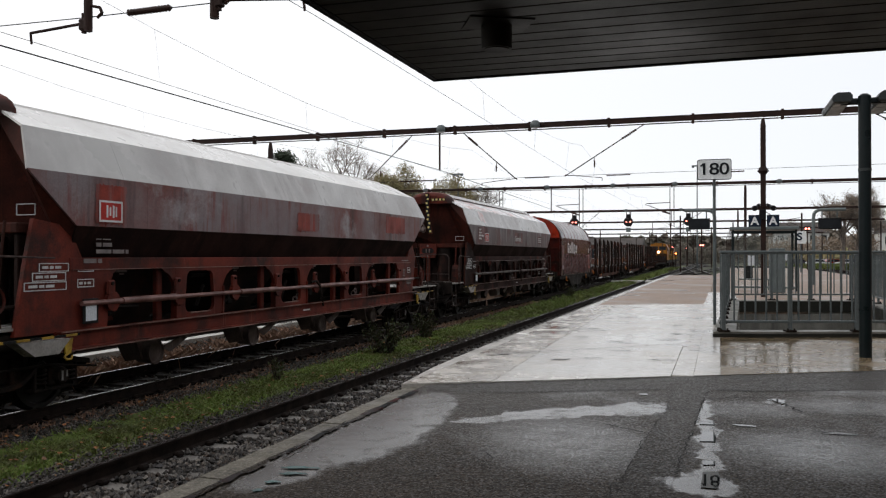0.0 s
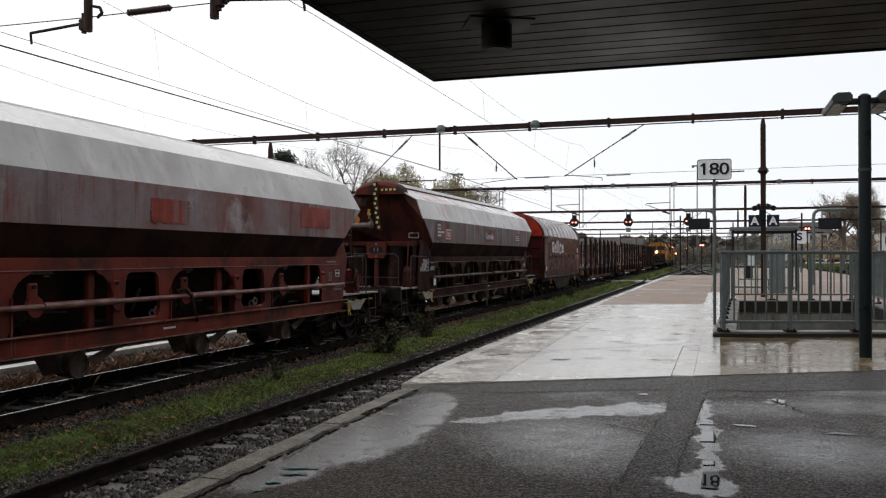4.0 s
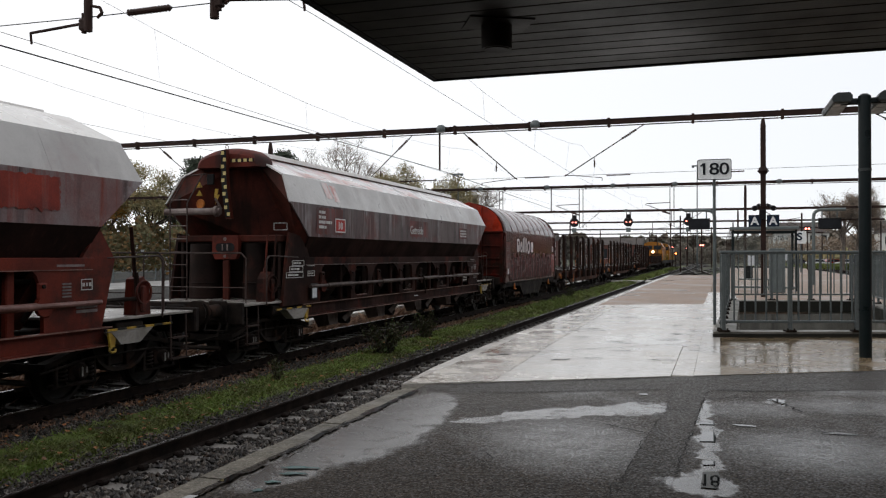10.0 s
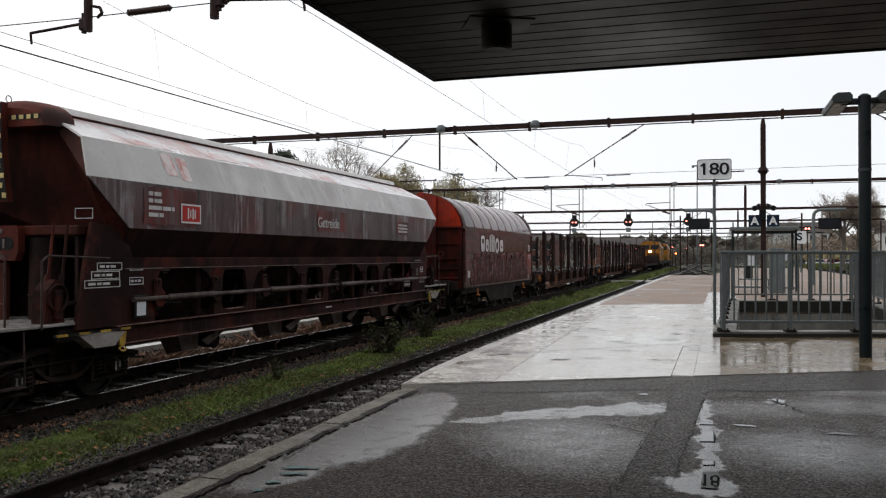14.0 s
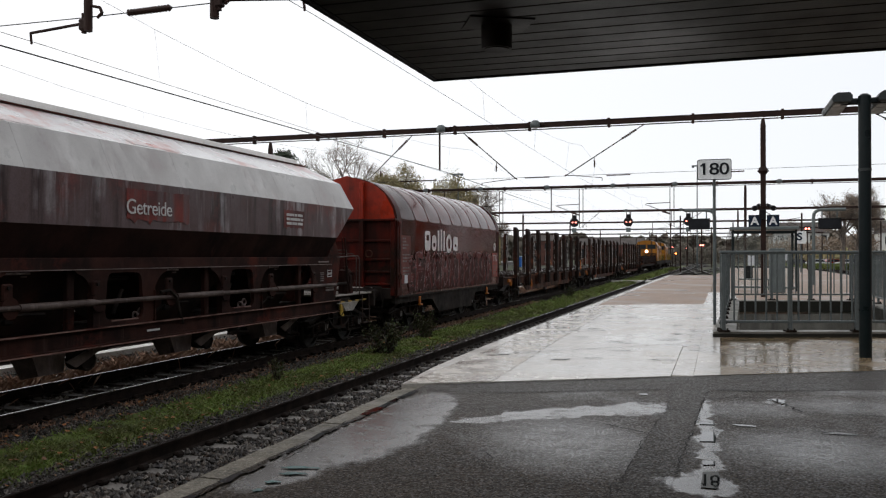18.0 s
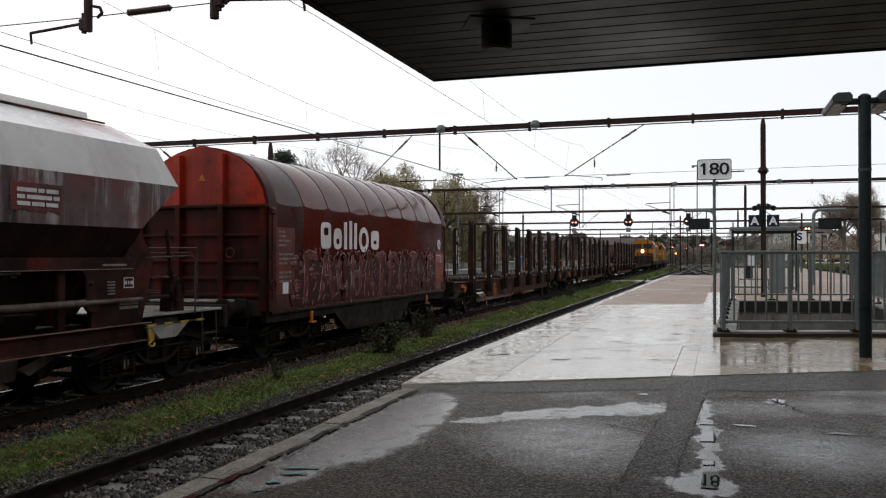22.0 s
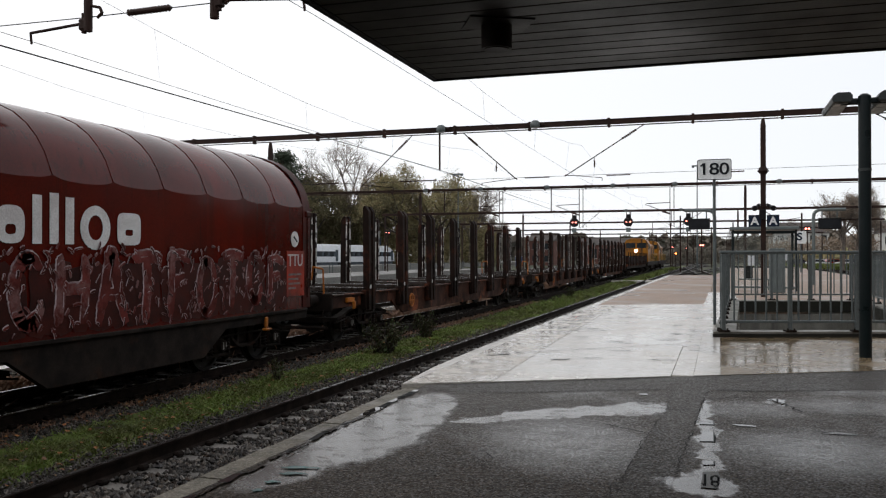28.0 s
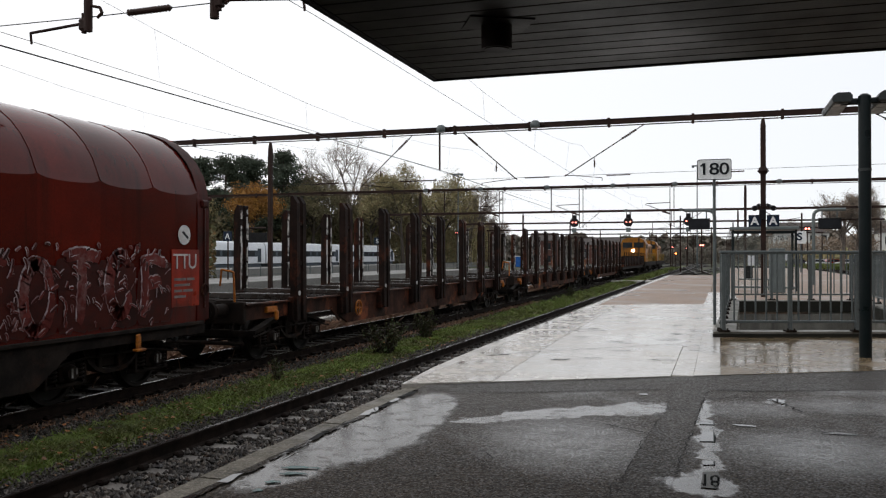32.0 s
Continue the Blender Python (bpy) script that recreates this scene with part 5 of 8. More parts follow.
        part("cable_loop", Build().tube([(x + s * 0.12, 0.3, 1.5), (x + s * 0.14, 0.5, 1.52), (x + s * 0.14, 0.68, 1.4), (x + s * 0.14, 0.76, 1.15), (x + s * 0.1, 0.9, 0.98)], 0.022), "under", w)
        for e in (-1, 1):
            part("corner_step", Build().prism([(e * 6.6, 0.98), (e * 7.5, 1.0), (e * 7.2, 0.8), (e * 6.8, 0.8)], x + s * 0.02, x + s * 0.2, "x"), "deck", w, "", 0)
            strip_rod = part("step_strip", Build().box((x + s * 0.2, e * 7.2, 1.02), (0.022, 1.5, 0.028)), "black", w, "yellow and black edge strip")
            for q in range(4):
                part("yellow_band", Build().box((x + s * 0.2, e * (6.6 + q * 0.4), 1.02), (0.025, 0.2, 0.031)), "yellow", strip_rod, "", 0)
            part("tie_hook", Build().prism([(e * 6.63 - 0.08, 0.98), (e * 6.63 + 0.08, 0.98), (e * 6.63 + 0.045, 0.78), (e * 6.63 - 0.045, 0.78)], x + s * 0.16, x + s * 0.19, "x").tube([(x + s * 0.18, e * 6.63, 0.78), (x + s * 0.18, e * 6.63 - 0.07, 0.75), (x + s * 0.2, e * 6.63 - 0.04, 0.71), (x + s * 0.2, e * 6.63 + 0.04, 0.71), (x + s * 0.18, e * 6.63 + 0.07, 0.75)], 0.014, 6), "yellow", w, "yellow tie-down hook", 0)
        for k, yy in enumerate((-4.35, -1.45, 1.45, 4.35)):
            ch = part("chute", Build().loft([[(s * 0.5, yy - 0.34, 0.88), (s * 0.95, yy - 0.34, 0.88), (s * 0.95, yy + 0.34, 0.88), (s * 0.5, yy + 0.34, 0.88)], [(s * 0.7, yy - 0.22, 0.4), (s * 1.0, yy - 0.22, 0.46), (s * 1.0, yy + 0.22, 0.46), (s * 0.7, yy + 0.22, 0.4)]]), "chute", w, "dusty grey discharge chute", 0)
            if second:
                part("chute_cap", Build().cyl((s * 0.8, yy + 0.62, 0.6), (s * 1.06, yy + 0.62, 0.58), 0.155, 0.15, 16).torus((s * 1.06, yy + 0.62, 0.58), 0.135, 0.02, "x", 16, 6), "under", ch, "round dark chute cap")
            else:
                part("chute_cap", Build().cyl((s * 0.84, yy, 0.57), (s * 1.1, yy, 0.54), 0.2, 0.19, 18).torus((s * 1.1, yy, 0.54), 0.175, 0.022, "x", 18, 6), "chute", ch, "round dusty chute cap")
            part("chute_arm", Build().prism([(yy + 0.1, 0.62), (yy + 0.75, 0.8), (yy + 0.95, 0.8), (yy + 0.28, 0.52)], s * 1.14, s * 1.17, "x"), "chute", w, "", 0)
            part("bay_box", Build().box((s * 1.05, yy + 1.2, 1.72), (0.1, 0.5, 0.06), 0.02).cyl((s * 1.08, yy + 1.1, 1.2), (s * 1.08, yy + 1.3, 1.55), 0.03), "under", w)
        for k in range(3):
            part("chain_bundle", Build().torus((s * 1.2, -2.88 + k * 2.886 + 0.12, 1.2), 0.06, 0.02, "x", 10, 5).torus((s * 1.21, -2.88 + k * 2.886 - 0.02, 1.16), 0.05, 0.02, "y", 10, 5), "pipe", w, "pale chain bundle")
    # underframe
    part("centre_sill", Build().box((0, 0, 0.86), (0.5, 17.6, 0.3), 0.02), "under", w)
    for s in (-1, 1):
        part("headstock", Build().box((0, s * 8.82, 1.0), (2.7, 0.12, 0.4), 0.02), "under" if second else "under", w)
        part("deck_plate", Build().box((0, s * 7.75, 1.14), (2.6, 2.2, 0.04), 0.008), "deck", w, "wet pale end platform plate")
        part("bolster", Build().box((0, s * 7.3, 0.98), (2.5, 0.6, 0.2), 0.02), "under", w)
        # end detail: central mast, bracket, pipe, ladder, rails
        yf = s * 7.3
        if s < 0:
            # the marked mast follows the bulge of the end wall
            bow = lambda z: 0.1 * max(0.0, (3.75 - z) / 0.9) ** 1.4
            zs = [4.19, 3.9, 3.6, 3.3, 3.05, 2.8]
            mast = part("end_mast", Build().loft([[(bow(z) + u, s * (7.33 + v), z) for u, v in ((-0.065, -0.05), (0.065, -0.05), (0.065, 0.05), (-0.065, 0.05))] for z in zs]), "hop_dark", w, "", 0)
            part("hazard_strip", Build().loft([[(bow(z) + u, s * (7.38 + v), z) for u, v in ((-0.058, 0.0), (0.058, 0.0), (0.058, 0.006), (-0.058, 0.006))] for z in [4.18] + zs[1:-1] + [2.83]]), "black", mast, "", 0)
            for k in range(10):
                z = 4.13 - k * 0.138
                part("hazard_block", Build().box((bow(z) + (0.025 if k % 2 else -0.02), s * 7.39, z), (0.065, 0.01, 0.07)), "cream", mast, "pale yellow hazard block", 0)
            dome = lambda wd, zb, zt: [(wd * math.cos(a), zb + (zt - zb) * math.sin(a) ** 0.8) for a in np.linspace(0, math.pi, 15)]
            part("dome_hood", Build().loft([[(x, s * yy, z) for x, z in dome(wd, 3.85, zt)] for yy, wd, zt in ((6.8, 0.8, 4.27), (7.05, 0.78, 4.26), (7.2, 0.74, 4.2), (7.27, 0.68, 4.12))]), "hop_red", w, "faded red hood over the end of the hatch", 30)
            part("hood_ring", Build().torus((-0.1, s * 7.1, 4.28), 0.05, 0.008, "x", 14, 5), "pipe", w)
            part("hazard_bar", Build().box((0.36, s * 7.268, 3.98), (0.54, 0.01, 0.07)), "black", w, "", 0)
            for k in range(4):
                part("hazard_block", Build().box((0.17 + k * 0.13, s * 7.276, 3.98), (0.07, 0.008, 0.06)), "cream", w, "pale yellow hazard block", 0)
            # open bay below the end wall: lintel, two drums, dark sheet as its shade
            part("end_lintel", Build().box((0, s * 6.98, 2.4), (2.44, 0.46, 0.14), 0.02), "hop_dark", w)
            part("bay_back", Build().box((0, s * 6.6, 1.76), (2.3, 0.06, 1.2), 0.01), "funnel", w)
            for dx, dr in ((-0.66, 0.36), (0.5, 0.26)):
                part("bay_drum", Build().cyl((dx, s * 6.98, 1.17), (dx, s * 6.98, 2.3), dr, dr * 0.92, 22).torus((dx, s * 6.98, 1.5), dr, 0.014, "z", 22, 5), "funnel", w, "dark rounded drum")
            for dx in (-1.14, 1.14):
                part("bay_cheek", Build().box((dx, s * 6.9, 1.76), (0.07, 0.5, 1.2), 0.01), "funnel", w)
            part("volt_mark", Build().prism([(-0.3, 3.42), (-0.22, 3.42), (-0.25, 3.3), (-0.19, 3.3), (-0.3, 3.1), (-0.27, 3.24), (-0.33, 3.24)], s * 7.215, s * 7.223), "yellow", w, "yellow lightning mark", 0)
            part("warning_plate", Build().prism([(-0.75, 3.29), (-0.61, 3.29), (-0.68, 3.4)], s * 7.21, s * 7.222), "yellow", w, "yellow warning triangle", 0)
            part("vent_box", Build().box((-0.42, s * 7.2, 3.62), (0.16, 0.05, 0.22), 0.01), "black", w)
            part("stay_rod", Build().cyl((-0.1, s * 7.3, 3.0), (-0.22, s * 7.34, 3.22), 0.022, n=8), "pipe", w)
        part("end_bracket", Build().prism([(-0.27, 2.47), (0.27, 2.47), (0.3, 2.42), (0.3, 2.1), (0.24, 1.98), (-0.24, 1.98), (-0.3, 2.1), (-0.3, 2.42)], s * 7.2, s * 7.32), "hop_red", w, "dark red cast bracket", 20)
        part("bracket_pin", Build().cyl((0, s * 7.32, 2.39), (0, s * 7.34, 2.39), 0.035, n=10).cyl((0, s * 7.32, 2.04), (0, s * 7.34, 2.04), 0.03, n=10), "pipe", w)
        slot = [(0.13 * (1 if math.cos(a) > 0 else -1) + 0.09 * math.cos(a), 2.22 + 0.09 * math.sin(a)) for a in np.linspace(0, 2 * math.pi, 16, endpoint=False)]
        part("bracket_slot", Build().prism(slot, s * 7.321, s * 7.328), "black", w, "", 0)
        part("bracket_post", Build().box((0.0, s * 7.26, 1.55), (0.14, 0.08, 0.82), 0.01), "hop_dark", w)
        for q in (-0.14, 0.14):
            part("slot_bar", Build().box((q * 0.4, s * 7.332, 2.22), (0.03, 0.006, 0.13)), "pipe", w, "", 0)
        for q in (-0.55, 0.55):
            part("end_post", Build().box((q, s * 6.45, 1.7), (0.12, 0.1, 1.15), 0.01), "hop_dark", w)
        part("brake_pipe", Build().cyl((-1.35, s * 7.42, 2.95), (-0.05, s * 7.42, 2.95), 0.07, n=14).cyl((-0.16, s * 7.42, 2.95), (-0.1, s * 7.42, 2.95), 0.11, n=14), "pipe", w, "pale horizontal pipe")
        lad = part("ladder", Build().tube([(-1.0, s * 7.75, 1.1), (-1.0, s * 7.75, 3.1), (-0.8, s * 7.5, 3.68), (-0.45, s * 7.32, 3.72)], 0.014).tube([(-0.6, s * 7.75, 1.1), (-0.6, s * 7.75, 3.1), (-0.45, s * 7.45, 3.7)], 0.014), "thin_rail", w)
        for k in range(8):
            part("rung", Build().cyl((-1.0, s * 7.75, 1.35 + k * 0.26), (-0.6, s * 7.75, 1.35 + k * 0.26), 0.01, n=6), "pipe" if k > 3 else "thin_rail", lad)
        part("handrail", Build().tube([(-1.2, s * 8.3, 1.1), (-1.2, s * 8.3, 2.1), (0.98, s * 8.3, 2.1), (1.08, s * 8.3, 2.0), (1.08, s * 8.3, 1.1)], 0.014).tube([(-1.2, s * 8.3, 1.45), (1.08, s * 8.3, 1.45)], 0.01), "thin_rail", w, "thin worn handrail")
        part("side_handrail", Build().tube([(1.32, s * 7.95, 1.1), (1.32, s * 7.95, 1.98), (1.32, s * 7.85, 2.05), (1.32, s * 6.7, 2.02)], 0.015), "thin_rail", w)
        part("lever_stand", Build().prism([(s * 7.45, 1.15), (s * 7.8, 1.15), (s * 7.76, 1.6), (s * 7.62, 1.74), (s * 7.5, 1.7)], 1.0, 1.22, "x").torus((1.25, s * 7.6, 1.5), 0.17, 0.02, "x", 14, 5).box((1.24, s * 7.6, 1.4), (0.05, 0.12, 0.4), 0.02), red, w)
        for q, lx in ((0.0, 1.08), (0.12, 1.2)):
            part("lever", Build().cyl((lx, s * (7.62 - q), 1.55), (lx, s * (7.5 - q), 2.48), 0.022, 0.018, 8).cyl((lx, s * (7.64 - q), 1.5), (lx, s * (7.6 - q), 1.8), 0.045, 0.035, 8), "hop_dark", w, "tall brake lever")
        part("end_pipe", Build().cyl((1.2, s * 6.6, 1.41), (1.2, s * 7.5, 1.41), 0.03, n=8), "under", w)
        part("air_hose", Build().tube([(0.9, s * 8.84, 0.9), (0.9, s * 8.95, 0.6), (0.5, s * 8.95, 0.5)], 0.018, 6), "under", w)
        part("step_ladder", Build().tube([(1.28, s * 8.6, 1.1), (1.3, s * 8.6, 0.4)], 0.014, 6).tube([(1.28, s * 8.2, 1.1), (1.3, s * 8.2, 0.4)], 0.014, 6).box((1.28, s * 8.4, 0.42), (0.12, 0.4, 0.02)).box((1.28, s * 8.4, 0.75), (0.1, 0.4, 0.02)), "thin_rail", w, "hanging footsteps")
        part("warning_plate", Build().prism([(-0.75, 3.46), (-0.61, 3.46), (-0.68, 3.58)], s * 7.21, s * 7.222), "yellow", w, "yellow warning triangle", 0)
        part("caution_disc", Build().cyl((-0.66, s * 7.2, 3.12), (-0.66, s * 7.215, 3.12), 0.1, n=20).torus((-0.66, s * 7.215, 3.12), 0.085, 0.016, "y", 16, 5), "orange_hook", w)
        part("notice_frame", Build().box((1.0, s * 6.85, 2.72), (0.3, 0.01, 0.012)).box((1.0, s * 6.85, 2.58), (0.3, 0.01, 0.012)).box((0.85, s * 6.85, 2.65), (0.012, 0.01, 0.14)).box((1.15, s * 6.85, 2.65), (0.012, 0.01, 0.14)), "white_mark", w, "", 0)
    # lettering on the side that the platform sees
    xs = 1.468
    def worn_patch(y, z, wd, ht, seed):
        """A faded painted field with ragged, run-down edges."""
        pts = []
        n = 26
        for i in range(n):
            pts.append((y - wd / 2 + wd * i / n, z + ht / 2 + 0.035 * noise.noise(Vector((i * 0.9, seed, 0)))))
        for i in range(n // 2):
            pts.append((y + wd / 2 + 0.06 * noise.noise(Vector((i * 1.1, seed, 4))), z + ht / 2 - ht * i / (n // 2)))
        for i in range(n):
            pts.append((y + wd / 2 - wd * i / n, z - ht / 2 - 0.13 * max(0, noise.noise(Vector((i * 0.8, seed, 8)))) + 0.04 * noise.noise(Vector((i * 2.7, seed, 9)))))
        for i in range(n // 2):
            pts.append((y - wd / 2 + 0.06 * noise.noise(Vector((i * 1.1, seed, 12))), z - ht / 2 + ht * i / (n // 2)))
        part("red_patch", Build().add([(xs - 0.004, py, pz) for py, pz in pts], [tuple(range(len(pts)))]), "hop_patch_b" if second else "hop_patch", w, "faded red patch", 0)

    def roof_stencil(i, y, u0, u1, wd, seed):
        """A ragged faint stencil lying on one roof facet."""
        (xa, za, _), (xb, zb, _) = st[i], st[i + 1]
        l = math.hypot(zb - za, xa - xb)
        nx, nz = (zb - za) / l * 0.006, (xa - xb) / l * 0.006
        pts = []
        for k in range(40):
            a = 2 * math.pi * k / 40
            q = 1 / max(abs(math.cos(a)), abs(math.sin(a))) * (1 + 0.22 * noise.noise(Vector((k * 0.8, seed, 3))))
            yy, u = y + wd / 2 * q * math.cos(a), (u0 + u1) / 2 + (u1 - u0) / 2 * q * math.sin(a)
            u = min(max(u, 0.02), 0.98)
            pts.append((xa + (xb - xa) * u + nx, yy, za + (zb - za) * u + nz))
        part("roof_stencil", Build().add(pts, [tuple(range(40))]), "roof_faint", w, "faint red stencil worn into the roof dust", 0)

    if second:
        for k, (fi, fy, ua, ub, fw) in enumerate(((2, -5.35, 0.3, 0.92, 0.28), (2, -5.0, 0.2, 0.85, 0.25), (3, -5.5, 0.08, 0.35, 1.0), (3, -3.4, 0.1, 0.5, 1.1), (3, -2.2, 0.05, 0.35, 0.9), (3, 0.6, 0.08, 0.3, 1.2))):
            roof_stencil(fi, fy, ua, ub, fw, 30 + k)
        worn_patch(-5.5, 2.8, 1.3, 0.56, 3)
        worn_patch(0.22, 2.8, 1.5, 0.44, 4)
        worn_patch(4.45, 2.78, 0.85, 0.34, 5)
        bars(w, xs + 0.004, -6.05, 2.98, [(0.1, 0.16), (0.1, 0.18), (0.3, 0.2, 0.06), (0.22, 0.1)], h=0.06, gap=0.045)
        ly, lz, lw, lh = -5.0, 2.72, 0.5, 0.28
    else:
        worn_patch(-5.8, 2.76, 0.62, 0.54, 6)
        worn_patch(0.1, 2.74, 0.95, 0.36, 7)
        worn_patch(5.0, 2.85, 1.35, 0.42, 8)
        bars(w, 1.36, -5.98, 2.3, [(0.1, 0.16), (0.1, 0.18), (0.3, 0.24, 0.06)], "grey_mark", 0.055, 0.04)
        bars(w, 1.345, -6.2, 1.98, [(0.24, 0.08)], "grey_mark", 0.06)
        ly, lz, lw, lh = -5.82, 2.665, 0.44, 0.27
    part("logo_field", Build().box((xs + 0.001, ly, lz), (0.008, lw, lh)), "logo_red", w, "red logo square", 0)
    logo = part("logo_panel", box_frame(Build(), xs + 0.005, ly, lz, lw, lh, 0.028), "logo_white", w, "white outlined red railway logo square", 0)
    part("logo_shape", Build().box((xs + 0.005, ly - 0.075, lz), (0.006, 0.035, 0.17)).box((xs + 0.005, ly - 0.015, lz), (0.006, 0.03, 0.12)).box((xs + 0.005, ly + 0.05, lz), (0.006, 0.035, 0.17)).box((xs + 0.005, ly + 0.105, lz), (0.006, 0.03, 0.14)), "logo_white", logo, "", 0)
    if second:
        me = lettering("Getreide", 0.31)
        o = part("word", me, "white_mark", w, "faded stencilled word on a red patch")
        o.matrix_basis = pose(xs + 0.006, -0.02, 2.75, 0, 0, 90)
        bars(w, xs + 0.004, 4.12, 2.86, [(0.3, 0.1, 0.2), (0.12, 0.4, 0.1), (0.2, 0.2, 0.2)], "white_mark", 0.05, 0.035)
    for fy, fz, fw, fh in ((-6.72, 1.9, 0.5, 0.1), (-6.8, 1.78, 0.56, 0.1), (-6.86, 1.66, 0.7, 0.1), (-6.15, 1.9, 0.28, 0.12), (-6.15, 1.68, 0.3, 0.1), (6.3, 1.66, 0.2, 0.14)):
        part("marking_frame", box_frame(Build(), 1.336, fy, fz, fw, fh, 0.012), "white_mark", w, "", 0)
        bars(w, 1.335, fy - fw * 0.4, fz, [(fw * 0.2, fw * 0.12, fw * 0.2)], "white_mark", fh * 0.35, 0.02)
    part("card_holder", Build().box((1.39, -6.12, 1.3), (0.02, 0.3, 0.34), 0.01), "black", w)
    part("route_card", Build().box((1.402, -6.12, 1.3), (0.006, 0.2, 0.26)), "coach", w, "white route card", 0)
    bars(w, 1.338, 5.75, 1.92, [(0.5,)], "grey_mark", 0.03, 0.1)
    bars(w, 1.338, 5.85, 1.68, [(0.16,)] * 5, "grey_mark", 0.022, 0.02)
    bars(w, 1.338, 6.1, 1.36, [(0.4,), (0.4,)], "grey_mark", 0.04, 0.02)
    part("sill_mark", Build().box((1.37, 0.2, 0.93), (0.006, 0.3, 0.03)), "white_mark", w, "", 0)
    for s in (-1, 1):
        bogie(w, s * 7.3)
    buffers(w, 8.88)
    return w


hopper(15.42, False)
hopper(34.46, True)


def cover_wagon(y0):
    """A coil wagon with a telescoping red cover between two end walls."""
    w = thing("covered_coil_wagon", pose(FAR, y0, RAIL), "red tarpaulin-covered coil wagon with spray-painted side, wet", "freight wagon", "wagons of the freight train")
    wagons.append((w, y0))
    L = 5.34
    prof = [(1.45, 0.98), (1.45, 1.6), (1.45, 2.3), (1.45, 2.85), (1.43, 3.1), (1.36, 3.34), (1.23, 3.56), (1.06, 3.75), (0.84, 3.91), (0.58, 4.03), (0.3, 4.11), (0.0, 4.14)]
    full = prof + [(-x, z) for x, z in prof[::-1][1:]]
    # taut bays between hidden hoops, creased along the eaves
    n = 9
    arc = [(1.455, 3.08), (1.405, 3.2), (1.33, 3.38), (1.21, 3.57), (1.05, 3.75), (0.84, 3.91), (0.58, 4.03), (0.3, 4.11), (0.0, 4.15)]
    arc = arc + [(-x, z) for x, z in arc[::-1][1:]]
    top_rings, near_rings, far_rings = [], [], []
    for k in range(n * 8 + 1):
        u = (k / 8.0) % 1.0
        f = 1 - (2 * u - 1) ** 2
        drop = 0.075 * f ** 0.6 * (0.8 + 0.4 * noise.noise(Vector((k // 8, 0.5, 7.7))))
        y = -L + 0.28 + (2 * L - 0.56) * k / (n * 8)
        swell = 0.012 * f
        top_rings.append([(x * (1 + swell * 0.2), y, z + (swell if i not in (0, len(arc) - 1) else -drop)) for i, (x, z) in enumerate(arc)])
        for s, rs in ((1, near_rings), (-1, far_rings)):
            rs.append([(s * 1.45, y, 0.98), (s * 1.453, y, 1.6), (s * 1.454, y, 2.4), (s * 1.455 * (1 + swell * 0.2), y, 3.08 - drop)])
    for k in range(n):
        bay = Build()
        for rs in (top_rings, near_rings, far_rings):
            bay.loft(rs[k * 8:k * 8 + 9], False, False)
        part("tarpaulin_bay", bay, "cover_dark" if k == 0 else "cover_red", w, "dark grey-brown end bay of the cover" if k == 0 else "wet dark red bay of the telescoping cover", 50)
    for k in range(1, n):
        y = top_rings[k * 8][0][1]
        rings = []
        for x, z in arc:
            d = Vector((x, z - 2.6)).normalized() * 0.009
            rings.append([(x + d.x, y - 0.011, z + d.y), (x + d.x, y + 0.011, z + d.y), (x - d.x, y + 0.011, z - d.y), (x - d.x, y - 0.011, z - d.y)])
        part("cover_welt", Build().loft(rings), "cover_red", w)
    for s in (-1, 1):
        hood = [(x * 1.012, z + 0.02) for x, z in full]
        inner = [(x * 0.97, z - 0.03) for x, z in full]
        b = Build()
        for ya, yb in ((s * (L - 0.3), s * L),):
            b.loft([[(x, ya, z) for x, z in hood], [(x, yb, z) for x, z in hood], [(x, yb, z) for x, z in inner], [(x, ya, z) for x, z in inner]], False, False)
        part("end_hood", b, "end_dark", w, "dark rimmed end hoop")
        up = [(1.4, 3.0), (1.33, 3.3), (1.1, 3.7), (0.75, 3.98), (0.0, 4.2), (-0.75, 3.98), (-1.1, 3.7), (-1.33, 3.3), (-1.4, 3.0)]
        part("upper_end_wall", Build().prism(up, s * (L - 0.06), s * (L + 0.01)), "end_red", w, "bright red upper end wall", 0)
        part("lower_end_wall", Build().box((0, s * (L - 0.02), 2.0), (2.82, 0.08, 2.0), 0.01), "end_dark", w, "grimy red lower end wall")
        part("end_ledge", Build().box((0, s * (L + 0.05), 3.0), (2.9, 0.16, 0.06), 0.01), "end_dark", w)
        part("end_latch", Build().box((1.4, s * (L - 0.1), 2.1), (0.16, 0.12, 0.3), 0.03).cyl((1.46, s * (L - 0.12), 1.2), (1.46, s * (L - 0.12), 2.9), 0.03, n=8).box((1.44, s * (L - 0.12), 2.9), (0.14, 0.2, 0.14), 0.03), "end_dark", w)
        part("brake_ring", Build().torus((0.7, s * (L + 0.12), 2.1), 0.09, 0.02, "y", 16, 5).torus((1.49, s * (L - 0.12), 1.5), 0.09, 0.016, "x", 16, 5), "rust", w)
        for x in (-0.48, 0.48):
            part("end_pillar", Build().box((x, s * (L + 0.07), 3.52), (0.12, 0.14, 0.98), 0.01), "end_red", w)
            part("end_pillar", Build().box((x, s * (L + 0.07), 1.95), (0.12, 0.14, 2.1), 0.01), "end_dark", w)
        for x in (-1.36, 1.36):
            part("corner_pillar", Build().box((x, s * (L + 0.03), 2.0), (0.12, 0.14, 2.0), 0.01), "end_dark", w)
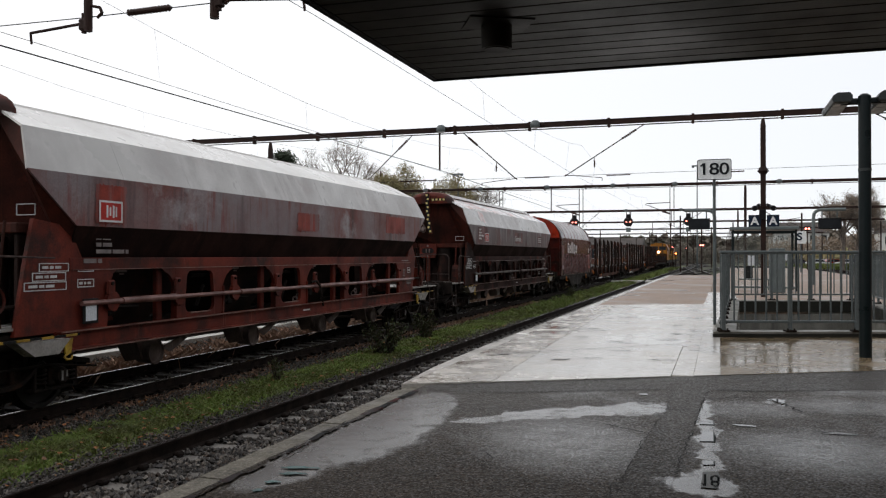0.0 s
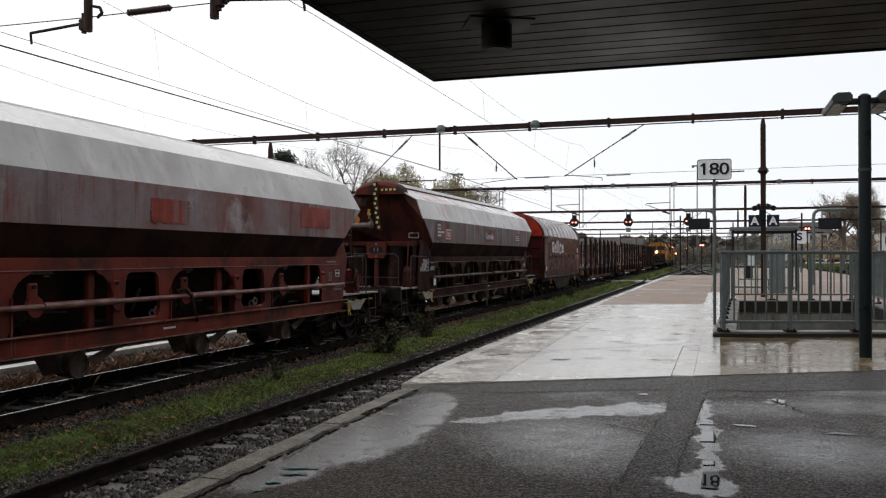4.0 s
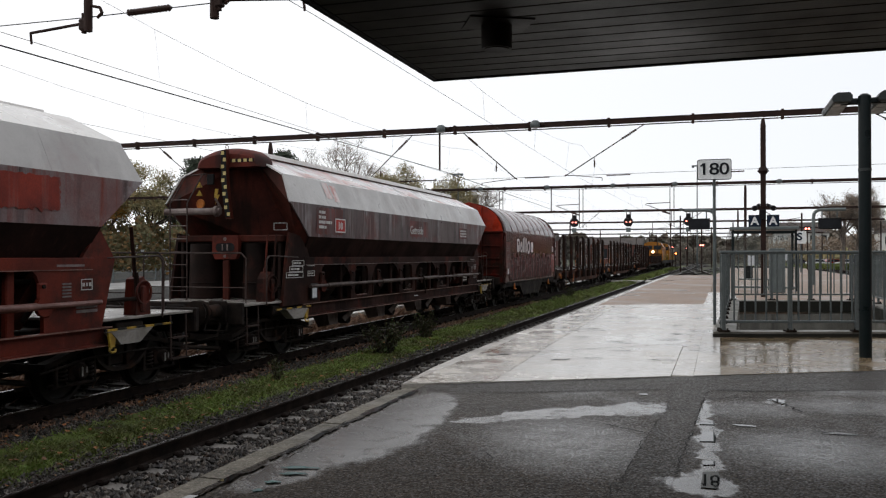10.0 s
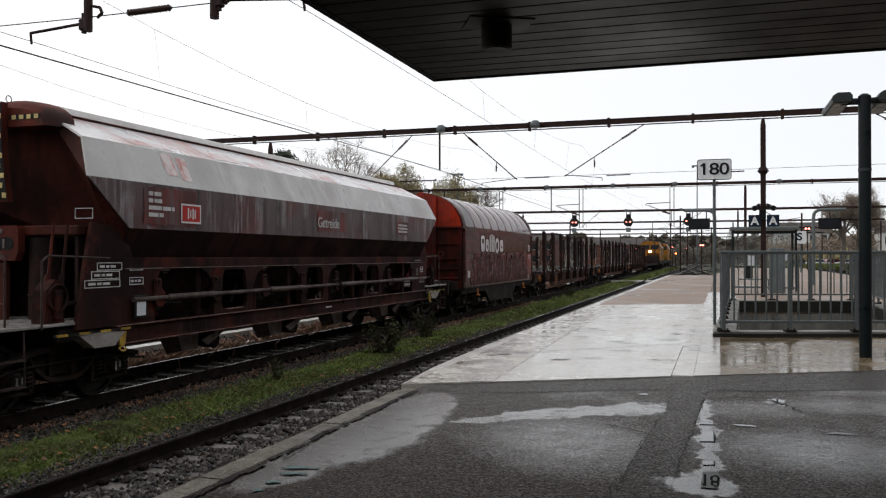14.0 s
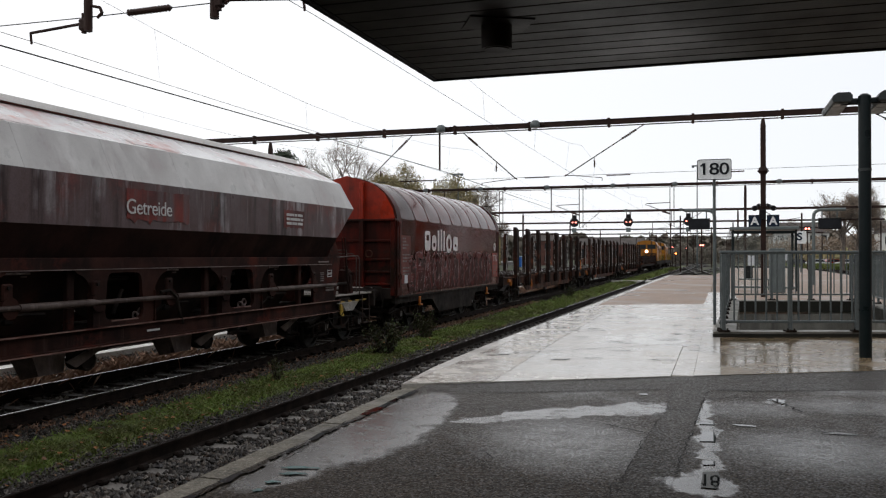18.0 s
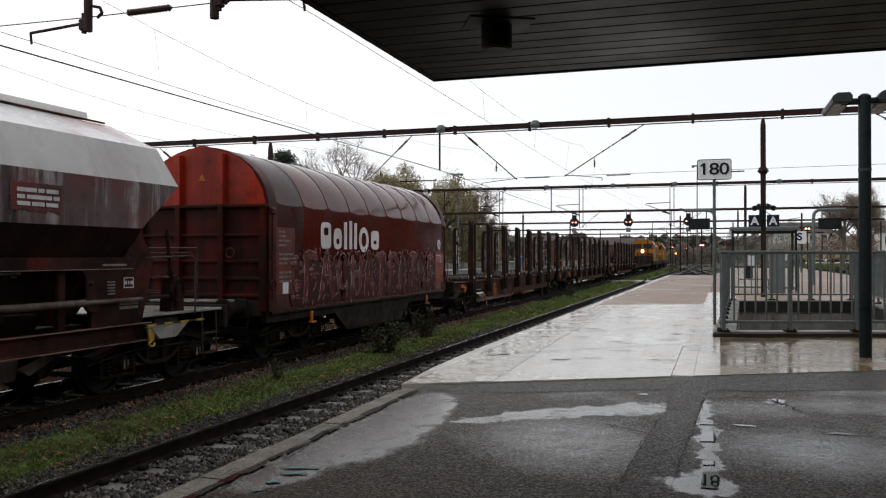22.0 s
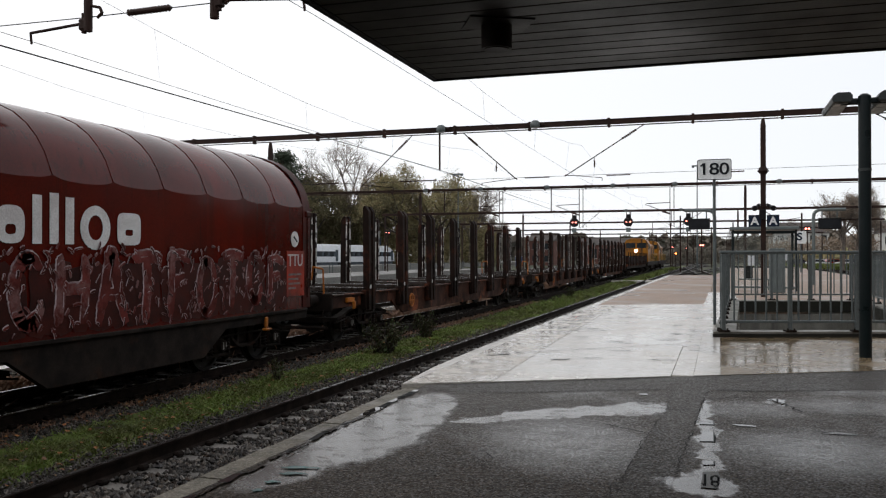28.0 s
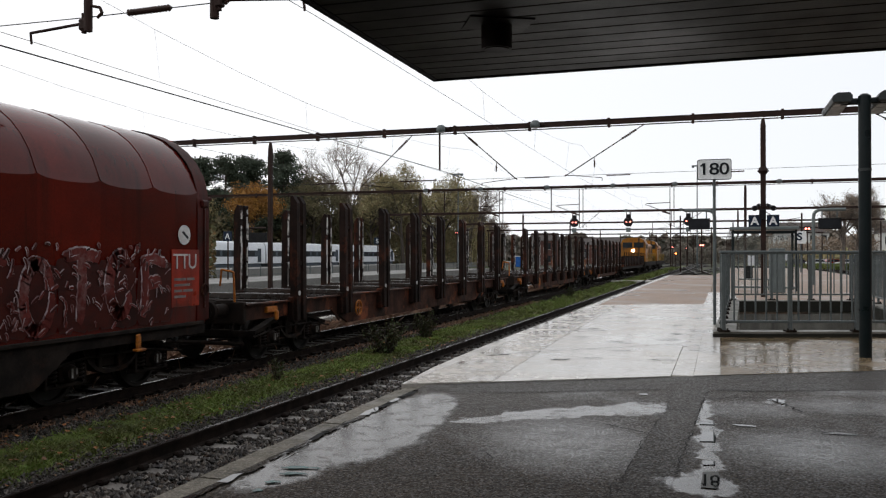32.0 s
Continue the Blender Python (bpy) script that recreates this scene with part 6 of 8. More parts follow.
        for z in (1.3, 1.62, 1.95, 2.45):
            part("end_rib", Build().box((0, s * (L + 0.05), z), (2.7, 0.08, 0.06), 0.01), "end_dark", w)
        part("warning_plate", Build().prism([(-0.08, 3.5), (0.08, 3.5), (0.0, 3.63)], s * (L + 0.011), s * (L + 0.02)), "orange_hook", w, "small yellow warning triangle", 0)
        part("handrail", Build().tube([(-1.4, s * (L + 0.45), 2.2), (0.2, s * (L + 0.45), 2.2), (0.2, s * (L + 0.45), 1.1)], 0.016, 6), "thin_rail", w)
        part("end_platform", Build().box((0, s * (L + 0.02), 1.05), (2.7, 0.14, 0.3), 0.02), "under", w)
        part("end_deck", Build().box((0, s * (L + 0.3), 1.2), (1.6, 0.5, 0.05), 0.01), "deck", w)
    for s in (1, -1):
        part("sole_bar", Build().prism([(-L, 0.78), (-L, 0.98), (L, 0.98), (L, 0.78), (2.35, 0.78), (1.7, 0.36), (-1.7, 0.36), (-2.35, 0.78)], s * 1.3, s * 1.4, "x"), "under", w, "", 0)
        part("cover_rail", Build().box((s * 1.44, 0, 0.96), (0.06, 2 * L - 0.2, 0.06), 0.01), "under", w)
        for e in (-1, 1):
            part("tie_hook", Build().box((s * 1.46, e * 3.6, 0.8), (0.05, 0.1, 0.22), 0.02).box((s * 1.48, e * 3.6, 0.68), (0.1, 0.2, 0.04), 0.01), "orange_hook", w, "orange tie-down hook")
    part("underframe", Build().box((0, 0, 0.9), (2.3, 2 * L, 0.16)), "under", w)
    part("coil_cradle", Build().box((0, 0, 1.1), (2.4, 2 * L - 1, 0.2)), "under", w)
    # company name as plain shapes
    xs = 1.468
    lz, lh = 2.42, 0.78
    name_y = -3.2
    shapes = Build()
    def bar(y, w2, z0, z1):
        nonlocal shapes
        shapes.box((xs, y + w2 / 2, (z0 + z1) / 2), (0.006, w2, z1 - z0))
    z0, z1 = 2.2, 2.77
    xh = 2.66

    def flush():
        nonlocal shapes
        part("name_shape", shapes, "logo_white", w, "large white painted shape", 0)
        shapes = Build()

    def hollow(y, wd, za, zb, th, drop=0.0, p=5.0):
        """A rounded white field with a smaller hole."""
        nonlocal shapes
        m = 36
        cy, cz, ring = y + wd / 2, (za + zb) / 2, []
        for a, b2, lift2 in ((wd / 2, (zb - za) / 2, 0.0), (wd / 2 - th, (zb - za) / 2 - th * 0.8 - abs(drop), drop)):
            row = []
            for k in range(m):
                c, d = math.cos(2 * math.pi * k / m), math.sin(2 * math.pi * k / m)
                q = (abs(c) ** p + abs(d) ** p) ** (-1 / p)
                row.append((xs + 0.003, cy + a * q * c, cz + lift2 + b2 * q * d))
            ring.append(row)
        shapes.add(ring[0] + ring[1], [(k, (k + 1) % m, m + (k + 1) % m, m + k) for k in range(m)])
        flush()

    hollow(name_y, 0.5, z0, z1, 0.14, 0.09)
    hollow(name_y + 0.62, 0.43, z0, xh, 0.135, -0.06, 3.0)
    for q, zt in ((1.17, z1 + 0.04), (1.45, z1 + 0.08), (1.72, z1 + 0.04)):
        bar(name_y + q, 0.15, z0, zt)
        flush()
    oy, oz = name_y + 2.27, (z0 + xh) / 2
    for i in range(24):
        a, b2 = 2 * math.pi * i / 24, 2 * math.pi * (i + 1) / 24
        ca, sa, cb, sb = math.cos(a), math.sin(a), math.cos(b2), math.sin(b2)
        shapes.add([(xs + 0.003, oy + 0.29 * ca, oz + 0.3 * sa), (xs + 0.003, oy + 0.29 * cb, oz + 0.3 * sb), (xs + 0.003, oy + 0.14 * cb, oz + 0.17 * sb), (xs + 0.003, oy + 0.14 * ca, oz + 0.17 * sa)], [(0, 1, 2, 3)])
    flush()
    hollow(name_y + 2.7, 0.5, z0, xh, 0.17, -0.05)
    # sprayed strokes along the lower side
    rng = random.Random(21)
    pink, grey, dark = Build(), Build(), Build()
    lift = [0]

    def stroke(b, pts, wd, x):
        """One unbroken painted ribbon with a slight taper."""
        lift[0] += 1
        xx = x + (lift[0] % 40) * 0.00005
        vs, fs = [], []
        n = len(pts)
        for i, (y, z) in enumerate(pts):
            q, o = pts[min(i + 1, n - 1)], pts[max(i - 1, 0)]
            d = Vector((q[0] - o[0], q[1] - o[1]))
            if d.length < 1e-5:
                d = Vector((1, 0))
            d.normalize()
            h = wd / 2 * (0.55 + 0.45 * min(1, 6 * min(i, n - 1 - i) / n))
            vs += [(xx, y - d.y * h, z + d.x * h), (xx, y + d.y * h, z - d.x * h)]
            if i:
                k = 2 * i
                fs.append((k - 2, k - 1, k + 1, k))
        b.add(vs, fs)

    def curve(ctrl, n=22):
        """A smooth line through the control points."""
        out = []
        c = [ctrl[0]] + list(ctrl) + [ctrl[-1]]
        for i in range(1, len(c) - 2):
            for k in range(n // 2):
                u = k / (n // 2)
                f = lambda a, b2, e, g: 0.5 * (2 * b2 + (e - a) * u + (2 * a - 5 * b2 + 4 * e - g) * u * u + (3 * b2 - a - 3 * e + g) * u ** 3)
                out.append((f(c[i - 1][0], c[i][0], c[i + 1][0], c[i + 2][0]), f(c[i - 1][1], c[i][1], c[i + 1][1], c[i + 2][1])))
        out.append(ctrl[-1])
        return out

    # a murky ground behind, then upright blocks with tops and bowls, and small leaf shapes between
    for k in range(34):
        y = -4.3 + k * 0.258
        zt = 1.95 + 0.16 * noise.noise(Vector((k * 0.7, 2, 0)))
        stroke(dark, curve([(y, 1.04), (y + rng.uniform(-0.1, 0.1), 1.5), (y + rng.uniform(-0.08, 0.08), zt)], 10), 0.36, xs - 0.001)
    y = -3.95
    kinds = [0, 1, 2, 3, 1, 4, 0, 5, 4, 2]
    g = 0
    while y < 4.0:
        wd = rng.uniform(0.58, 0.7)
        zt, zb = rng.uniform(1.98, 2.14), rng.uniform(1.06, 1.16)
        zm = (zt + zb) / 2
        kind = kinds[g % len(kinds)]
        g += 1
        post = lambda u, a=zb, b2=zt: [(y + wd * u - 0.03, a), (y + wd * u + 0.02, (a + b2) / 2), (y + wd * u, b2)]
        arcs = {0: [post(0.15), [(y, zt - 0.05), (y + wd * 0.5, zt), (y + wd * 0.95, zt - 0.08)], [(y + wd * 0.2, zm + 0.05), (y + wd * 0.75, zm + 0.1)]],
                1: [[(y, zb), (y + wd * 0.22, zm), (y + wd * 0.45, zt), (y + wd * 0.65, zm), (y + wd * 0.95, zb)], [(y + wd * 0.15, zm - 0.1), (y + wd * 0.8, zm - 0.08)]],
                2: [[(y + wd * (0.5 + 0.38 * math.cos(a)), zm + 0.41 * math.sin(a)) for a in np.linspace(0.7, 5.9, 10)]],
                3: [post(0.1), post(0.8), [(y + wd * 0.1, zm), (y + wd * 0.8, zm + 0.03)]],
                4: [post(0.45), [(y - 0.02, zt - 0.03), (y + wd * 0.5, zt + 0.02), (y + wd, zt - 0.05)]],
                5: [[(y + wd * (0.5 + 0.36 * math.cos(a)), zm + 0.42 * math.sin(a)) for a in np.linspace(0.2, 6.4, 12)]]}[kind]
        for a in arcs:
            line = [(p[0] + rng.gauss(0, 0.006), p[1] + rng.gauss(0, 0.006)) for p in curve(a)]
            fat = rng.uniform(0.14, 0.19)
            stroke(dark, line, fat + 0.05, xs + 0.0015)
            stroke(grey, [(p[0] - 0.01, p[1] + 0.012) for p in line], fat + 0.026, xs + 0.004)
            stroke(pink, line, fat, xs + 0.0065)
            cut = rng.randint(2, max(3, len(line) // 2))
            stroke(grey, [(p[0] + fat * 0.3, p[1]) for p in line[cut:cut + 6]], 0.014, xs + 0.009)
        for _ in range(30):
            cy, cz = y + rng.uniform(-0.1, wd + 0.05), rng.uniform(1.05, 2.2)
            a, l = rng.gauss(1.57, 0.8), rng.uniform(0.035, 0.08)
            leaf = curve([(cy - l * math.cos(a), cz - l * math.sin(a)), (cy + 0.012, cz + 0.01), (cy + l * math.cos(a), cz + l * math.sin(a))], 8)
            wd2 = rng.uniform(0.022, 0.045)
            stroke(grey, [(p[0] - 0.004, p[1] + 0.006) for p in leaf], wd2 + 0.012, xs + 0.0115)
            stroke(pink if rng.random() < 0.6 else dark, leaf, wd2 * 0.8, xs + 0.014)
        y += wd + 0.13
    for _ in range(22):
        # loose leaves ahead of the blocks and thin faded scrawl along the sill
        cy, cz = rng.gauss(-4.3, 0.2), rng.uniform(1.2, 2.1)
        a, l = rng.uniform(-0.6, 0.6), rng.uniform(0.05, 0.1)
        leaf = curve([(cy - l * math.cos(a), cz - l * math.sin(a)), (cy, cz + 0.02), (cy + l * math.cos(a), cz + l * math.sin(a))], 8)
        stroke(grey, leaf, 0.07, xs + 0.0115)
        stroke(pink, leaf, 0.05, xs + 0.014)
    part("spray_shadow", dark, "tag_dark", w, "dark sprayed outline", 0)
    part("spray_outline", grey, "tag_grey", w, "pale grey sprayed outlines", 0)
    part("spray_fill", pink, "tag_pink", w, "faded pink sprayed strokes", 0)
    # data panels
    for yy, rows in ((-4.95, [(0.08, 0.12), (0.08, 0.14), (0.14, 0.2, 0.06), (0.16, 0.1), (-0.02,), (0.56,), (0.5, 0.04), (0.56,), (-0.02,), (0.18, 0.12, 0.12), (0.16, 0.14, 0.1), (0.2, 0.1, 0.14)]),):
        part("data_panel", Build().box((xs - 0.002, yy + 0.24, 1.95), (0.006, 0.74, 1.3)), "panel_red", w, "", 0)
        bars(w, xs + 0.004, yy - 0.02, 2.52, rows, "grey_mark", 0.042, 0.046)
    part("route_card", Build().box((xs + 0.004, -4.72, 1.42), (0.006, 0.22, 0.22)), "coach", w, "white route card", 0)
    part("orange_panel", Build().box((xs + 0.002, 4.72, 1.7), (0.006, 0.72, 0.9)), "end_red", w, "orange-red data panel", 0)
    part("disc_mark", Build().cyl((xs, 4.68, 2.38), (xs + 0.008, 4.68, 2.38), 0.155, n=24), "logo_white", w, "white round mark")
    part("disc_pointer", Build().box((xs + 0.01, 4.7, 2.38), (0.004, 0.18, 0.04), 0, Matrix.Rotation(radians(-35), 3, "X")), "sign_black", w, "", 0)
    o = part("word", lettering("TTU", 0.34), "white_mark", w)
    o.matrix_basis = pose(xs + 0.008, 4.7, 1.95, 0, 0, 90)
    bars(w, xs + 0.006, 4.42, 1.68, [(0.3, 0.2), (0.4,), (0.2, 0.25), (0.3,)], "grey_mark", 0.04, 0.05)
    for s in (-1, 1):
        bogie(w, s * 3.5)
    buffers(w, 5.42)


cover_wagon(49.88)


def stake_wagon(y0):
    """A bogie flat wagon with eight pairs of twin steel stakes."""
    w = thing("stake_wagon", pose(FAR, y0, RAIL), "empty rusty stake wagon with tall dark twin stakes", "freight wagon", "wagons of the freight train")
    wagons.append((w, y0))
    L = 9.93
    chips = random.Random(int(y0))
    for s in (1, -1):
        part("sole_bar", Build().prism([(-L, 0.86), (-L, 1.14), (L, 1.14), (L, 0.86), (6.3, 0.86), (5.4, 0.5), (-5.4, 0.5), (-6.3, 0.86)], s * 1.2, s * 1.27, "x"), "rust", w, "rust-stained deep side sill", 0)
        part("sole_flange", Build().box((s * 1.27, 0, 1.15), (0.16, 2 * L, 0.03)), "rust", w)
        for k in range(8):
            yc = -8.05 + k * 2.3
            pair = part("stake_pocket", Build().box((s * 1.33, yc, 0.98), (0.14, 0.5, 0.5), 0.02), "stake", w)
            for d in (-0.13, 0.13):
                st = part("stake", Build().prism([(s * 1.31, 0.75), (s * 1.47, 0.75), (s * 1.45, 3.12), (s * 1.36, 3.26), (s * 1.3, 3.24)], yc + d - 0.07, yc + d + 0.07), "stake", w, "tall dark rusty stake", 0)
                lin, zz = Build(), 1.25
                while zz < 3.1:
                    hh = min(chips.uniform(0.12, 0.5), 3.16 - zz)
                    lin.box((s * 1.295, yc + d + chips.uniform(-0.02, 0.02), zz + hh / 2), (0.012, chips.uniform(0.035, 0.085), hh))
                    zz += hh + chips.choice((0.0, 0.01, 0.05, 0.16))
                part("stake_lining", lin, "stake_in", w, "pale worn lining strip", 0)
            for tz, th in ((1.9, 0.08), (2.7, 0.06)):
                part("stake_tie", Build().box((s * 1.39, yc, tz), (0.1, 0.14, th)), "stake", w)
            part("reflector", Build().cyl((s * 1.475, yc - 0.13, 1.3), (s * 1.482, yc - 0.13, 1.3), 0.05, n=12), "white_mark", w, "pale oval reflector")
        part("hand_wheel", Build().torus((s * 1.36, -5.0, 0.82), 0.17, 0.022, "x", 20, 6).cyl((s * 1.3, -5.0, 0.82), (s * 1.38, -5.0, 0.82), 0.03).box((s * 1.36, -5.0, 0.82), (0.02, 0.32, 0.025)).box((s * 1.36, -5.0, 0.82), (0.02, 0.025, 0.32)), "orange_hook", w, "yellow-orange brake handwheel")
        for e in (-1, 1):
            part("tie_hook", Build().box((s * 1.3, e * 9.0, 1.02), (0.08, 0.4, 0.12), 0.02).box((s * 1.34, e * 9.0 + 0.14, 0.9), (0.08, 0.1, 0.2), 0.03), "orange_hook", w, "orange tie-down hook")
            part("brace", Build().box((s * 1.32, e * 6.2, 0.75), (0.03, 0.5, 0.06), 0, Matrix.Rotation(radians(35 * e), 3, "X")), "rust", w)
        part("grab_handle", Build().tube([(s * 1.1, -9.95, 1.15), (s * 1.1, -10.0, 1.75), (s * 0.85, -10.0, 1.8), (s * 0.8, -9.97, 1.5)], 0.02), "orange_hook", w, "red-orange grab handle")
    for k in range(18):
        yc = -9.3 + k * 1.094
        part("cross_beam", Build().box((0, yc, 1.1), (2.4, 0.16, 0.12), 0.01), "wet_beam", w)
    for k in range(8):
        yc = -8.05 + k * 2.3
        part("bunk", Build().box((0, yc, 1.22), (2.5, 0.2, 0.12), 0.015), "wet_beam", w)
    part("centre_sill", Build().box((0, 0, 0.95), (0.4, 2 * L, 0.3)), "under", w)
    for x in (-0.7, 0.7):
        part("long_beam", Build().box((x, 0, 1.02), (0.12, 2 * L, 0.14)), "wet_beam", w)
    for s in (-1, 1):
        part("headstock", Build().box((0, s * L, 1.0), (2.6, 0.1, 0.42), 0.02), "under", w)
        bogie(w, s * 7.75)
    part("air_tank", Build().cyl((0.5, 2.0, 0.62), (0.5, 3.2, 0.62), 0.2, n=14), "under", w)
    buffers(w, L)


for k in range(3):
    stake_wagon(66.56 + 21.08 * k)


def open_wagon(y0):
    w = thing("open_wagon", pose(FAR, y0, RAIL), "low dark brown open wagon with short side stakes", "freight wagon", "wagons of the freight train")
    wagons.append((w, y0))
    L = 10.75
    part("body_floor", Build().box((0, 0, 1.15), (2.7, 2 * L, 0.2), 0.02), "rust", w)
    for s in (-1, 1):
        part("side_board", Build().box((s * 1.35, 0, 1.6), (0.06, 2 * L, 0.7), 0.01), "stake", w)
        part("end_board", Build().box((0, s * L, 1.6), (2.7, 0.06, 0.7), 0.01), "stake", w)
        part("sole_bar", Build().box((s * 1.2, 0, 0.93), (0.1, 2 * L, 0.26)), "under", w)
        for k in range(14):
            part("side_stake", Build().box((s * 1.4, -10.4 + k * 1.6, 1.75), (0.08, 0.12, 1.3), 0.01), "stake", w)
        bogie(w, s * 7.9)
    buffers(w, L)


open_wagon(130.75)


def locomotive(y0, lit):
    w = thing("diesel_locomotive", pose(FAR, y0, RAIL), "orange diesel locomotive with lit headlight" if lit else "orange diesel locomotive coupled behind another", "locomotive", "locomotives of the freight train")
    wagons.append((w, y0))
    L = 8.8
    part("frame_skirt", Build().box((0, 0, 1.1), (2.8, 2 * L, 0.5), 0.04), "under", w)
    part("long_hood", Build().prism([(-0.95, 1.35), (0.95, 1.35), (0.95, 3.35), (0.7, 3.6), (-0.7, 3.6), (-0.95, 3.35)], -5.3, L - 0.8), "loco", w, "orange long hood")
    part("front_apron", Build().box((0, -8.56, 1.7), (2.5, 0.12, 0.7), 0.03), "black", w, "dark lower front")
    cab = part("cab", Build().prism([(-1.42, 1.35), (1.42, 1.35), (1.42, 3.5), (1.2, 3.95), (0.6, 4.15), (-0.6, 4.15), (-1.2, 3.95), (-1.42, 3.5)], -8.5, -5.3), "loco", w, "orange driver's cab")
    for x in (-0.64, 0.64):
        part("windscreen", Build().box((x, -8.51, 3.3), (1.1, 0.03, 0.62), 0.01), "window", cab)
    for s in (-1, 1):
        for q in (-7.7, -6.3):
            part("side_window", Build().box((s * 1.425, q, 3.15), (0.03, 0.8, 0.6), 0.01), "window", cab)
        part("walkway_rail", Build().tube([(s * 1.35, -3.2, 2.3), (s * 1.35, L - 0.2, 2.3)], 0.03, 6), "yellow", w)
        for k in range(8):
            part("hood_door", Build().box((s * 0.96, -2.6 + k * 1.3, 2.4), (0.03, 1.0, 1.5), 0.01), "black" if k % 3 == 1 else "loco", w)
            part("rail_post", Build().cyl((s * 1.35, -3.2 + k * 1.6, 1.35), (s * 1.35, -3.2 + k * 1.6, 2.3), 0.025, n=6), "yellow", w)
        part("fuel_tank", Build().box((s * 0.8, 0, 0.7), (1.0, 4.0, 0.6), 0.1), "under", w)
        bogie(w, s * 5.6)
    part("roof_fan", Build().cyl((0, 3, 3.6), (0, 3, 3.75), 0.6, n=20), "black", w)
    for x in (-0.8, 0.8):
        part("headlight", Build().cyl((x, -8.62, 1.85), (x, -8.7, 1.85), 0.12, n=16), "diffuser", w, "unlit lower lamp")
    part("top_headlight", Build().cyl((0.0, -8.5, 2.66), (0.0, -8.57, 2.66), 0.2, n=16), "head_light" if lit else "diffuser", w, "round headlight")
    buffers(w, L)


locomotive(151.5, True)
locomotive(170.2, False)


# ---- overhead wires ----
def wire(pts, r=0.009, label="thin overhead wire", name="overhead_wire"):
    b = Build()
    b.tube(pts, r, 5)
    return solid(name, b, "wire", label, "wire", "overhead wires")


SPANS = [-14.0, 9.6, 32.5, 62.5, 97, 130, 165, 200, 240]
for tx, zc in ((FAR, 4.57), (NEAR, 4.57), (-14.2, 4.6), (11.2, 4.6), (15.7, 4.6)):
    b = Build()
    near_side = tx in (FAR, NEAR)
    for k, (ya, yb) in enumerate(zip(SPANS, SPANS[1:])):
        st = 0.16 if k % 2 else -0.16
        n = 8
        pm, pc = None, None
        for i in range(n + 1):
            u = i / n
            y = ya + (yb - ya) * u
            sag = 0.62 * 4 * u * (1 - u)
            m = (tx, y, zc + 1.22 - sag)
            c = (tx + st * (1 - 2 * u), y, zc)
            if pm:
                b.cyl(pm, m, 0.0035, n=4, cap=False)
                b.cyl(pc, c, 0.0045, n=4, cap=False)
            if 0 < i < n and i % 2:
                b.cyl(m, c, 0.002, n=4, cap=False)
            pm, pc = m, c
    solid("catenary", b, "wire", "thin catenary and contact wire over the track", "wire", "overhead wires")
wire([(-10.3, -6.0, 4.6), (-10.5, 7.3, 4.72), (-10.86, 32.5, 5.02), (-10.9, 62.5, 4.6)], 0.013, "dark feeder wire beside the track")
wire([(-36, 32.5, 4.57), (-10.86, 32.5, 4.58), (-5.6, 32.5, 4.62), (11.5, 32.5, 4.75)], 0.008, "thin cross-span wire between gantry posts")
wire([(-18.6, 9.6, 4.95), (-8.43, 9.6, 4.86), (-6.37, 9.6, 4.87), (6.5, 9.6, 4.95)], 0.008, "thin cross-span wire between gantry posts")


def insulator(p, q, r=0.045, n=9, label="ribbed dark brown porcelain insulator"):
    b = Build()
    p, q = Vector(p), Vector(q)
    b.cyl(p, q, r * 0.45, n=8)
    for i in range(n):
        a = p.lerp(q, (i + 0.2) / n)
        c = p.lerp(q, (i + 0.8) / n)
        b.cyl(a, c, r, r * 0.6, 10)
    return solid("insulator", b, "porcelain", label, "insulator", "insulators of the overhead line")


insulator((-7.75, 9.6, 4.86), (-7.05, 9.6, 4.87), 0.05, 14)
for xa, xb in ((-12.6, -11.0), (-7.3, -6.3), (-4.1, -3.2), (0.2, 0.9), (-16.5, -15.4)):
    insulator((xa, 32.5, 4.59), (xb, 32.5, 4.6), 0.035, 12)


def registration(x, y, foot, tip, up=True):
    """The arm that holds a contact wire, hung from a drop tube."""
    t = thing("registration_arm", pose(0, y, 0), "slim steel arm holding the contact wire", "bracket", "registration arms")
    part("arm", Build().tube([foot, tip], 0.022, 8), "steel_brown", t)
    part("clamp", Build().box((foot[0], 0, foot[2] - 0.02), (0.14, 0.1, 0.16), 0.02).cyl((foot[0], 0, foot[2] - 0.14), (foot[0], 0, foot[2] + 0.14), 0.035, n=8), "steel_brown", t)
    part("wire_clip", Build().tube([tip, (tip[0] + 0.02, 0, tip[2] - 0.16)], 0.018, 6), "steel_brown", t)
    return t


registration(-9.5, 9.6, (-8.5, 0, 4.78), (-9.45, 0, 4.72))
registration(-5.05, 9.6, (-6.3, 0, 4.9), (-5.05, 0, 4.8))
for tube_x in (-8.43, -6.37):
    tb = thing("tube_bracket", pose(tube_x, 9.6, 0), "cast bracket with insulator on a drop tube", "bracket", "tube brackets")
    part("sleeve", Build().cyl((0, 0, 4.66), (0, 0, 5.3), 0.06, n=12), "steel_brown", tb)
    part("crook", Build().tube([(0.04, 0, 5.02), (0.2, 0, 4.98), (0.24, 0, 4.9), (0.16, 0, 4.84)], 0.022, 6), "steel_brown", tb)


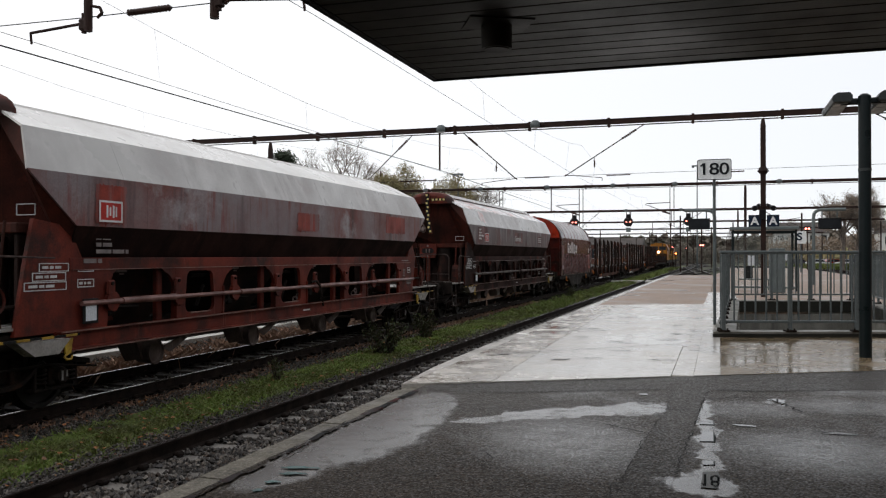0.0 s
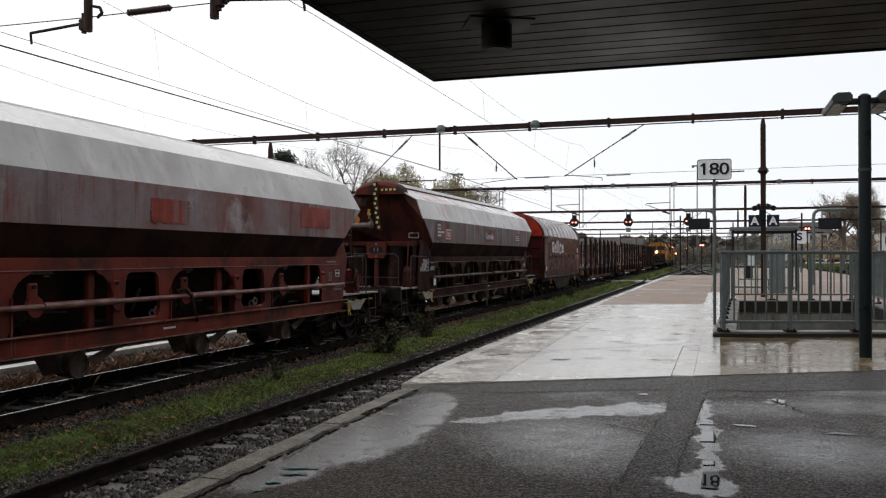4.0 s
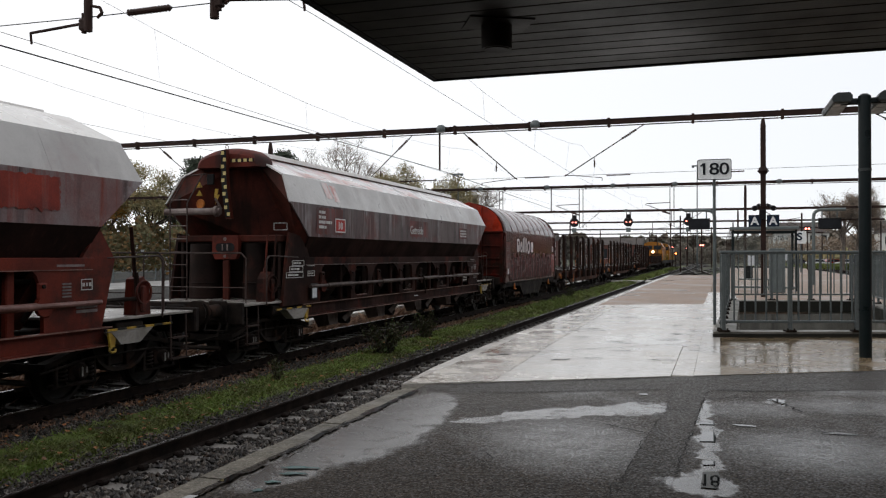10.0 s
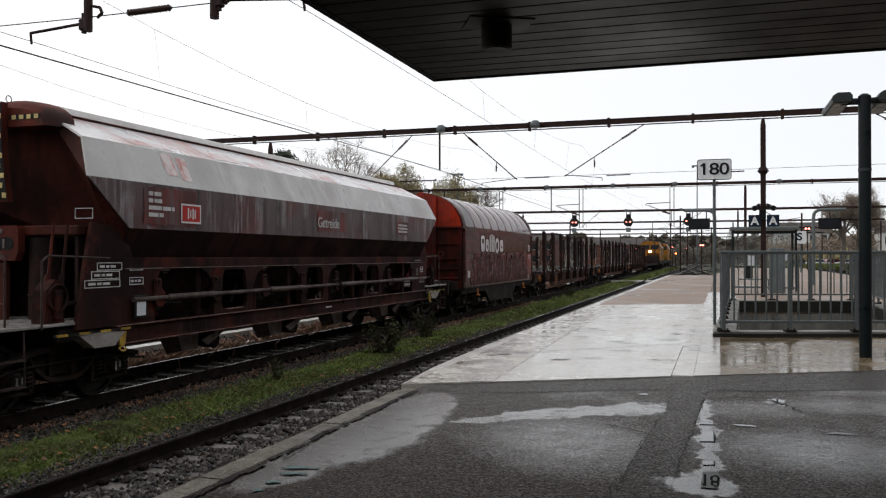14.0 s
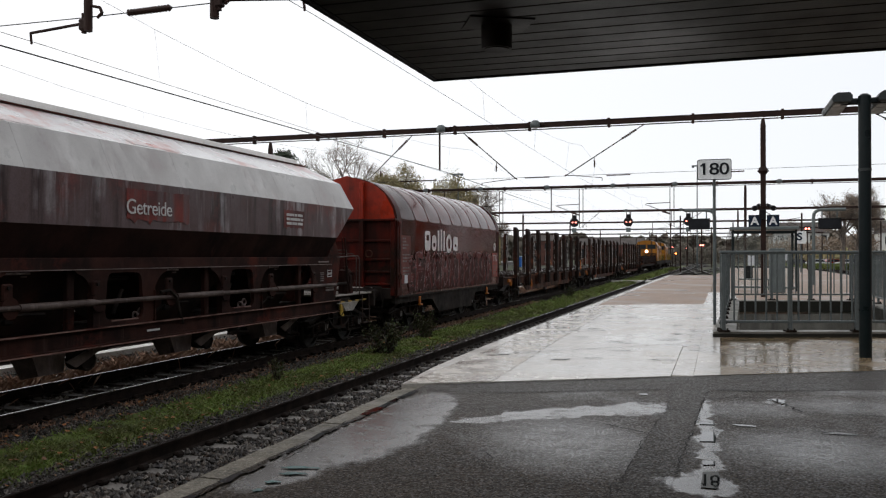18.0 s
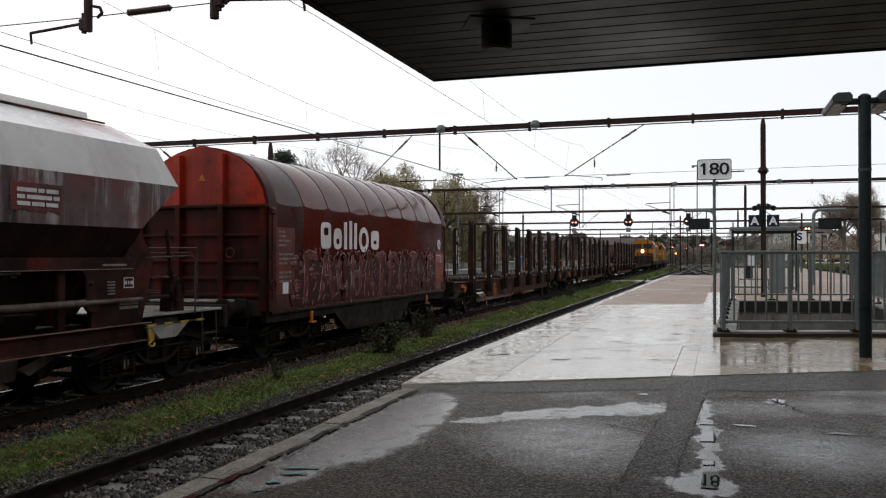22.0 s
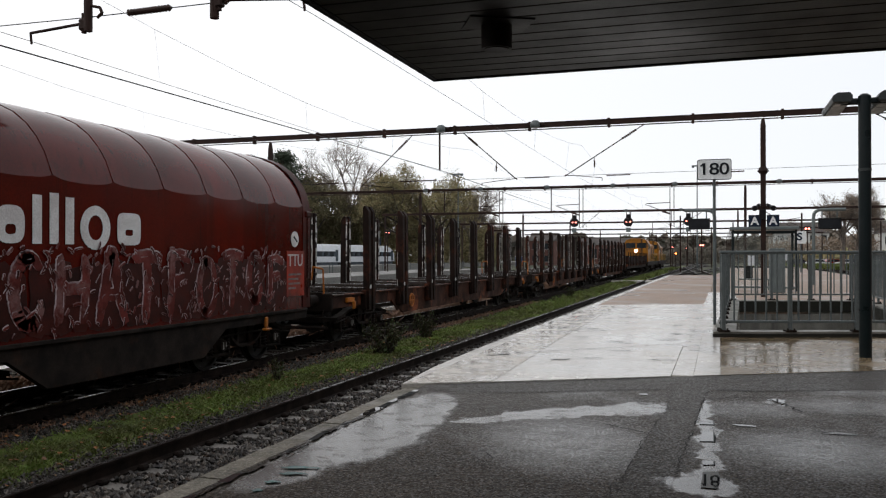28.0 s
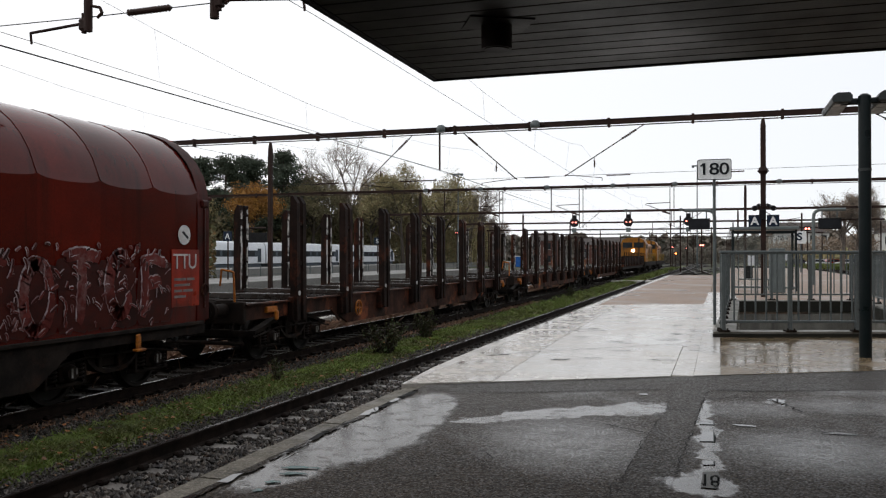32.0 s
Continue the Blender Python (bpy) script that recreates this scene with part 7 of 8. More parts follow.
def diagonal(xa, za, xb, zb, y=32.5):
    t = thing("diagonal_stay", pose(0, y, 0), "thin diagonal stay rod with insulator below the gantry", "stay rod", "diagonal stays")
    a, b2 = Vector((xa, 0, za)), Vector((xb, 0, zb))
    part("rod", Build().tube([a, b2], 0.02, 8), "steel_brown", t)
    ib = Build()
    for i in range(8):
        p, q = a.lerp(b2, 0.1 + i * 0.022), a.lerp(b2, 0.115 + i * 0.022)
        ib.cyl(p, q, 0.055, 0.04, 10)
    part("insulator", ib, "porcelain", t)
    m = a.lerp(b2, 0.62)
    part("hanger", Build().cyl(m, (m.x, 0, m.z - 0.35), 0.012, n=6).cyl((m.x, 0, m.z - 0.15), (m.x, 0, m.z - 0.4), 0.03, n=8), "porcelain", t)
    d = 0.9 if xb > xa else -0.9
    part("steady_arm", Build().tube([(xb, 0, zb + 0.05), (xb - d * 1.6, 0, zb - 0.1), (xb - d * 1.6, 0, zb - 0.22)], 0.014, 6), "steel_brown", t)


for q in ((-12.05, 6.49, -14.34, 4.44), (-9.85, 6.49, -7.62, 4.53), (-2.68, 6.49, -5.7, 4.61), (-24.5, 6.49, -22.0, 4.5), (5.2, 6.49, 8.4, 4.6)):
    diagonal(*q)
for q in ((-13.0, 6.49, -15.5, 4.5), (-1.6, 6.49, -4.4, 4.6), (4.5, 6.49, 7.4, 4.6)):
    diagonal(*q, y=97)


def flood_lamp(x, y, z=6.72):
    t = thing("gantry_lamp", pose(x, y, z), "grey rounded lamp housing fixed on the gantry beam", "lamp", "lamps on the gantries")
    ring = lambda s, zz: [(0.2 * s * math.cos(a), -0.16 + 0.16 * s * math.sin(a), zz * 0.75 - 0.05) for a in np.linspace(0, 2 * math.pi, 14, endpoint=False)]
    part("housing", Build().loft([ring(0.55, 0.2), ring(0.9, 0.12), ring(1.0, -0.08), ring(0.85, -0.16)]), "galv", t, "", 40)
    part("lens", Build().loft([ring(0.8, -0.165), ring(0.7, -0.2)]), "diffuser", t)
    part("clamp", Build().box((0.3, -0.05, -0.05), (0.16, 0.26, 0.12), 0.02), "steel_brown", t)


for fx, fy in ((-10.75, 32.5), (-6.85, 32.5), (-27.5, 32.5), (-22, 62.5), (-17.5, 62.5), (-12.3, 62.5), (-7.4, 62.5), (-3.0, 62.5), (4, 62.5), (-10, 97), (-4, 97)):
    flood_lamp(fx, fy)


# ---- platform furniture ----
def signal(x, y, z):
    t = thing("signal_head", pose(x, y, z), "round black signal head with two red lights", "signal", "red signals on the gantry")
    part("disc", Build().cyl((0, 0, 0), (0, 0.12, 0), 0.53, n=28), "black", t)
    part("hood", Build().box((0, 0.14, 0.62), (0.5, 0.3, 0.5), 0.05), "black", t)
    for s in (-0.2, 0.2):
        part("red_lamp", Build().cyl((s, -0.02, 0), (s, -0.06, 0), 0.085, n=14), "red_light", t, "lit red lamp")
    part("hanger", Build().tube([(0.18, 0.05, 0.4), (0.18, 0.05, 6.5 - z)], 0.04, 6).tube([(-0.18, 0.05, 0.4), (-0.18, 0.05, 6.5 - z)], 0.04, 6), "steel_brown", t)
    part("cage", Build().box((0, 0.05, -0.9), (0.5, 0.06, 0.5), 0.02), "grey_paint", t)


for px in (-15.9, -9.75, -3.2):
    signal(px, 96.7, 5.35)
for px in (-15.9, -9.75, -3.2):
    t = thing("cantilever", pose(px, 62.5, 0), "drop frame with slanted arms below a gantry", "bracket", "cantilevers")
    part("drop_frame", Build().tube([(0.14, 0, 6.5), (0.14, 0, 3.6)], 0.03, 6).tube([(-0.14, 0, 6.5), (-0.14, 0, 3.6)], 0.03, 6), "steel_brown", t)
    part("top_arm", Build().tube([(-0.1, 0, 5.35), (-1.8, 0, 5.3)], 0.03, 6), "steel_brown", t)
    part("slant_arm", Build().tube([(-0.1, 0, 4.55), (-1.9, 0, 5.25)], 0.025, 6), "steel_brown", t)
    part("insulator", Build().cyl((-0.15, 0, 4.55), (-0.7, 0, 4.72), 0.06, n=8), "porcelain", t)


def low_signal(x, y, z, mat="red_light", h=None, r=0.12, two=False):
    t = thing("dwarf_signal", pose(x, y, -0.86), "far signal post with a lit lamp", "signal", "far signals")
    part("post", Build().cyl((0, 0, 0), (0, 0, z + 0.86), 0.06, n=8), "steel_brown", t)
    part("head", Build().box((0, 0.1, z + 0.86), (0.6, 0.16, 0.5), 0.04), "black", t)
    for s in ((-0.16, 0.16) if two else (0.0,)):
        part("lamp", Build().cyl((s, 0.01, z + 0.86), (s, -0.04, z + 0.86), r * 0.65, n=12), mat, t, "lit lamp")


low_signal(-5.9, 168, 2.9, r=0.16)
low_signal(-7.6, 150, 3.0, r=0.16)
low_signal(-14.2, 155, 2.95, r=0.14)
low_signal(-2.2, 120, 2.95, r=0.2, two=True)
low_signal(-6.6, 140, 1.85, "amber_light", r=0.2)
low_signal(9.0, 97, 4.4, r=0.17, two=True)
low_signal(-34, 84, 4.0, r=0.07, two=True)
low_signal(-38, 122, 5.0, r=0.07, two=True)


def lamp_post(x, y, h=3.86):
    t = thing("street_lamp", pose(x, y, 0), "dark green platform lamp post with two flat heads", "lamp post", "platform lamp posts")
    part("pole", Build().cyl((0, 0, 0), (0, 0, h), 0.088, n=20).cyl((0, 0, h), (0, 0, h + 0.03), 0.08, 0.05, 20), "dark_post", t)
    part("band", Build().cyl((0, 0, 2.75), (0, 0, 2.79), 0.093, n=20), "lamp_grey", t)
    for s in (-1, 1):
        part("arm", Build().box((s * 0.17, 0.1, h - 0.06), (0.3, 0.1, 0.09), 0.02), "dark_post", t)
        prof = [(-0.12, -0.05), (0.12, -0.05), (0.14, -0.02), (0.14, 0.04), (0.1, 0.085), (-0.06, 0.085), (-0.12, 0.05), (-0.14, 0.0)]
        head = part("lamp_head", Build().loft([[(s * 0.31 + u, -0.1, h + w - 0.03) for u, w in prof], [(s * 0.31 + u, 1.25, h + w - 0.03) for u, w in prof], [(s * 0.31 + u * 0.8, 1.35, h + w * 0.7 - 0.03) for u, w in prof]]), "lamp_grey", t, "flat grey lamp head", 25)
        part("diffuser", Build().box((s * 0.31, 0.6, h - 0.086), (0.18, 1.15, 0.015)), "diffuser", head)
    return t


lamp_post(2.05, 13.66)


def number_sign(x, y, text, z, w, h):
    t = thing("marker_sign", pose(x, y, 0), "white stop marker sign with black numerals on a grey pole", "sign")
    part("pole", Build().cyl((0, 0.06, 0), (0, 0.06, z + h / 2), 0.033, n=14), "galv", t)
    def outline(d, r=0.05):
        return [(cx * (w / 2 - r) + (r + d) * math.cos(radians(a0 + a)), z + cz * (h / 2 - r) + (r + d) * math.sin(radians(a0 + a))) for cx, cz, a0 in ((1, 1, 0), (-1, 1, 90), (-1, -1, 180), (1, -1, 270)) for a in (0, 30, 60, 90)]
    part("plate", Build().prism(outline(0.0), -0.015, 0.015), "white_sign", t)
    rim = Build().loft([[(u, y2, q) for u, q in outline(d2)] for d2, y2 in ((0.002, -0.016), (-0.009, -0.018), (0.006, -0.018), (0.006, 0.017))], True, False)
    part("rim", rim, "sign_black", t)
    o = part("numerals", lettering(text, 0.45, 0.003, 0.005), "sign_black", t, "black numerals")
    o.matrix_basis = pose(0, -0.022, z, 0, 0, 0) @ Matrix.Diagonal((0.98, 1, 0.8, 1))
    x1, zt = min(v.co.x for v in o.data.vertices) * 0.98, z + max(v.co.z for v in o.data.vertices) * 0.8
    part("numeral_flag", Build().prism([(x1 + 0.01, zt), (x1 + 0.01, zt - 0.05), (x1 - 0.055, zt - 0.085), (x1 - 0.055, zt - 0.05)], -0.026, -0.019), "sign_black", t, "", 0)
    part("bracket", Build().box((0, 0.035, z), (0.2, 0.03, 0.05)), "galv", t)


number_sign(-0.09, 19.1, "180", 3.375, 0.7, 0.44)


def railing(name, a, b, z0, z1, post_step, bar_step, first=0.0, label="galvanised steel railing with upright bars round the stairwell", bar=0.013):
    """A guard rail from a to b."""
    a, b = Vector((*a, 0)), Vector((*b, 0))
    d = (b - a).normalized()
    L = (b - a).length
    t = thing(name, pose(a.x, a.y, 0, 0, 0, math.degrees(math.atan2(d.y, d.x))), label, "railing", "stair railings")
    part("top_rail", Build().box((L / 2, 0, z1), (L + 0.06, 0.07, 0.05), 0.015), "galv", t)
    part("bottom_rail", Build().box((L / 2, 0, z0), (L, 0.05, 0.05), 0.01), "galv", t)
    pm = Build().box((0, 0, (z1 + 0.1) / 2 - 0.02), (0.075, 0.06, z1 - 0.14), 0.01).mesh("post", MAT["galv"])
    fm = Build().box((0, 0, 0.125), (0.2, 0.16, 0.03), 0.006).cyl((0.06, -0.05, 0.13), (0.06, -0.05, 0.17), 0.015, n=8).cyl((-0.06, -0.05, 0.13), (-0.06, -0.05, 0.17), 0.015, n=8).mesh("foot_plate", MAT["rail_rust"])
    bmx = Build().box((0, 0, (z0 + z1) / 2), (bar * 2, bar * 2, z1 - z0 - 0.05)).mesh("bar", MAT["galv"])
    x = first
    while x < L:
        for nm, me in (("post", pm), ("foot_plate", fm)):
            o = new(nm, me)
            o.parent, o.location = t, (x, 0, 0)
        x += post_step
    x = first + bar_step
    while x < L - 0.03:
        if abs((x - first + post_step / 2) % post_step - post_step / 2) > 0.06:
            o = new("bar", bmx)
            o.parent, o.location = t, (x, 0, 0)
        x += bar_step
    return t


FL, FR, BR, BL = (-0.02, 16.15), (4.45, 17.62), (4.4, 28.95), (0.31, 27.75)
railing("railing", (FL[0] + 0.06, FL[1] + 0.05), FR, 0.29, 1.57, 1.22, 0.1966, 0.04)
railing("railing", (BL[0] + 0.05, BL[1] + 0.02), BR, 0.29, 1.57, 1.22, 0.1966, 0.04)
railing("railing", (FL[0] + 0.06, FL[1] + 0.2), BL, 0.29, 1.57, 1.5, 0.1966, 0.3)
railing("railing", (FR[0] - 0.03, FR[1] + 0.15), BR, 0.29, 1.57, 1.5, 0.1966, 0.3)


kerb = thing("stair_kerb", pose(0, 0, 0), "raised wet concrete kerb round the stairwell", "kerb", "", "structure")
part("kerb_front", Build().prism([(-0.1, 16.1), (4.5, 17.6), (4.1, 17.87), (0.3, 16.62)], -0.3, 0.11, "z"), "concrete", kerb, "", 0)
part("kerb_left", Build().prism([(-0.1, 16.12), (0.3, 16.64), (0.6, 27.45), (0.22, 27.9)], -0.3, 0.108, "z"), "concrete", kerb, "", 0)
part("kerb_back", Build().prism([(0.22, 27.92), (0.6, 27.47), (4.15, 28.62), (4.5, 29.2)], -0.3, 0.11, "z"), "concrete", kerb, "", 0)
part("kerb_right", Build().prism([(4.5, 29.18), (4.15, 28.6), (4.1, 17.89), (4.5, 17.62)], -0.3, 0.108, "z"), "concrete", kerb, "", 0)
part("kerb_face", Build().prism([(-0.11, 16.085), (4.5, 17.585), (4.5, 17.6), (-0.1, 16.1)], 0.0, 0.075, "z"), "dark_concrete", kerb, "", 0)
well = thing("stairwell", pose(0, 0, 0), "open concrete stairwell leading below the platform", "stairs", "", "structure")
part("well_wall", Build().prism([(0.5, 27.4), (4.2, 28.6), (4.2, 29), (0.5, 27.8)], -3.2, -0.301, "z"), "concrete", well, "", 0)
part("well_coping", Build().prism([(0.55, 27.38), (4.16, 28.55), (4.16, 28.6), (0.58, 27.44)], -0.23, 0.09, "z"), "dark_concrete", well, "dark wet coping band", 0)
part("well_coping", Build().prism([(4.05, 17.9), (4.1, 17.9), (4.14, 28.55), (4.08, 28.5)], -0.23, 0.09, "z"), "dark_concrete", well, "dark wet coping band", 0)
part("well_wall", Build().prism([(0.1, 16.5), (0.3, 16.62), (0.58, 27.5), (0.3, 27.5)], -3.2, -0.31, "z"), "concrete", well, "", 0)
part("well_wall", Build().prism([(4.1, 17.8), (4.4, 17.8), (4.45, 28.9), (4.14, 28.6)], -3.2, -0.31, "z"), "concrete", well, "", 0)
part("well_wall", Build().prism([(0.2, 16.3), (4.3, 17.6), (4.1, 17.87), (0.3, 16.62)], -3.2, -0.31, "z"), "concrete", well, "", 0)
for k in range(16):
    part("step", Build().prism([(0.31 + 0.01 * k, 17.2 + k * 0.31), (4.09, 18.4 + k * 0.31), (4.09, 18.72 + k * 0.31), (0.31 + 0.01 * k, 17.52 + k * 0.31)], -3.2, -0.35 - k * 0.172, "z"), "concrete", well, "", 0)
part("well_floor", Build().prism([(0.3, 17), (4.3, 18), (4.3, 28.8), (0.3, 27.6)], -3.4, -3.15, "z"), "dark_concrete", well, "", 0)


def shelter(x, y, w, d, h):
    t = thing("platform_shelter", pose(x, y, 0), "grey steel and glass waiting shelter on the platform", "shelter")
    part("roof", Build().box((w / 2, d / 2, h - 0.07), (w + 0.25, d + 0.25, 0.13), 0.02), "grey_paint", t)
    part("roof_beam", Build().box((w / 2, 0.0, h - 0.24), (w, 0.06, 0.12), 0.01), "dark_post", t)
    for px in (0, w):
        for py in (0, d):
            part("column", Build().box((px, py, (h - 0.14) / 2), (0.09, 0.09, h - 0.14), 0.01), "dark_post", t)
    for k in range(2):
        a, b2 = k * w / 2 + 0.06, (k + 1) * w / 2 - 0.06
        for py in (0, d):
            pn = part("pane", Build().box(((a + b2) / 2, py, 1.28), (b2 - a, 0.012, 2.2)), "glass", t, "clear glass pane", 0)
            pn.visible_shadow = False
    for px in (0, w):
        pn = part("pane", Build().box((px, d / 2, 1.28), (0.012, d - 0.12, 2.2)), "glass", t, "clear glass pane", 0)
        pn.visible_shadow = False
    part("mullion", Build().box((w / 2, 0, 1.25), (0.07, 0.07, 2.3), 0.01), "dark_post", t)
    part("mullion", Build().box((w / 2, d, 1.25), (0.07, 0.07, 2.3), 0.01), "dark_post", t)
    part("mid_rail", Build().box((w / 2, d, 1.0), (w, 0.05, 0.07), 0.01), "dark_post", t)
    part("low_rail", Build().box((w / 2, 0, 0.16), (w, 0.05, 0.08), 0.01), "grey_paint", t)
    part("bench_seat", Build().box((w * 0.4, d * 0.7, 0.47), (w * 0.6, 0.4, 0.05), 0.01), "galv", t)
    for q in (0.2, 0.6):
        part("bench_leg", Build().box((w * q, d * 0.7, 0.22), (0.06, 0.3, 0.45), 0.01), "dark_post", t)
    part("bin", Build().box((w * 0.25, 0.4, 0.8), (0.36, 0.3, 0.55), 0.03), "black", t, "black litter bin")
    part("notice", Build().box((w * 0.3, -0.02, 1.3), (0.3, 0.01, 0.42)), "coach", t, "", 0)
    part("notice", Build().box((w * 0.82, -0.02, 1.45), (0.22, 0.01, 0.3)), "coach", t, "", 0)


shelter(0.58, 38, 2.5, 1.9, 2.74)
cab_b = Build().box((2.25, 36.6, 0.9), (0.6, 0.5, 1.8), 0.02)
solid("equipment_cabinet", cab_b, "grey_paint", "tall grey-green equipment cabinet beside the shelter", "cabinet")


def letter_sign(x, y, z, s, text="A", mat="sign_blue", ink="white_sign", face_turn=0):
    t = thing("letter_sign", pose(x, y, z, 0, 0, face_turn), "dark blue sign plate with a white letter %s" % text if mat == "sign_blue" else "white sign plate with a dark letter %s" % text, "sign", "letter signs")
    part("plate", Build().box((0, 0, 0), (s, 0.06, s * 0.98), 0.01), mat, t)
    o = part("letter", lettering(text, s * 0.95, 0.004, 0.012), ink, t)
    o.matrix_basis = pose(0, -0.036, -0.03 * s)
    part("edge_strip", Build().box((0, -0.003, s * 0.5), (s, 0.066, 0.02)), "lamp_grey", t)
    part("arm", Build().box((0, 0.05, s * 0.3), (s * 0.9, 0.04, 0.05)), "steel_brown", t)


letter_sign(1.24, 32.34, 2.76, 0.42)
letter_sign(1.86, 32.34, 2.76, 0.42)
for s in (-1, 1):
    sp = thing("loudspeaker", pose(1.54 + s * 0.2, 32.36, 3.3), "small dark horn loudspeaker on the gantry post", "loudspeaker", "loudspeakers on the post")
    part("horn", Build().cyl((0, 0, 0), (s * 0.12, -0.34, -0.1), 0.035, 0.1, 16), "black", sp)
    part("driver", Build().cyl((0, 0, 0), (-s * 0.06, 0.16, 0.05), 0.06, n=12), "black", sp)
    part("bracket", Build().box((-s * 0.1, 0.02, -0.03), (0.2, 0.04, 0.04)), "steel_brown", sp)
junc = Build().box((1.5, 32.32, 3.0), (0.22, 0.14, 0.35), 0.02)
solid("junction_box", junc, "black", "dark junction box on the gantry post", "box")
solid("post_collar", Build().cyl((1.54, 32.5, 4.46), (1.54, 32.5, 4.58), 0.1, 0.2, 14).cyl((1.54, 32.5, 4.58), (1.54, 32.5, 4.74), 0.2, 0.1, 14), "steel_brown", "rust-brown collar round the gantry post", "collar")



def monitor_arch(x, y, side, h=3.85, reach=1.5):
    t = thing("display_post", pose(x, y, 0), "bent grey steel post with a hanging dark display", "display", "platform displays")
    path = [(0, 0, 0), (0, 0, h - 0.35), (side * 0.05, 0, h - 0.15), (side * 0.18, 0, h - 0.04), (side * 0.35, 0, h), (side * reach, 0, h)]
    part("post", Build().tube(path, 0.085, 14), "grey_paint", t)
    part("display_case", Build().box((side * 0.75, 0, h - 0.72), (1.06, 0.2, 0.54), 0.02), "black", t, "switched-off black display")
    part("screen", Build().box((side * 0.75, -0.103, h - 0.72), (0.96, 0.006, 0.44)), "sign_black", t)
    for q in (0.4, 1.1):
        part("hanger", Build().cyl((side * q, 0, h), (side * q, 0, h - 0.46), 0.03, n=8), "grey_paint", t)
    part("cap", Build().box((side * 0.75, 0, h - 0.44), (1.1, 0.22, 0.025), 0.005), "lamp_grey", t)


monitor_arch(-0.2, 45.2, -1)
monitor_arch(4.6, 46.5, 1)
sgn = thing("stop_sign", pose(7.05, 82, 0), "white sign with a dark letter on a slim pole", "sign")
part("pole", Build().cyl((0, 0.06, 0), (0, 0.06, 3.6), 0.05, n=10), "galv", sgn)
part("plate", Build().box((0, 0, 3.15), (0.9, 0.04, 1.1), 0.01), "white_sign", sgn)
o = part("letter", lettering("S", 0.95, 0.01, 0.03), "sign_blue", sgn)
o.matrix_basis = pose(-0.1, -0.03, 3.2)

# ---- far left: white coaches, their platform, signs ----
block("platform_far", [(-58.8, 10), (-50, 10), (-50, 220), (-58.8, 220)], -0.86, 0.0, "dull_slab", "long pale far platform", "platform")
block("platform_far", [(-36, 8), (-29, 8), (-29, 110), (-36, 95)], -0.86, -0.2, "dull_slab", "pale wet platform beyond the tracks", "platform")
block("service_path", [(-11.4, -40), (-11.15, -40), (-11.15, 140), (-11.4, 140)], -0.86, -0.66, "slab", "pale wet concrete service path beside the track", "path")
block("service_path", [(-13.4, -40), (-13.0, -40), (-13.0, 140), (-13.4, 140)], -0.86, -0.66, "slab", "pale wet concrete service path beside the track", "path")


def coach(y, nose=False):
    t = thing("passenger_coach", pose(-61.5, y, RAIL), "white passenger coach with dark window band", "train coach", "coaches of the white train")
    prof = [(-1.45, 1.0), (1.45, 1.0), (1.47, 2.0), (1.42, 3.3), (1.2, 3.75), (0.7, 3.95), (-0.7, 3.95), (-1.2, 3.75), (-1.42, 3.3), (-1.47, 2.0)]
    rings = [[(u, -12.1, z) for u, z in prof], [(u, 12.1 if not nose else 9.5, z) for u, z in prof]]
    if nose:
        rings += [[(u * 0.95, 11.3, 1.0 + (z - 1.0) * 0.85) for u, z in prof], [(u * 0.8, 12.6, 1.0 + (z - 1.0) * 0.5) for u, z in prof]]
    part("body", Build().loft(rings), "coach", t, "", 25)
    part("skirt", Build().box((0, 0, 0.62), (2.7, 22.5, 0.7), 0.05), "coach_dark", t)
    part("window_band", Build().box((1.46, -0.5, 2.35), (0.05, 22.0, 0.85), 0.01), "coach_dark", t, "dark window band")
    for k in range(10):
        part("window", Build().box((1.49, -10.3 + k * 2.1, 2.35), (0.03, 1.5, 0.7), 0.01), "window", t)
    for k in (-11.3, 10.6):
        part("door", Build().box((1.47, k, 2.1), (0.05, 0.9, 1.9), 0.01), "coach_dark", t)


for k in range(3):
    coach(140 - 24.6 * k, k == 0)
for lx, ly, txt in ((-33.5, 52.2, "A"), (-31, 74, "S")):
    t = thing("platform_sign", pose(lx, ly, -0.2), "dark sign plate with a white letter on a pole", "sign", "far platform signs")
    part("pole", Build().cyl((0, 0.05, 0), (0, 0.05, 3.6), 0.05, n=8), "steel_brown", t)
    part("plate", Build().box((0, 0, 3.1), (0.7, 0.05, 0.7), 0.01), "sign_blue", t)
    o = part("letter", lettering(txt, 0.6, 0.01), "white_sign", t)
    o.matrix_basis = pose(0, -0.04, 3.08)
t = thing("far_display", pose(-32.4, 52.9, -0.2), "dark hanging display on a far platform", "display")
part("post", Build().tube([(0, 0, 0), (0, 0, 3.7), (1.6, 0, 3.7)], 0.07, 8), "steel_brown", t)
part("case", Build().box((0.9, 0, 3.0), (1.5, 0.25, 0.7), 0.03), "black", t)
for k in range(12):
    y = 26 + k * 9.0
    t = thing("fence_panel", pose(-36.6, y, -0.6), "low pale steel fence panel on the far platform", "fence", "far fence")
    part("top_bar", Build().box((0, 0, 1.0), (0.06, 8.6, 0.06)), "galv", t)
    part("mid_bar", Build().box((0, 0, 0.55), (0.05, 8.6, 0.05)), "galv", t)
    for q in (-4.2, 0, 4.2):
        part("fence_post", Build().box((0, q, 0.5), (0.08, 0.08, 1.5)), "galv", t)


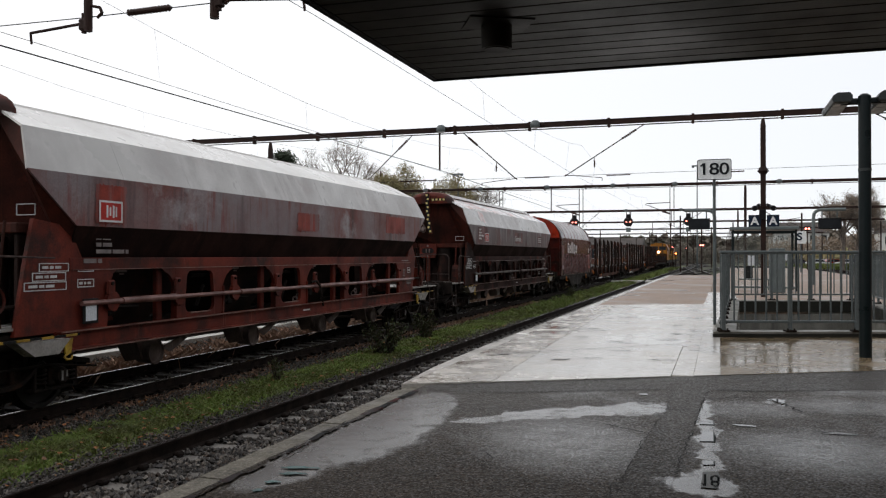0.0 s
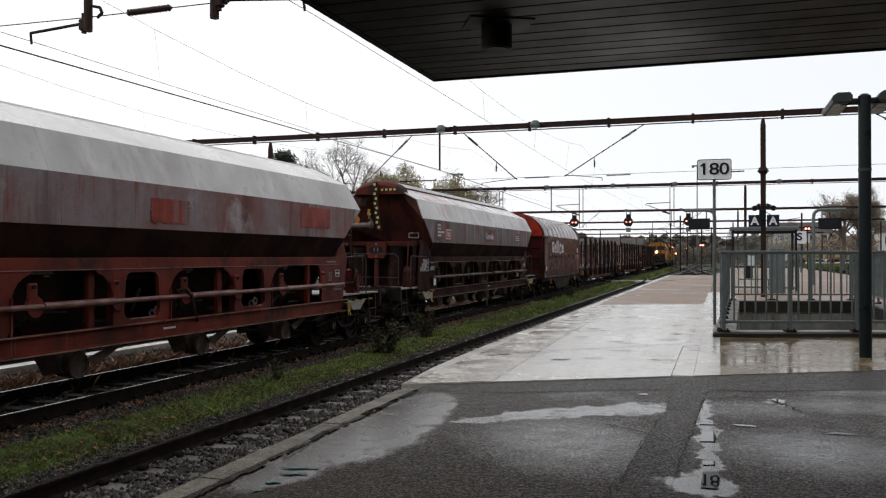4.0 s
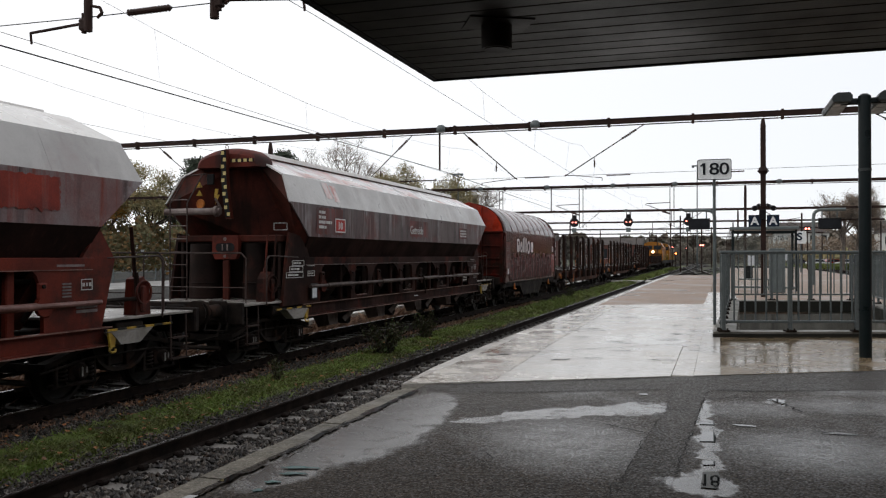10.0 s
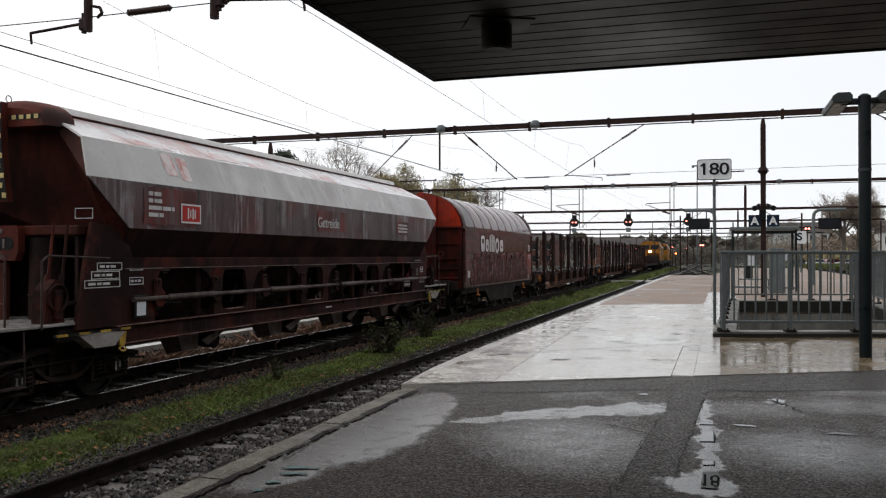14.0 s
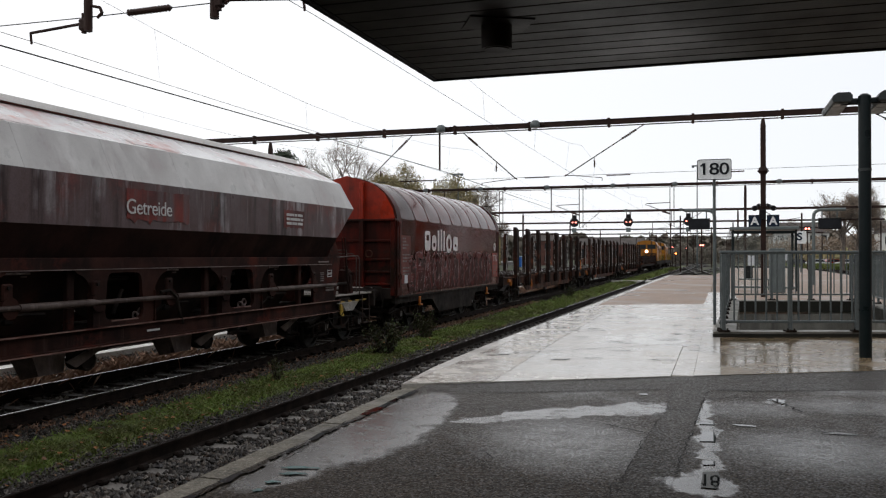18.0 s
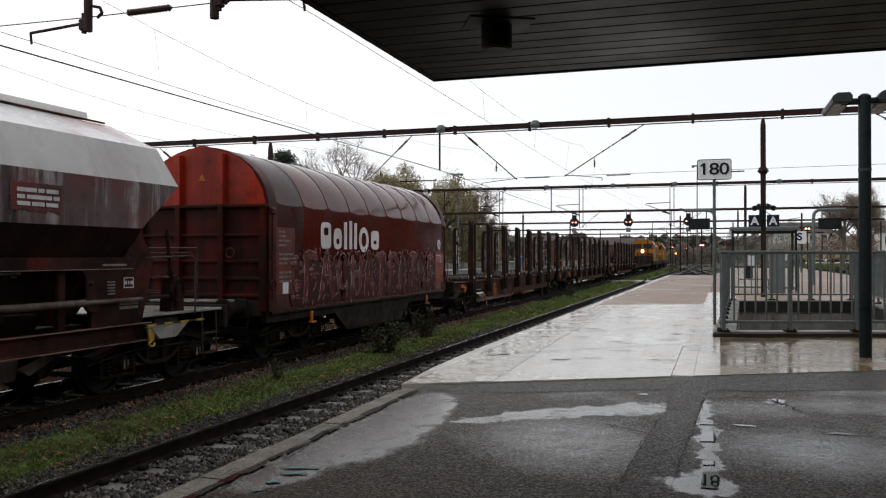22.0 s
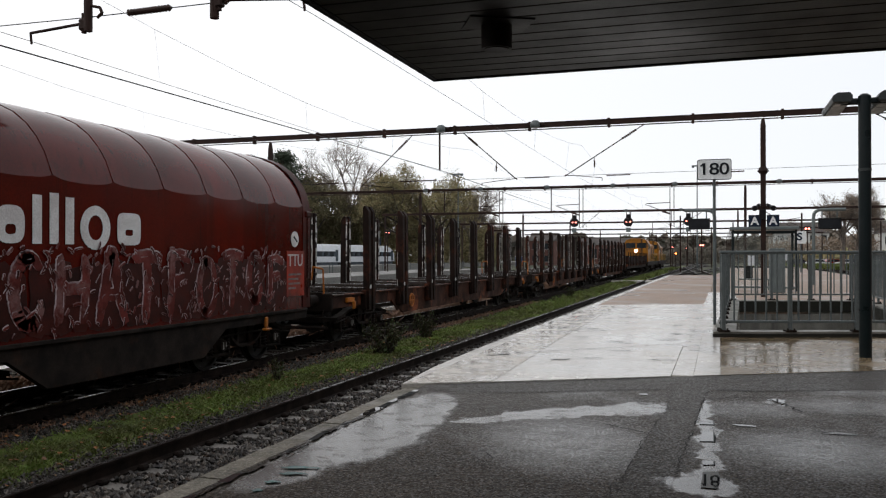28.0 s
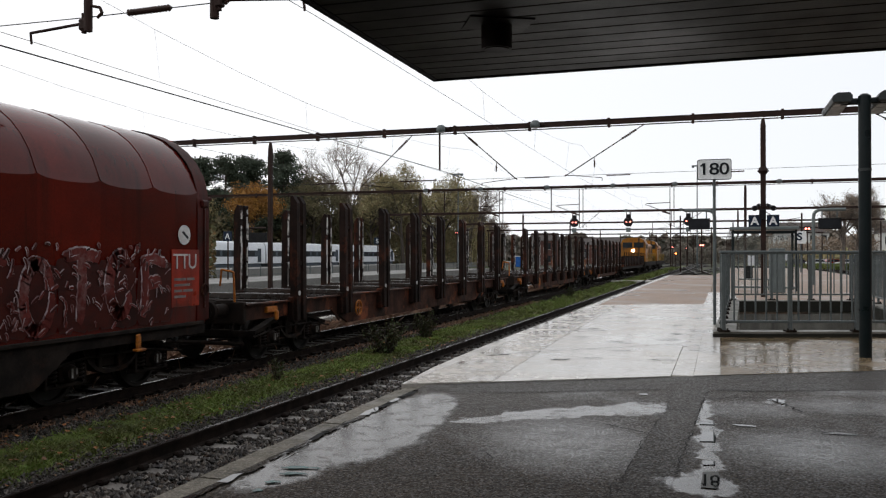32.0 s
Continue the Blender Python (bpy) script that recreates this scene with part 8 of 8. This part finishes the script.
# ---- buildings and cars ----
def house(x, y, w, d, h, roof_h, mat, label, cols, floors, turn=0.0, flat=False):
    t = thing("building", pose(x, y, -0.86, 0, 0, turn), label, "building", "far buildings")
    wall = part("wall", Build().box((0, 0, h / 2), (w, d, h)), mat, t, "", 0)
    if flat:
        part("roof", Build().box((0, 0, h + 0.15), (w + 0.4, d + 0.4, 0.3), 0.05), "roof", t)
    else:
        part("roof", Build().prism([(-d / 2 - 0.4, h), (d / 2 + 0.4, h), (0, h + roof_h)], -w / 2 - 0.3, w / 2 + 0.3, "x"), "roof", t, "", 0)
    for i in range(cols):
        for j in range(floors):
            xx = -w / 2 + w * (i + 0.5) / cols
            zz = h * (j + 0.55) / floors
            win = part("window", Build().box((xx, -d / 2 - 0.02, zz), (w / cols * 0.5, 0.08, h / floors * 0.5), 0.01), "window", t)
            part("sill", Build().box((xx, -d / 2 - 0.08, zz - h / floors * 0.27), (w / cols * 0.56, 0.14, 0.06)), "render_white", win)
    return t


house(20.5, 240, 13, 10, 8.2, 3.0, "render_white", "white rendered house with grey roof beyond the tracks", 5, 3)
house(42, 215, 14, 10, 7.5, 3.0, "render_white", "long white building beyond the car park", 6, 2)
house(-41, 205, 6, 8, 6.0, 2.0, "brick", "red brick railway building", 2, 2)
house(-30, 250, 18, 9, 5.5, 2.2, "brick", "low red brick shed behind the tracks", 6, 1)
house(60, 190, 16, 12, 9, 3, "roof", "dark roofed house at the edge of the yard", 5, 3)
box_b = thing("portable_cabin", pose(-39, 168, -0.86), "small bright blue portable cabin", "cabin")
part("walls", Build().box((0, 0, 1.1), (1.1, 1.1, 2.1), 0.04), "blue", box_b)
part("roof", Build().box((0, 0, 2.24), (1.16, 1.16, 0.16), 0.05), "white_sign", box_b)
part("door", Build().box((0, -0.56, 1.05), (0.7, 0.03, 1.8), 0.01), "blue", box_b)


def car(x, y, turn, mat, van=False, colour="white"):
    t = thing("parked_van" if van else "parked_car", pose(x, y, -0.55, 0, 0, turn), "%s parked %s beyond the tracks" % (colour, "van" if van else "car"), "van" if van else "car", "parked cars")
    if van:
        pr = [(-2.4, 0.35), (2.4, 0.35), (2.4, 1.05), (1.7, 1.2), (1.3, 2.0), (-2.3, 2.05), (-2.4, 1.9)]
        win = [(1.62, 1.2), (1.28, 1.9), (0.5, 1.9), (0.5, 1.2)]
    else:
        pr = [(-2.1, 0.3), (2.1, 0.3), (2.15, 0.7), (1.9, 0.85), (1.1, 0.95), (0.45, 1.42), (-1.1, 1.45), (-1.75, 1.0), (-2.1, 0.9)]
        win = [(0.98, 0.97), (0.42, 1.36), (-1.05, 1.38), (-1.55, 1.0)]
    part("body", Build().prism(pr, -0.85, 0.85), mat, t, "", 30)
    part("windows", Build().prism(win, -0.86, 0.86), "window", t, "", 0)
    for wx in (-1.35, 1.35):
        for s in (-1, 1):
            wh = part("wheel", Build().cyl((wx, s * 0.72, 0.32), (wx, s * 0.88, 0.32), 0.32, n=18), "rubber", t)
            part("rim", Build().cyl((wx, s * 0.881, 0.32), (wx, s * 0.89, 0.32), 0.2, n=14), "galv", wh)
    for s in (-1, 1):
        part("headlight", Build().box((2.08, s * 0.6, 0.68), (0.12, 0.34, 0.16), 0.03), "white_sign", t)


block("car_park", [(12, 160), (70, 160), (70, 215), (12, 215)], -0.86, -0.55, "asphalt", "wet asphalt car park", "car park")
for cx, cy, ct, cm, cv, cc in ((17.0, 163.5, 12, "car_white", False, "white"), (20.0, 168, 15, "car_red", False, "red"), (21.8, 165.2, 190, "car_white", False, "white"), (26.6, 166.3, 14, "car_white", True, "white"), (18.2, 173, 100, "car_grey", False, "grey"), (24, 175, 20, "car_grey", False, "grey"), (29.5, 172, 5, "car_white", True, "white"), (14.2, 170, 30, "car_grey", False, "grey")):
    car(cx, cy, ct, cm, cv, cc)


# ---- trees ----
def tree(x, y, h, w, kind, seed, leaves=2600, name="tree"):
    rng = random.Random(seed)
    words = {"bare": "nearly bare autumn tree with thin branches", "olive": "broad tree with thinning olive autumn leaves", "orange": "tree with orange autumn foliage", "pine": "tall dark evergreen pine", "green": "dark green leafy tree"}
    t = thing(name, pose(x, y, -0.9), words[kind], "tree", "trees beyond the railway")
    h = h * (1.0 if kind == "pine" else 1.2)
    wood, leaf = Build(), Build()
    tips = []
    top = h * (0.96 if kind == "pine" else 0.5)
    bend = Vector((rng.uniform(-0.06, 0.06), rng.uniform(-0.06, 0.06), 1))
    r0 = h * 0.018 + 0.06
    pts = [Vector((bend.x * top * u, bend.y * top * u, top * u)) for u in (0, 0.25, 0.5, 0.75, 1)]
    for i in range(4):
        wood.cyl(pts[i], pts[i + 1], r0 * (1 - i * 0.2), r0 * (0.8 - i * 0.2) + 0.02, 8, False)
    def limb(p, d, l, r, depth):
        q = p + d * l
        wood.cyl(p, q, max(r, 0.03), max(r * 0.55, 0.018), 4 if depth > 1 else 6, False)
        tips.append(q)
        if depth < (4 if kind == "bare" else 3):
            for _ in range(rng.randint(3, 4) if kind == "bare" else 3):
                nd = (d + Vector((rng.gauss(0, 0.5), rng.gauss(0, 0.5), rng.gauss(0.12, 0.32)))).normalized()
                limb(p.lerp(q, rng.uniform(0.45, 1.0)), nd, l * rng.uniform(0.5, 0.72), r * 0.5, depth + 1)
    if kind == "pine":
        for i in range(64):
            u = rng.uniform(0.3, 1.0)
            a = rng.uniform(0, 6.28)
            l = w * 0.52 * (1.12 - u) ** 0.8 * rng.uniform(0.55, 1.2) + 0.5
            p = Vector((bend.x * top * u, bend.y * top * u, top * u))
            d = Vector((math.cos(a), math.sin(a), rng.uniform(-0.1, 0.4))).normalized()
            wood.cyl(p, p + d * l, 0.07, 0.02, 5, False)
            for k in range(4):
                tips.append(p + d * l * (0.4 + 0.2 * k))
        tips.append(Vector((bend.x * h, bend.y * h, h * 0.98)))
    else:
        for i in range(11 if kind == "bare" else 9):
            u = rng.uniform(0.4, 1.0)
            a = rng.uniform(0, 6.28)
            e = rng.uniform(0.8, 1.45) if w < 0.5 * h else rng.uniform(0.35, 1.3)
            d = Vector((math.cos(a) * math.cos(e), math.sin(a) * math.cos(e), math.sin(e)))
            sc = 1.0 / max(0.55, abs(math.sin(e)) * 1.0)
            limb(Vector((bend.x * top * u, bend.y * top * u, top * u)), d, h * 0.26 * (0.7 + 0.3 * sc) * (w / h) ** 0.3, r0 * 0.42, 0)
    spread = (0.03 if kind == "bare" else 0.045 if kind == "pine" else 0.045) * h
    for _ in range(leaves):
        c = rng.choice(tips)
        o = Vector((rng.gauss(0, 1), rng.gauss(0, 1), rng.gauss(0, 1))).normalized() * rng.random() ** 0.45 * spread * 1.7
        p = c + Vector((o.x, o.y, o.z * (0.5 if kind == "pine" else 0.8)))
        if p.z < h * 0.14:
            continue
        s = rng.uniform(0.06, 0.13) * (0.75 + h / 40) * (0.55 if kind == "bare" else 1.5 if kind == "pine" else 1.15)
        d = Vector((rng.gauss(0, 1), rng.gauss(0, 1), rng.gauss(0, 0.6))).normalized() * s
        n = d.cross(Vector((rng.gauss(0, 1), rng.gauss(0, 1), rng.gauss(0, 1)))).normalized() * s * 0.8
        leaf.add([p - d, p + n, p + d, p - n], [(0, 1, 2, 3)])
    part("trunk", wood, "twig" if kind == "bare" else "bark", t)
    part("crown", leaf, {"bare": "twig_haze", "olive": "leaf_olive", "orange": "leaf_orange", "pine": "leaf_pine", "green": "leaf_green"}[kind], t, "", 0)
    return t


def at(px, depth):
    """A place on the ground in the direction px (0 to 1 across the view) at that depth."""
    u = (px - 0.5) * 2 * math.tan(radians(55.82 / 2)) * depth
    a = radians(TURN)
    return u * math.cos(a) - depth * math.sin(a), u * math.sin(a) + depth * math.cos(a)


TREES = [(0.02, 150, 17, 13, "olive"), (0.075, 160, 18, 13, "orange"), (0.12, 150, 17, 12, "orange"), (0.165, 155, 19, 13, "olive"), (0.205, 165, 20, 12, "olive"),
         (0.222, 168, 22, 15, "pine"), (0.25, 165, 22.5, 15, "pine"), (0.283, 172, 23, 15, "pine"), (0.322, 165, 23.5, 14, "pine"), (0.285, 150, 16, 9, "orange"), (0.352, 168, 20.5, 8, "green"),
         (0.392, 175, 24, 16, "bare"), (0.335, 178, 17, 12, "olive"), (0.42, 168, 17, 12, "green"), (0.455, 165, 18.5, 14, "olive"), (0.495, 172, 18.5, 14, "olive"), (0.53, 180, 16, 13, "bare"), (0.55, 195, 12.5, 8, "bare"),
         (0.951, 120, 13.2, 6, "bare"), (0.966, 126, 12.0, 5.5, "bare"), (0.99, 200, 13, 11, "bare"), (0.9, 300, 13, 12, "bare"), (0.872, 320, 14, 12, "bare"), (0.38, 190, 14, 12, "green"), (-0.03, 140, 17, 12, "olive")]
for i, (px, dep, h, w, kd) in enumerate(TREES):
    tx, ty = at(px, dep)
    tree(tx, ty, h, w, kd, 100 + i, {"bare": 15000, "pine": 17000, "orange": 14000, "green": 16000, "olive": 17000}[kd])


def woods(name, p0, p1, d0, d1, h0, h1, n, mat, label, seed, size=(0.5, 1.3), humps=9.0):
    """Far hedge or wood: a ragged band of leaf clumps."""
    rng = random.Random(seed)
    leaf = Build()
    for _ in range(n):
        u = rng.random()
        dep = d0 + (d1 - d0) * u + rng.uniform(-8, 8)
        x, y = at(p0 + (p1 - p0) * u, dep)
        top = (h0 + (h1 - h0) * u) * (0.8 + 0.3 * noise.noise(Vector((u * humps, seed, 0))) + 0.16 * noise.noise(Vector((u * humps * 5, seed, 2))))
        z = -0.9 + top * rng.random() ** 0.75
        s = rng.uniform(*size)
        d = Vector((rng.gauss(0, 1), rng.gauss(0, 1), rng.gauss(0, 0.8))).normalized() * s
        q = d.cross(Vector((rng.gauss(0, 1), rng.gauss(0, 1), rng.gauss(0, 1)))).normalized() * s
        p = Vector((x, y, z))
        leaf.add([p - d, p + q, p + d, p - q], [(0, 1, 2, 3)])
    return solid(name, leaf, mat, label, "woods", "", "stuff", 0)


woods("hedge", -0.06, 0.24, 150, 160, 9.5, 10.5, 16000, "leaf_dark", "dense autumn undergrowth behind the far platform", 1, (0.16, 0.36))
woods("hedge", -0.05, 0.243, 84, 86, 6.0, 6.4, 15000, "leaf_dark", "dark shrubs behind the freight track", 31, (0.1, 0.24), 12.0)
woods("hedge", 0.2, 0.56, 160, 200, 12, 9.5, 26000, "leaf_green", "dark dense undergrowth below the trees", 2, (0.16, 0.36))
woods("thicket", 0.405, 0.54, 178, 186, 19.5, 19.5, 52000, "leaf_olive", "thick brown and olive autumn thicket", 12, (0.08, 0.2), 10.0)
woods("thicket", 0.53, 0.565, 186, 200, 17, 8, 9000, "leaf_olive", "thick brown and olive autumn thicket", 15, (0.08, 0.2), 5.0)
woods("thicket", 0.22, 0.44, 182, 180, 15, 15.5, 26000, "leaf_green", "thick dark autumn thicket", 13, (0.14, 0.32), 16.0)
woods("far_woods", 0.5, 0.8, 380, 520, 13, 17, 9000, "leaf_far", "hazy brown woods on the horizon", 3, (0.8, 2.0))
woods("far_woods", 0.78, 1.04, 520, 330, 17, 13, 9000, "leaf_far", "hazy brown woods on the horizon", 4, (0.8, 2.0))
woods("thicket", 0.858, 1.03, 208, 195, 7.5, 9.5, 12000, "twig_haze", "bare brown shrubs before the far houses", 51, (0.1, 0.26), 14.0)
woods("hedge", 0.88, 1.03, 200, 185, 3.6, 4.5, 4500, "leaf_olive", "low hedge behind the parked cars", 5, (0.2, 0.5))
woods("hedge", 0.66, 0.84, 260, 250, 5.5, 6.5, 16000, "leaf_far", "low bushes between the far tracks", 6, (0.12, 0.3))
grass("grass_verge", 14000, (13, 34), (147, 160), 14, (0.12, 0.3), power=1.0)

def far_mast(px, depth, h, kind):
    """A slim mast in the far yard: a catenary mast with its arm, or a tall lighting mast."""
    x, y = at(px, depth)
    if kind == "light":
        t = thing("lighting_mast", pose(x, y, -0.86), "tall slim grey lighting mast with a short head", "lamp post", "far lighting masts")
        part("pole", Build().cyl((0, 0, 0), (0, 0, h), 0.16, 0.07, 10), "galv", t)
        part("lamp_head", Build().box((0, 0, h), (1.9, 0.4, 0.22), 0.05).box((-0.7, 0, h - 0.2), (0.4, 0.4, 0.25), 0.05).box((0.7, 0, h - 0.2), (0.4, 0.4, 0.25), 0.05), "galv", t)
        return
    t = thing("catenary_mast", pose(x, y, -0.86), "thin dark steel catenary mast with a bracket arm", "mast", "far catenary masts")
    part("pole", Build().box((0, 0, h / 2), (0.2, 0.2, h), 0.02), "steel_brown", t)
    part("arm", Build().tube([(0, 0, h - 0.6), (-2.2, 0, h - 0.9)], 0.04, 6).tube([(0, 0, h - 1.9), (-2.0, 0, h - 0.95)], 0.035, 6), "steel_brown", t)


for px, depth, h, kind in ((0.517, 150, 17.0, "light"), (0.787, 150, 18.5, "light"), (0.757, 150, 8.2, "arm"), (0.768, 118, 8.0, "arm"), (0.776, 190, 8.4, "arm"), (0.783, 230, 8.4, "arm"), (0.792, 140, 8.0, "arm"), (0.803, 170, 8.2, "arm"), (0.741, 240, 8.4, "arm"), (0.733, 210, 8.4, "arm"), (0.862, 140, 8.2, "arm"), (0.905, 110, 8.0, "arm")):
    far_mast(px, depth, h, kind)

# unseen buildings, woods and trees, added to block sky light and darken reflections
woods("thicket", 1.06, 2.4, 125, 46, 15, 13, 16000, "leaf_green", "unseen thicket added to darken reflections on the wagons", 21, (0.4, 0.9))
house(30, 2, 14, 110, 9.0, 3, "wall", "unseen plain brick building added to block sky from the train sides", 3, 2)
house(4, -34, 60, 14, 9.0, 3, "wall", "unseen plain brick building added behind the camera", 8, 2, 180)
for k, (bx, by) in enumerate(((-60, -40), (-70, 0), (-66, 30), (-40, -60), (-75, 60))):
    tree(bx, by, 15, 12, "olive", 300 + k, 2500)


def motions():
    """The train rolls towards the camera and slows; every wheel turns with the way it goes."""
    for w, y0 in wagons:
        walk(w, [(float(t), pose(FAR, y0 + s, RAIL)) for t, s in enumerate(S_ROWS)])
    steps = [i * 0.4 for i in range(81)]
    way = np.interp(steps, range(33), S_ROWS)
    for ws, dy in wheelsets:
        walk(ws, [(t, pose(0, dy, WHEEL_R, -math.degrees(s) / WHEEL_R)) for t, s in zip(steps, way)])


motions()
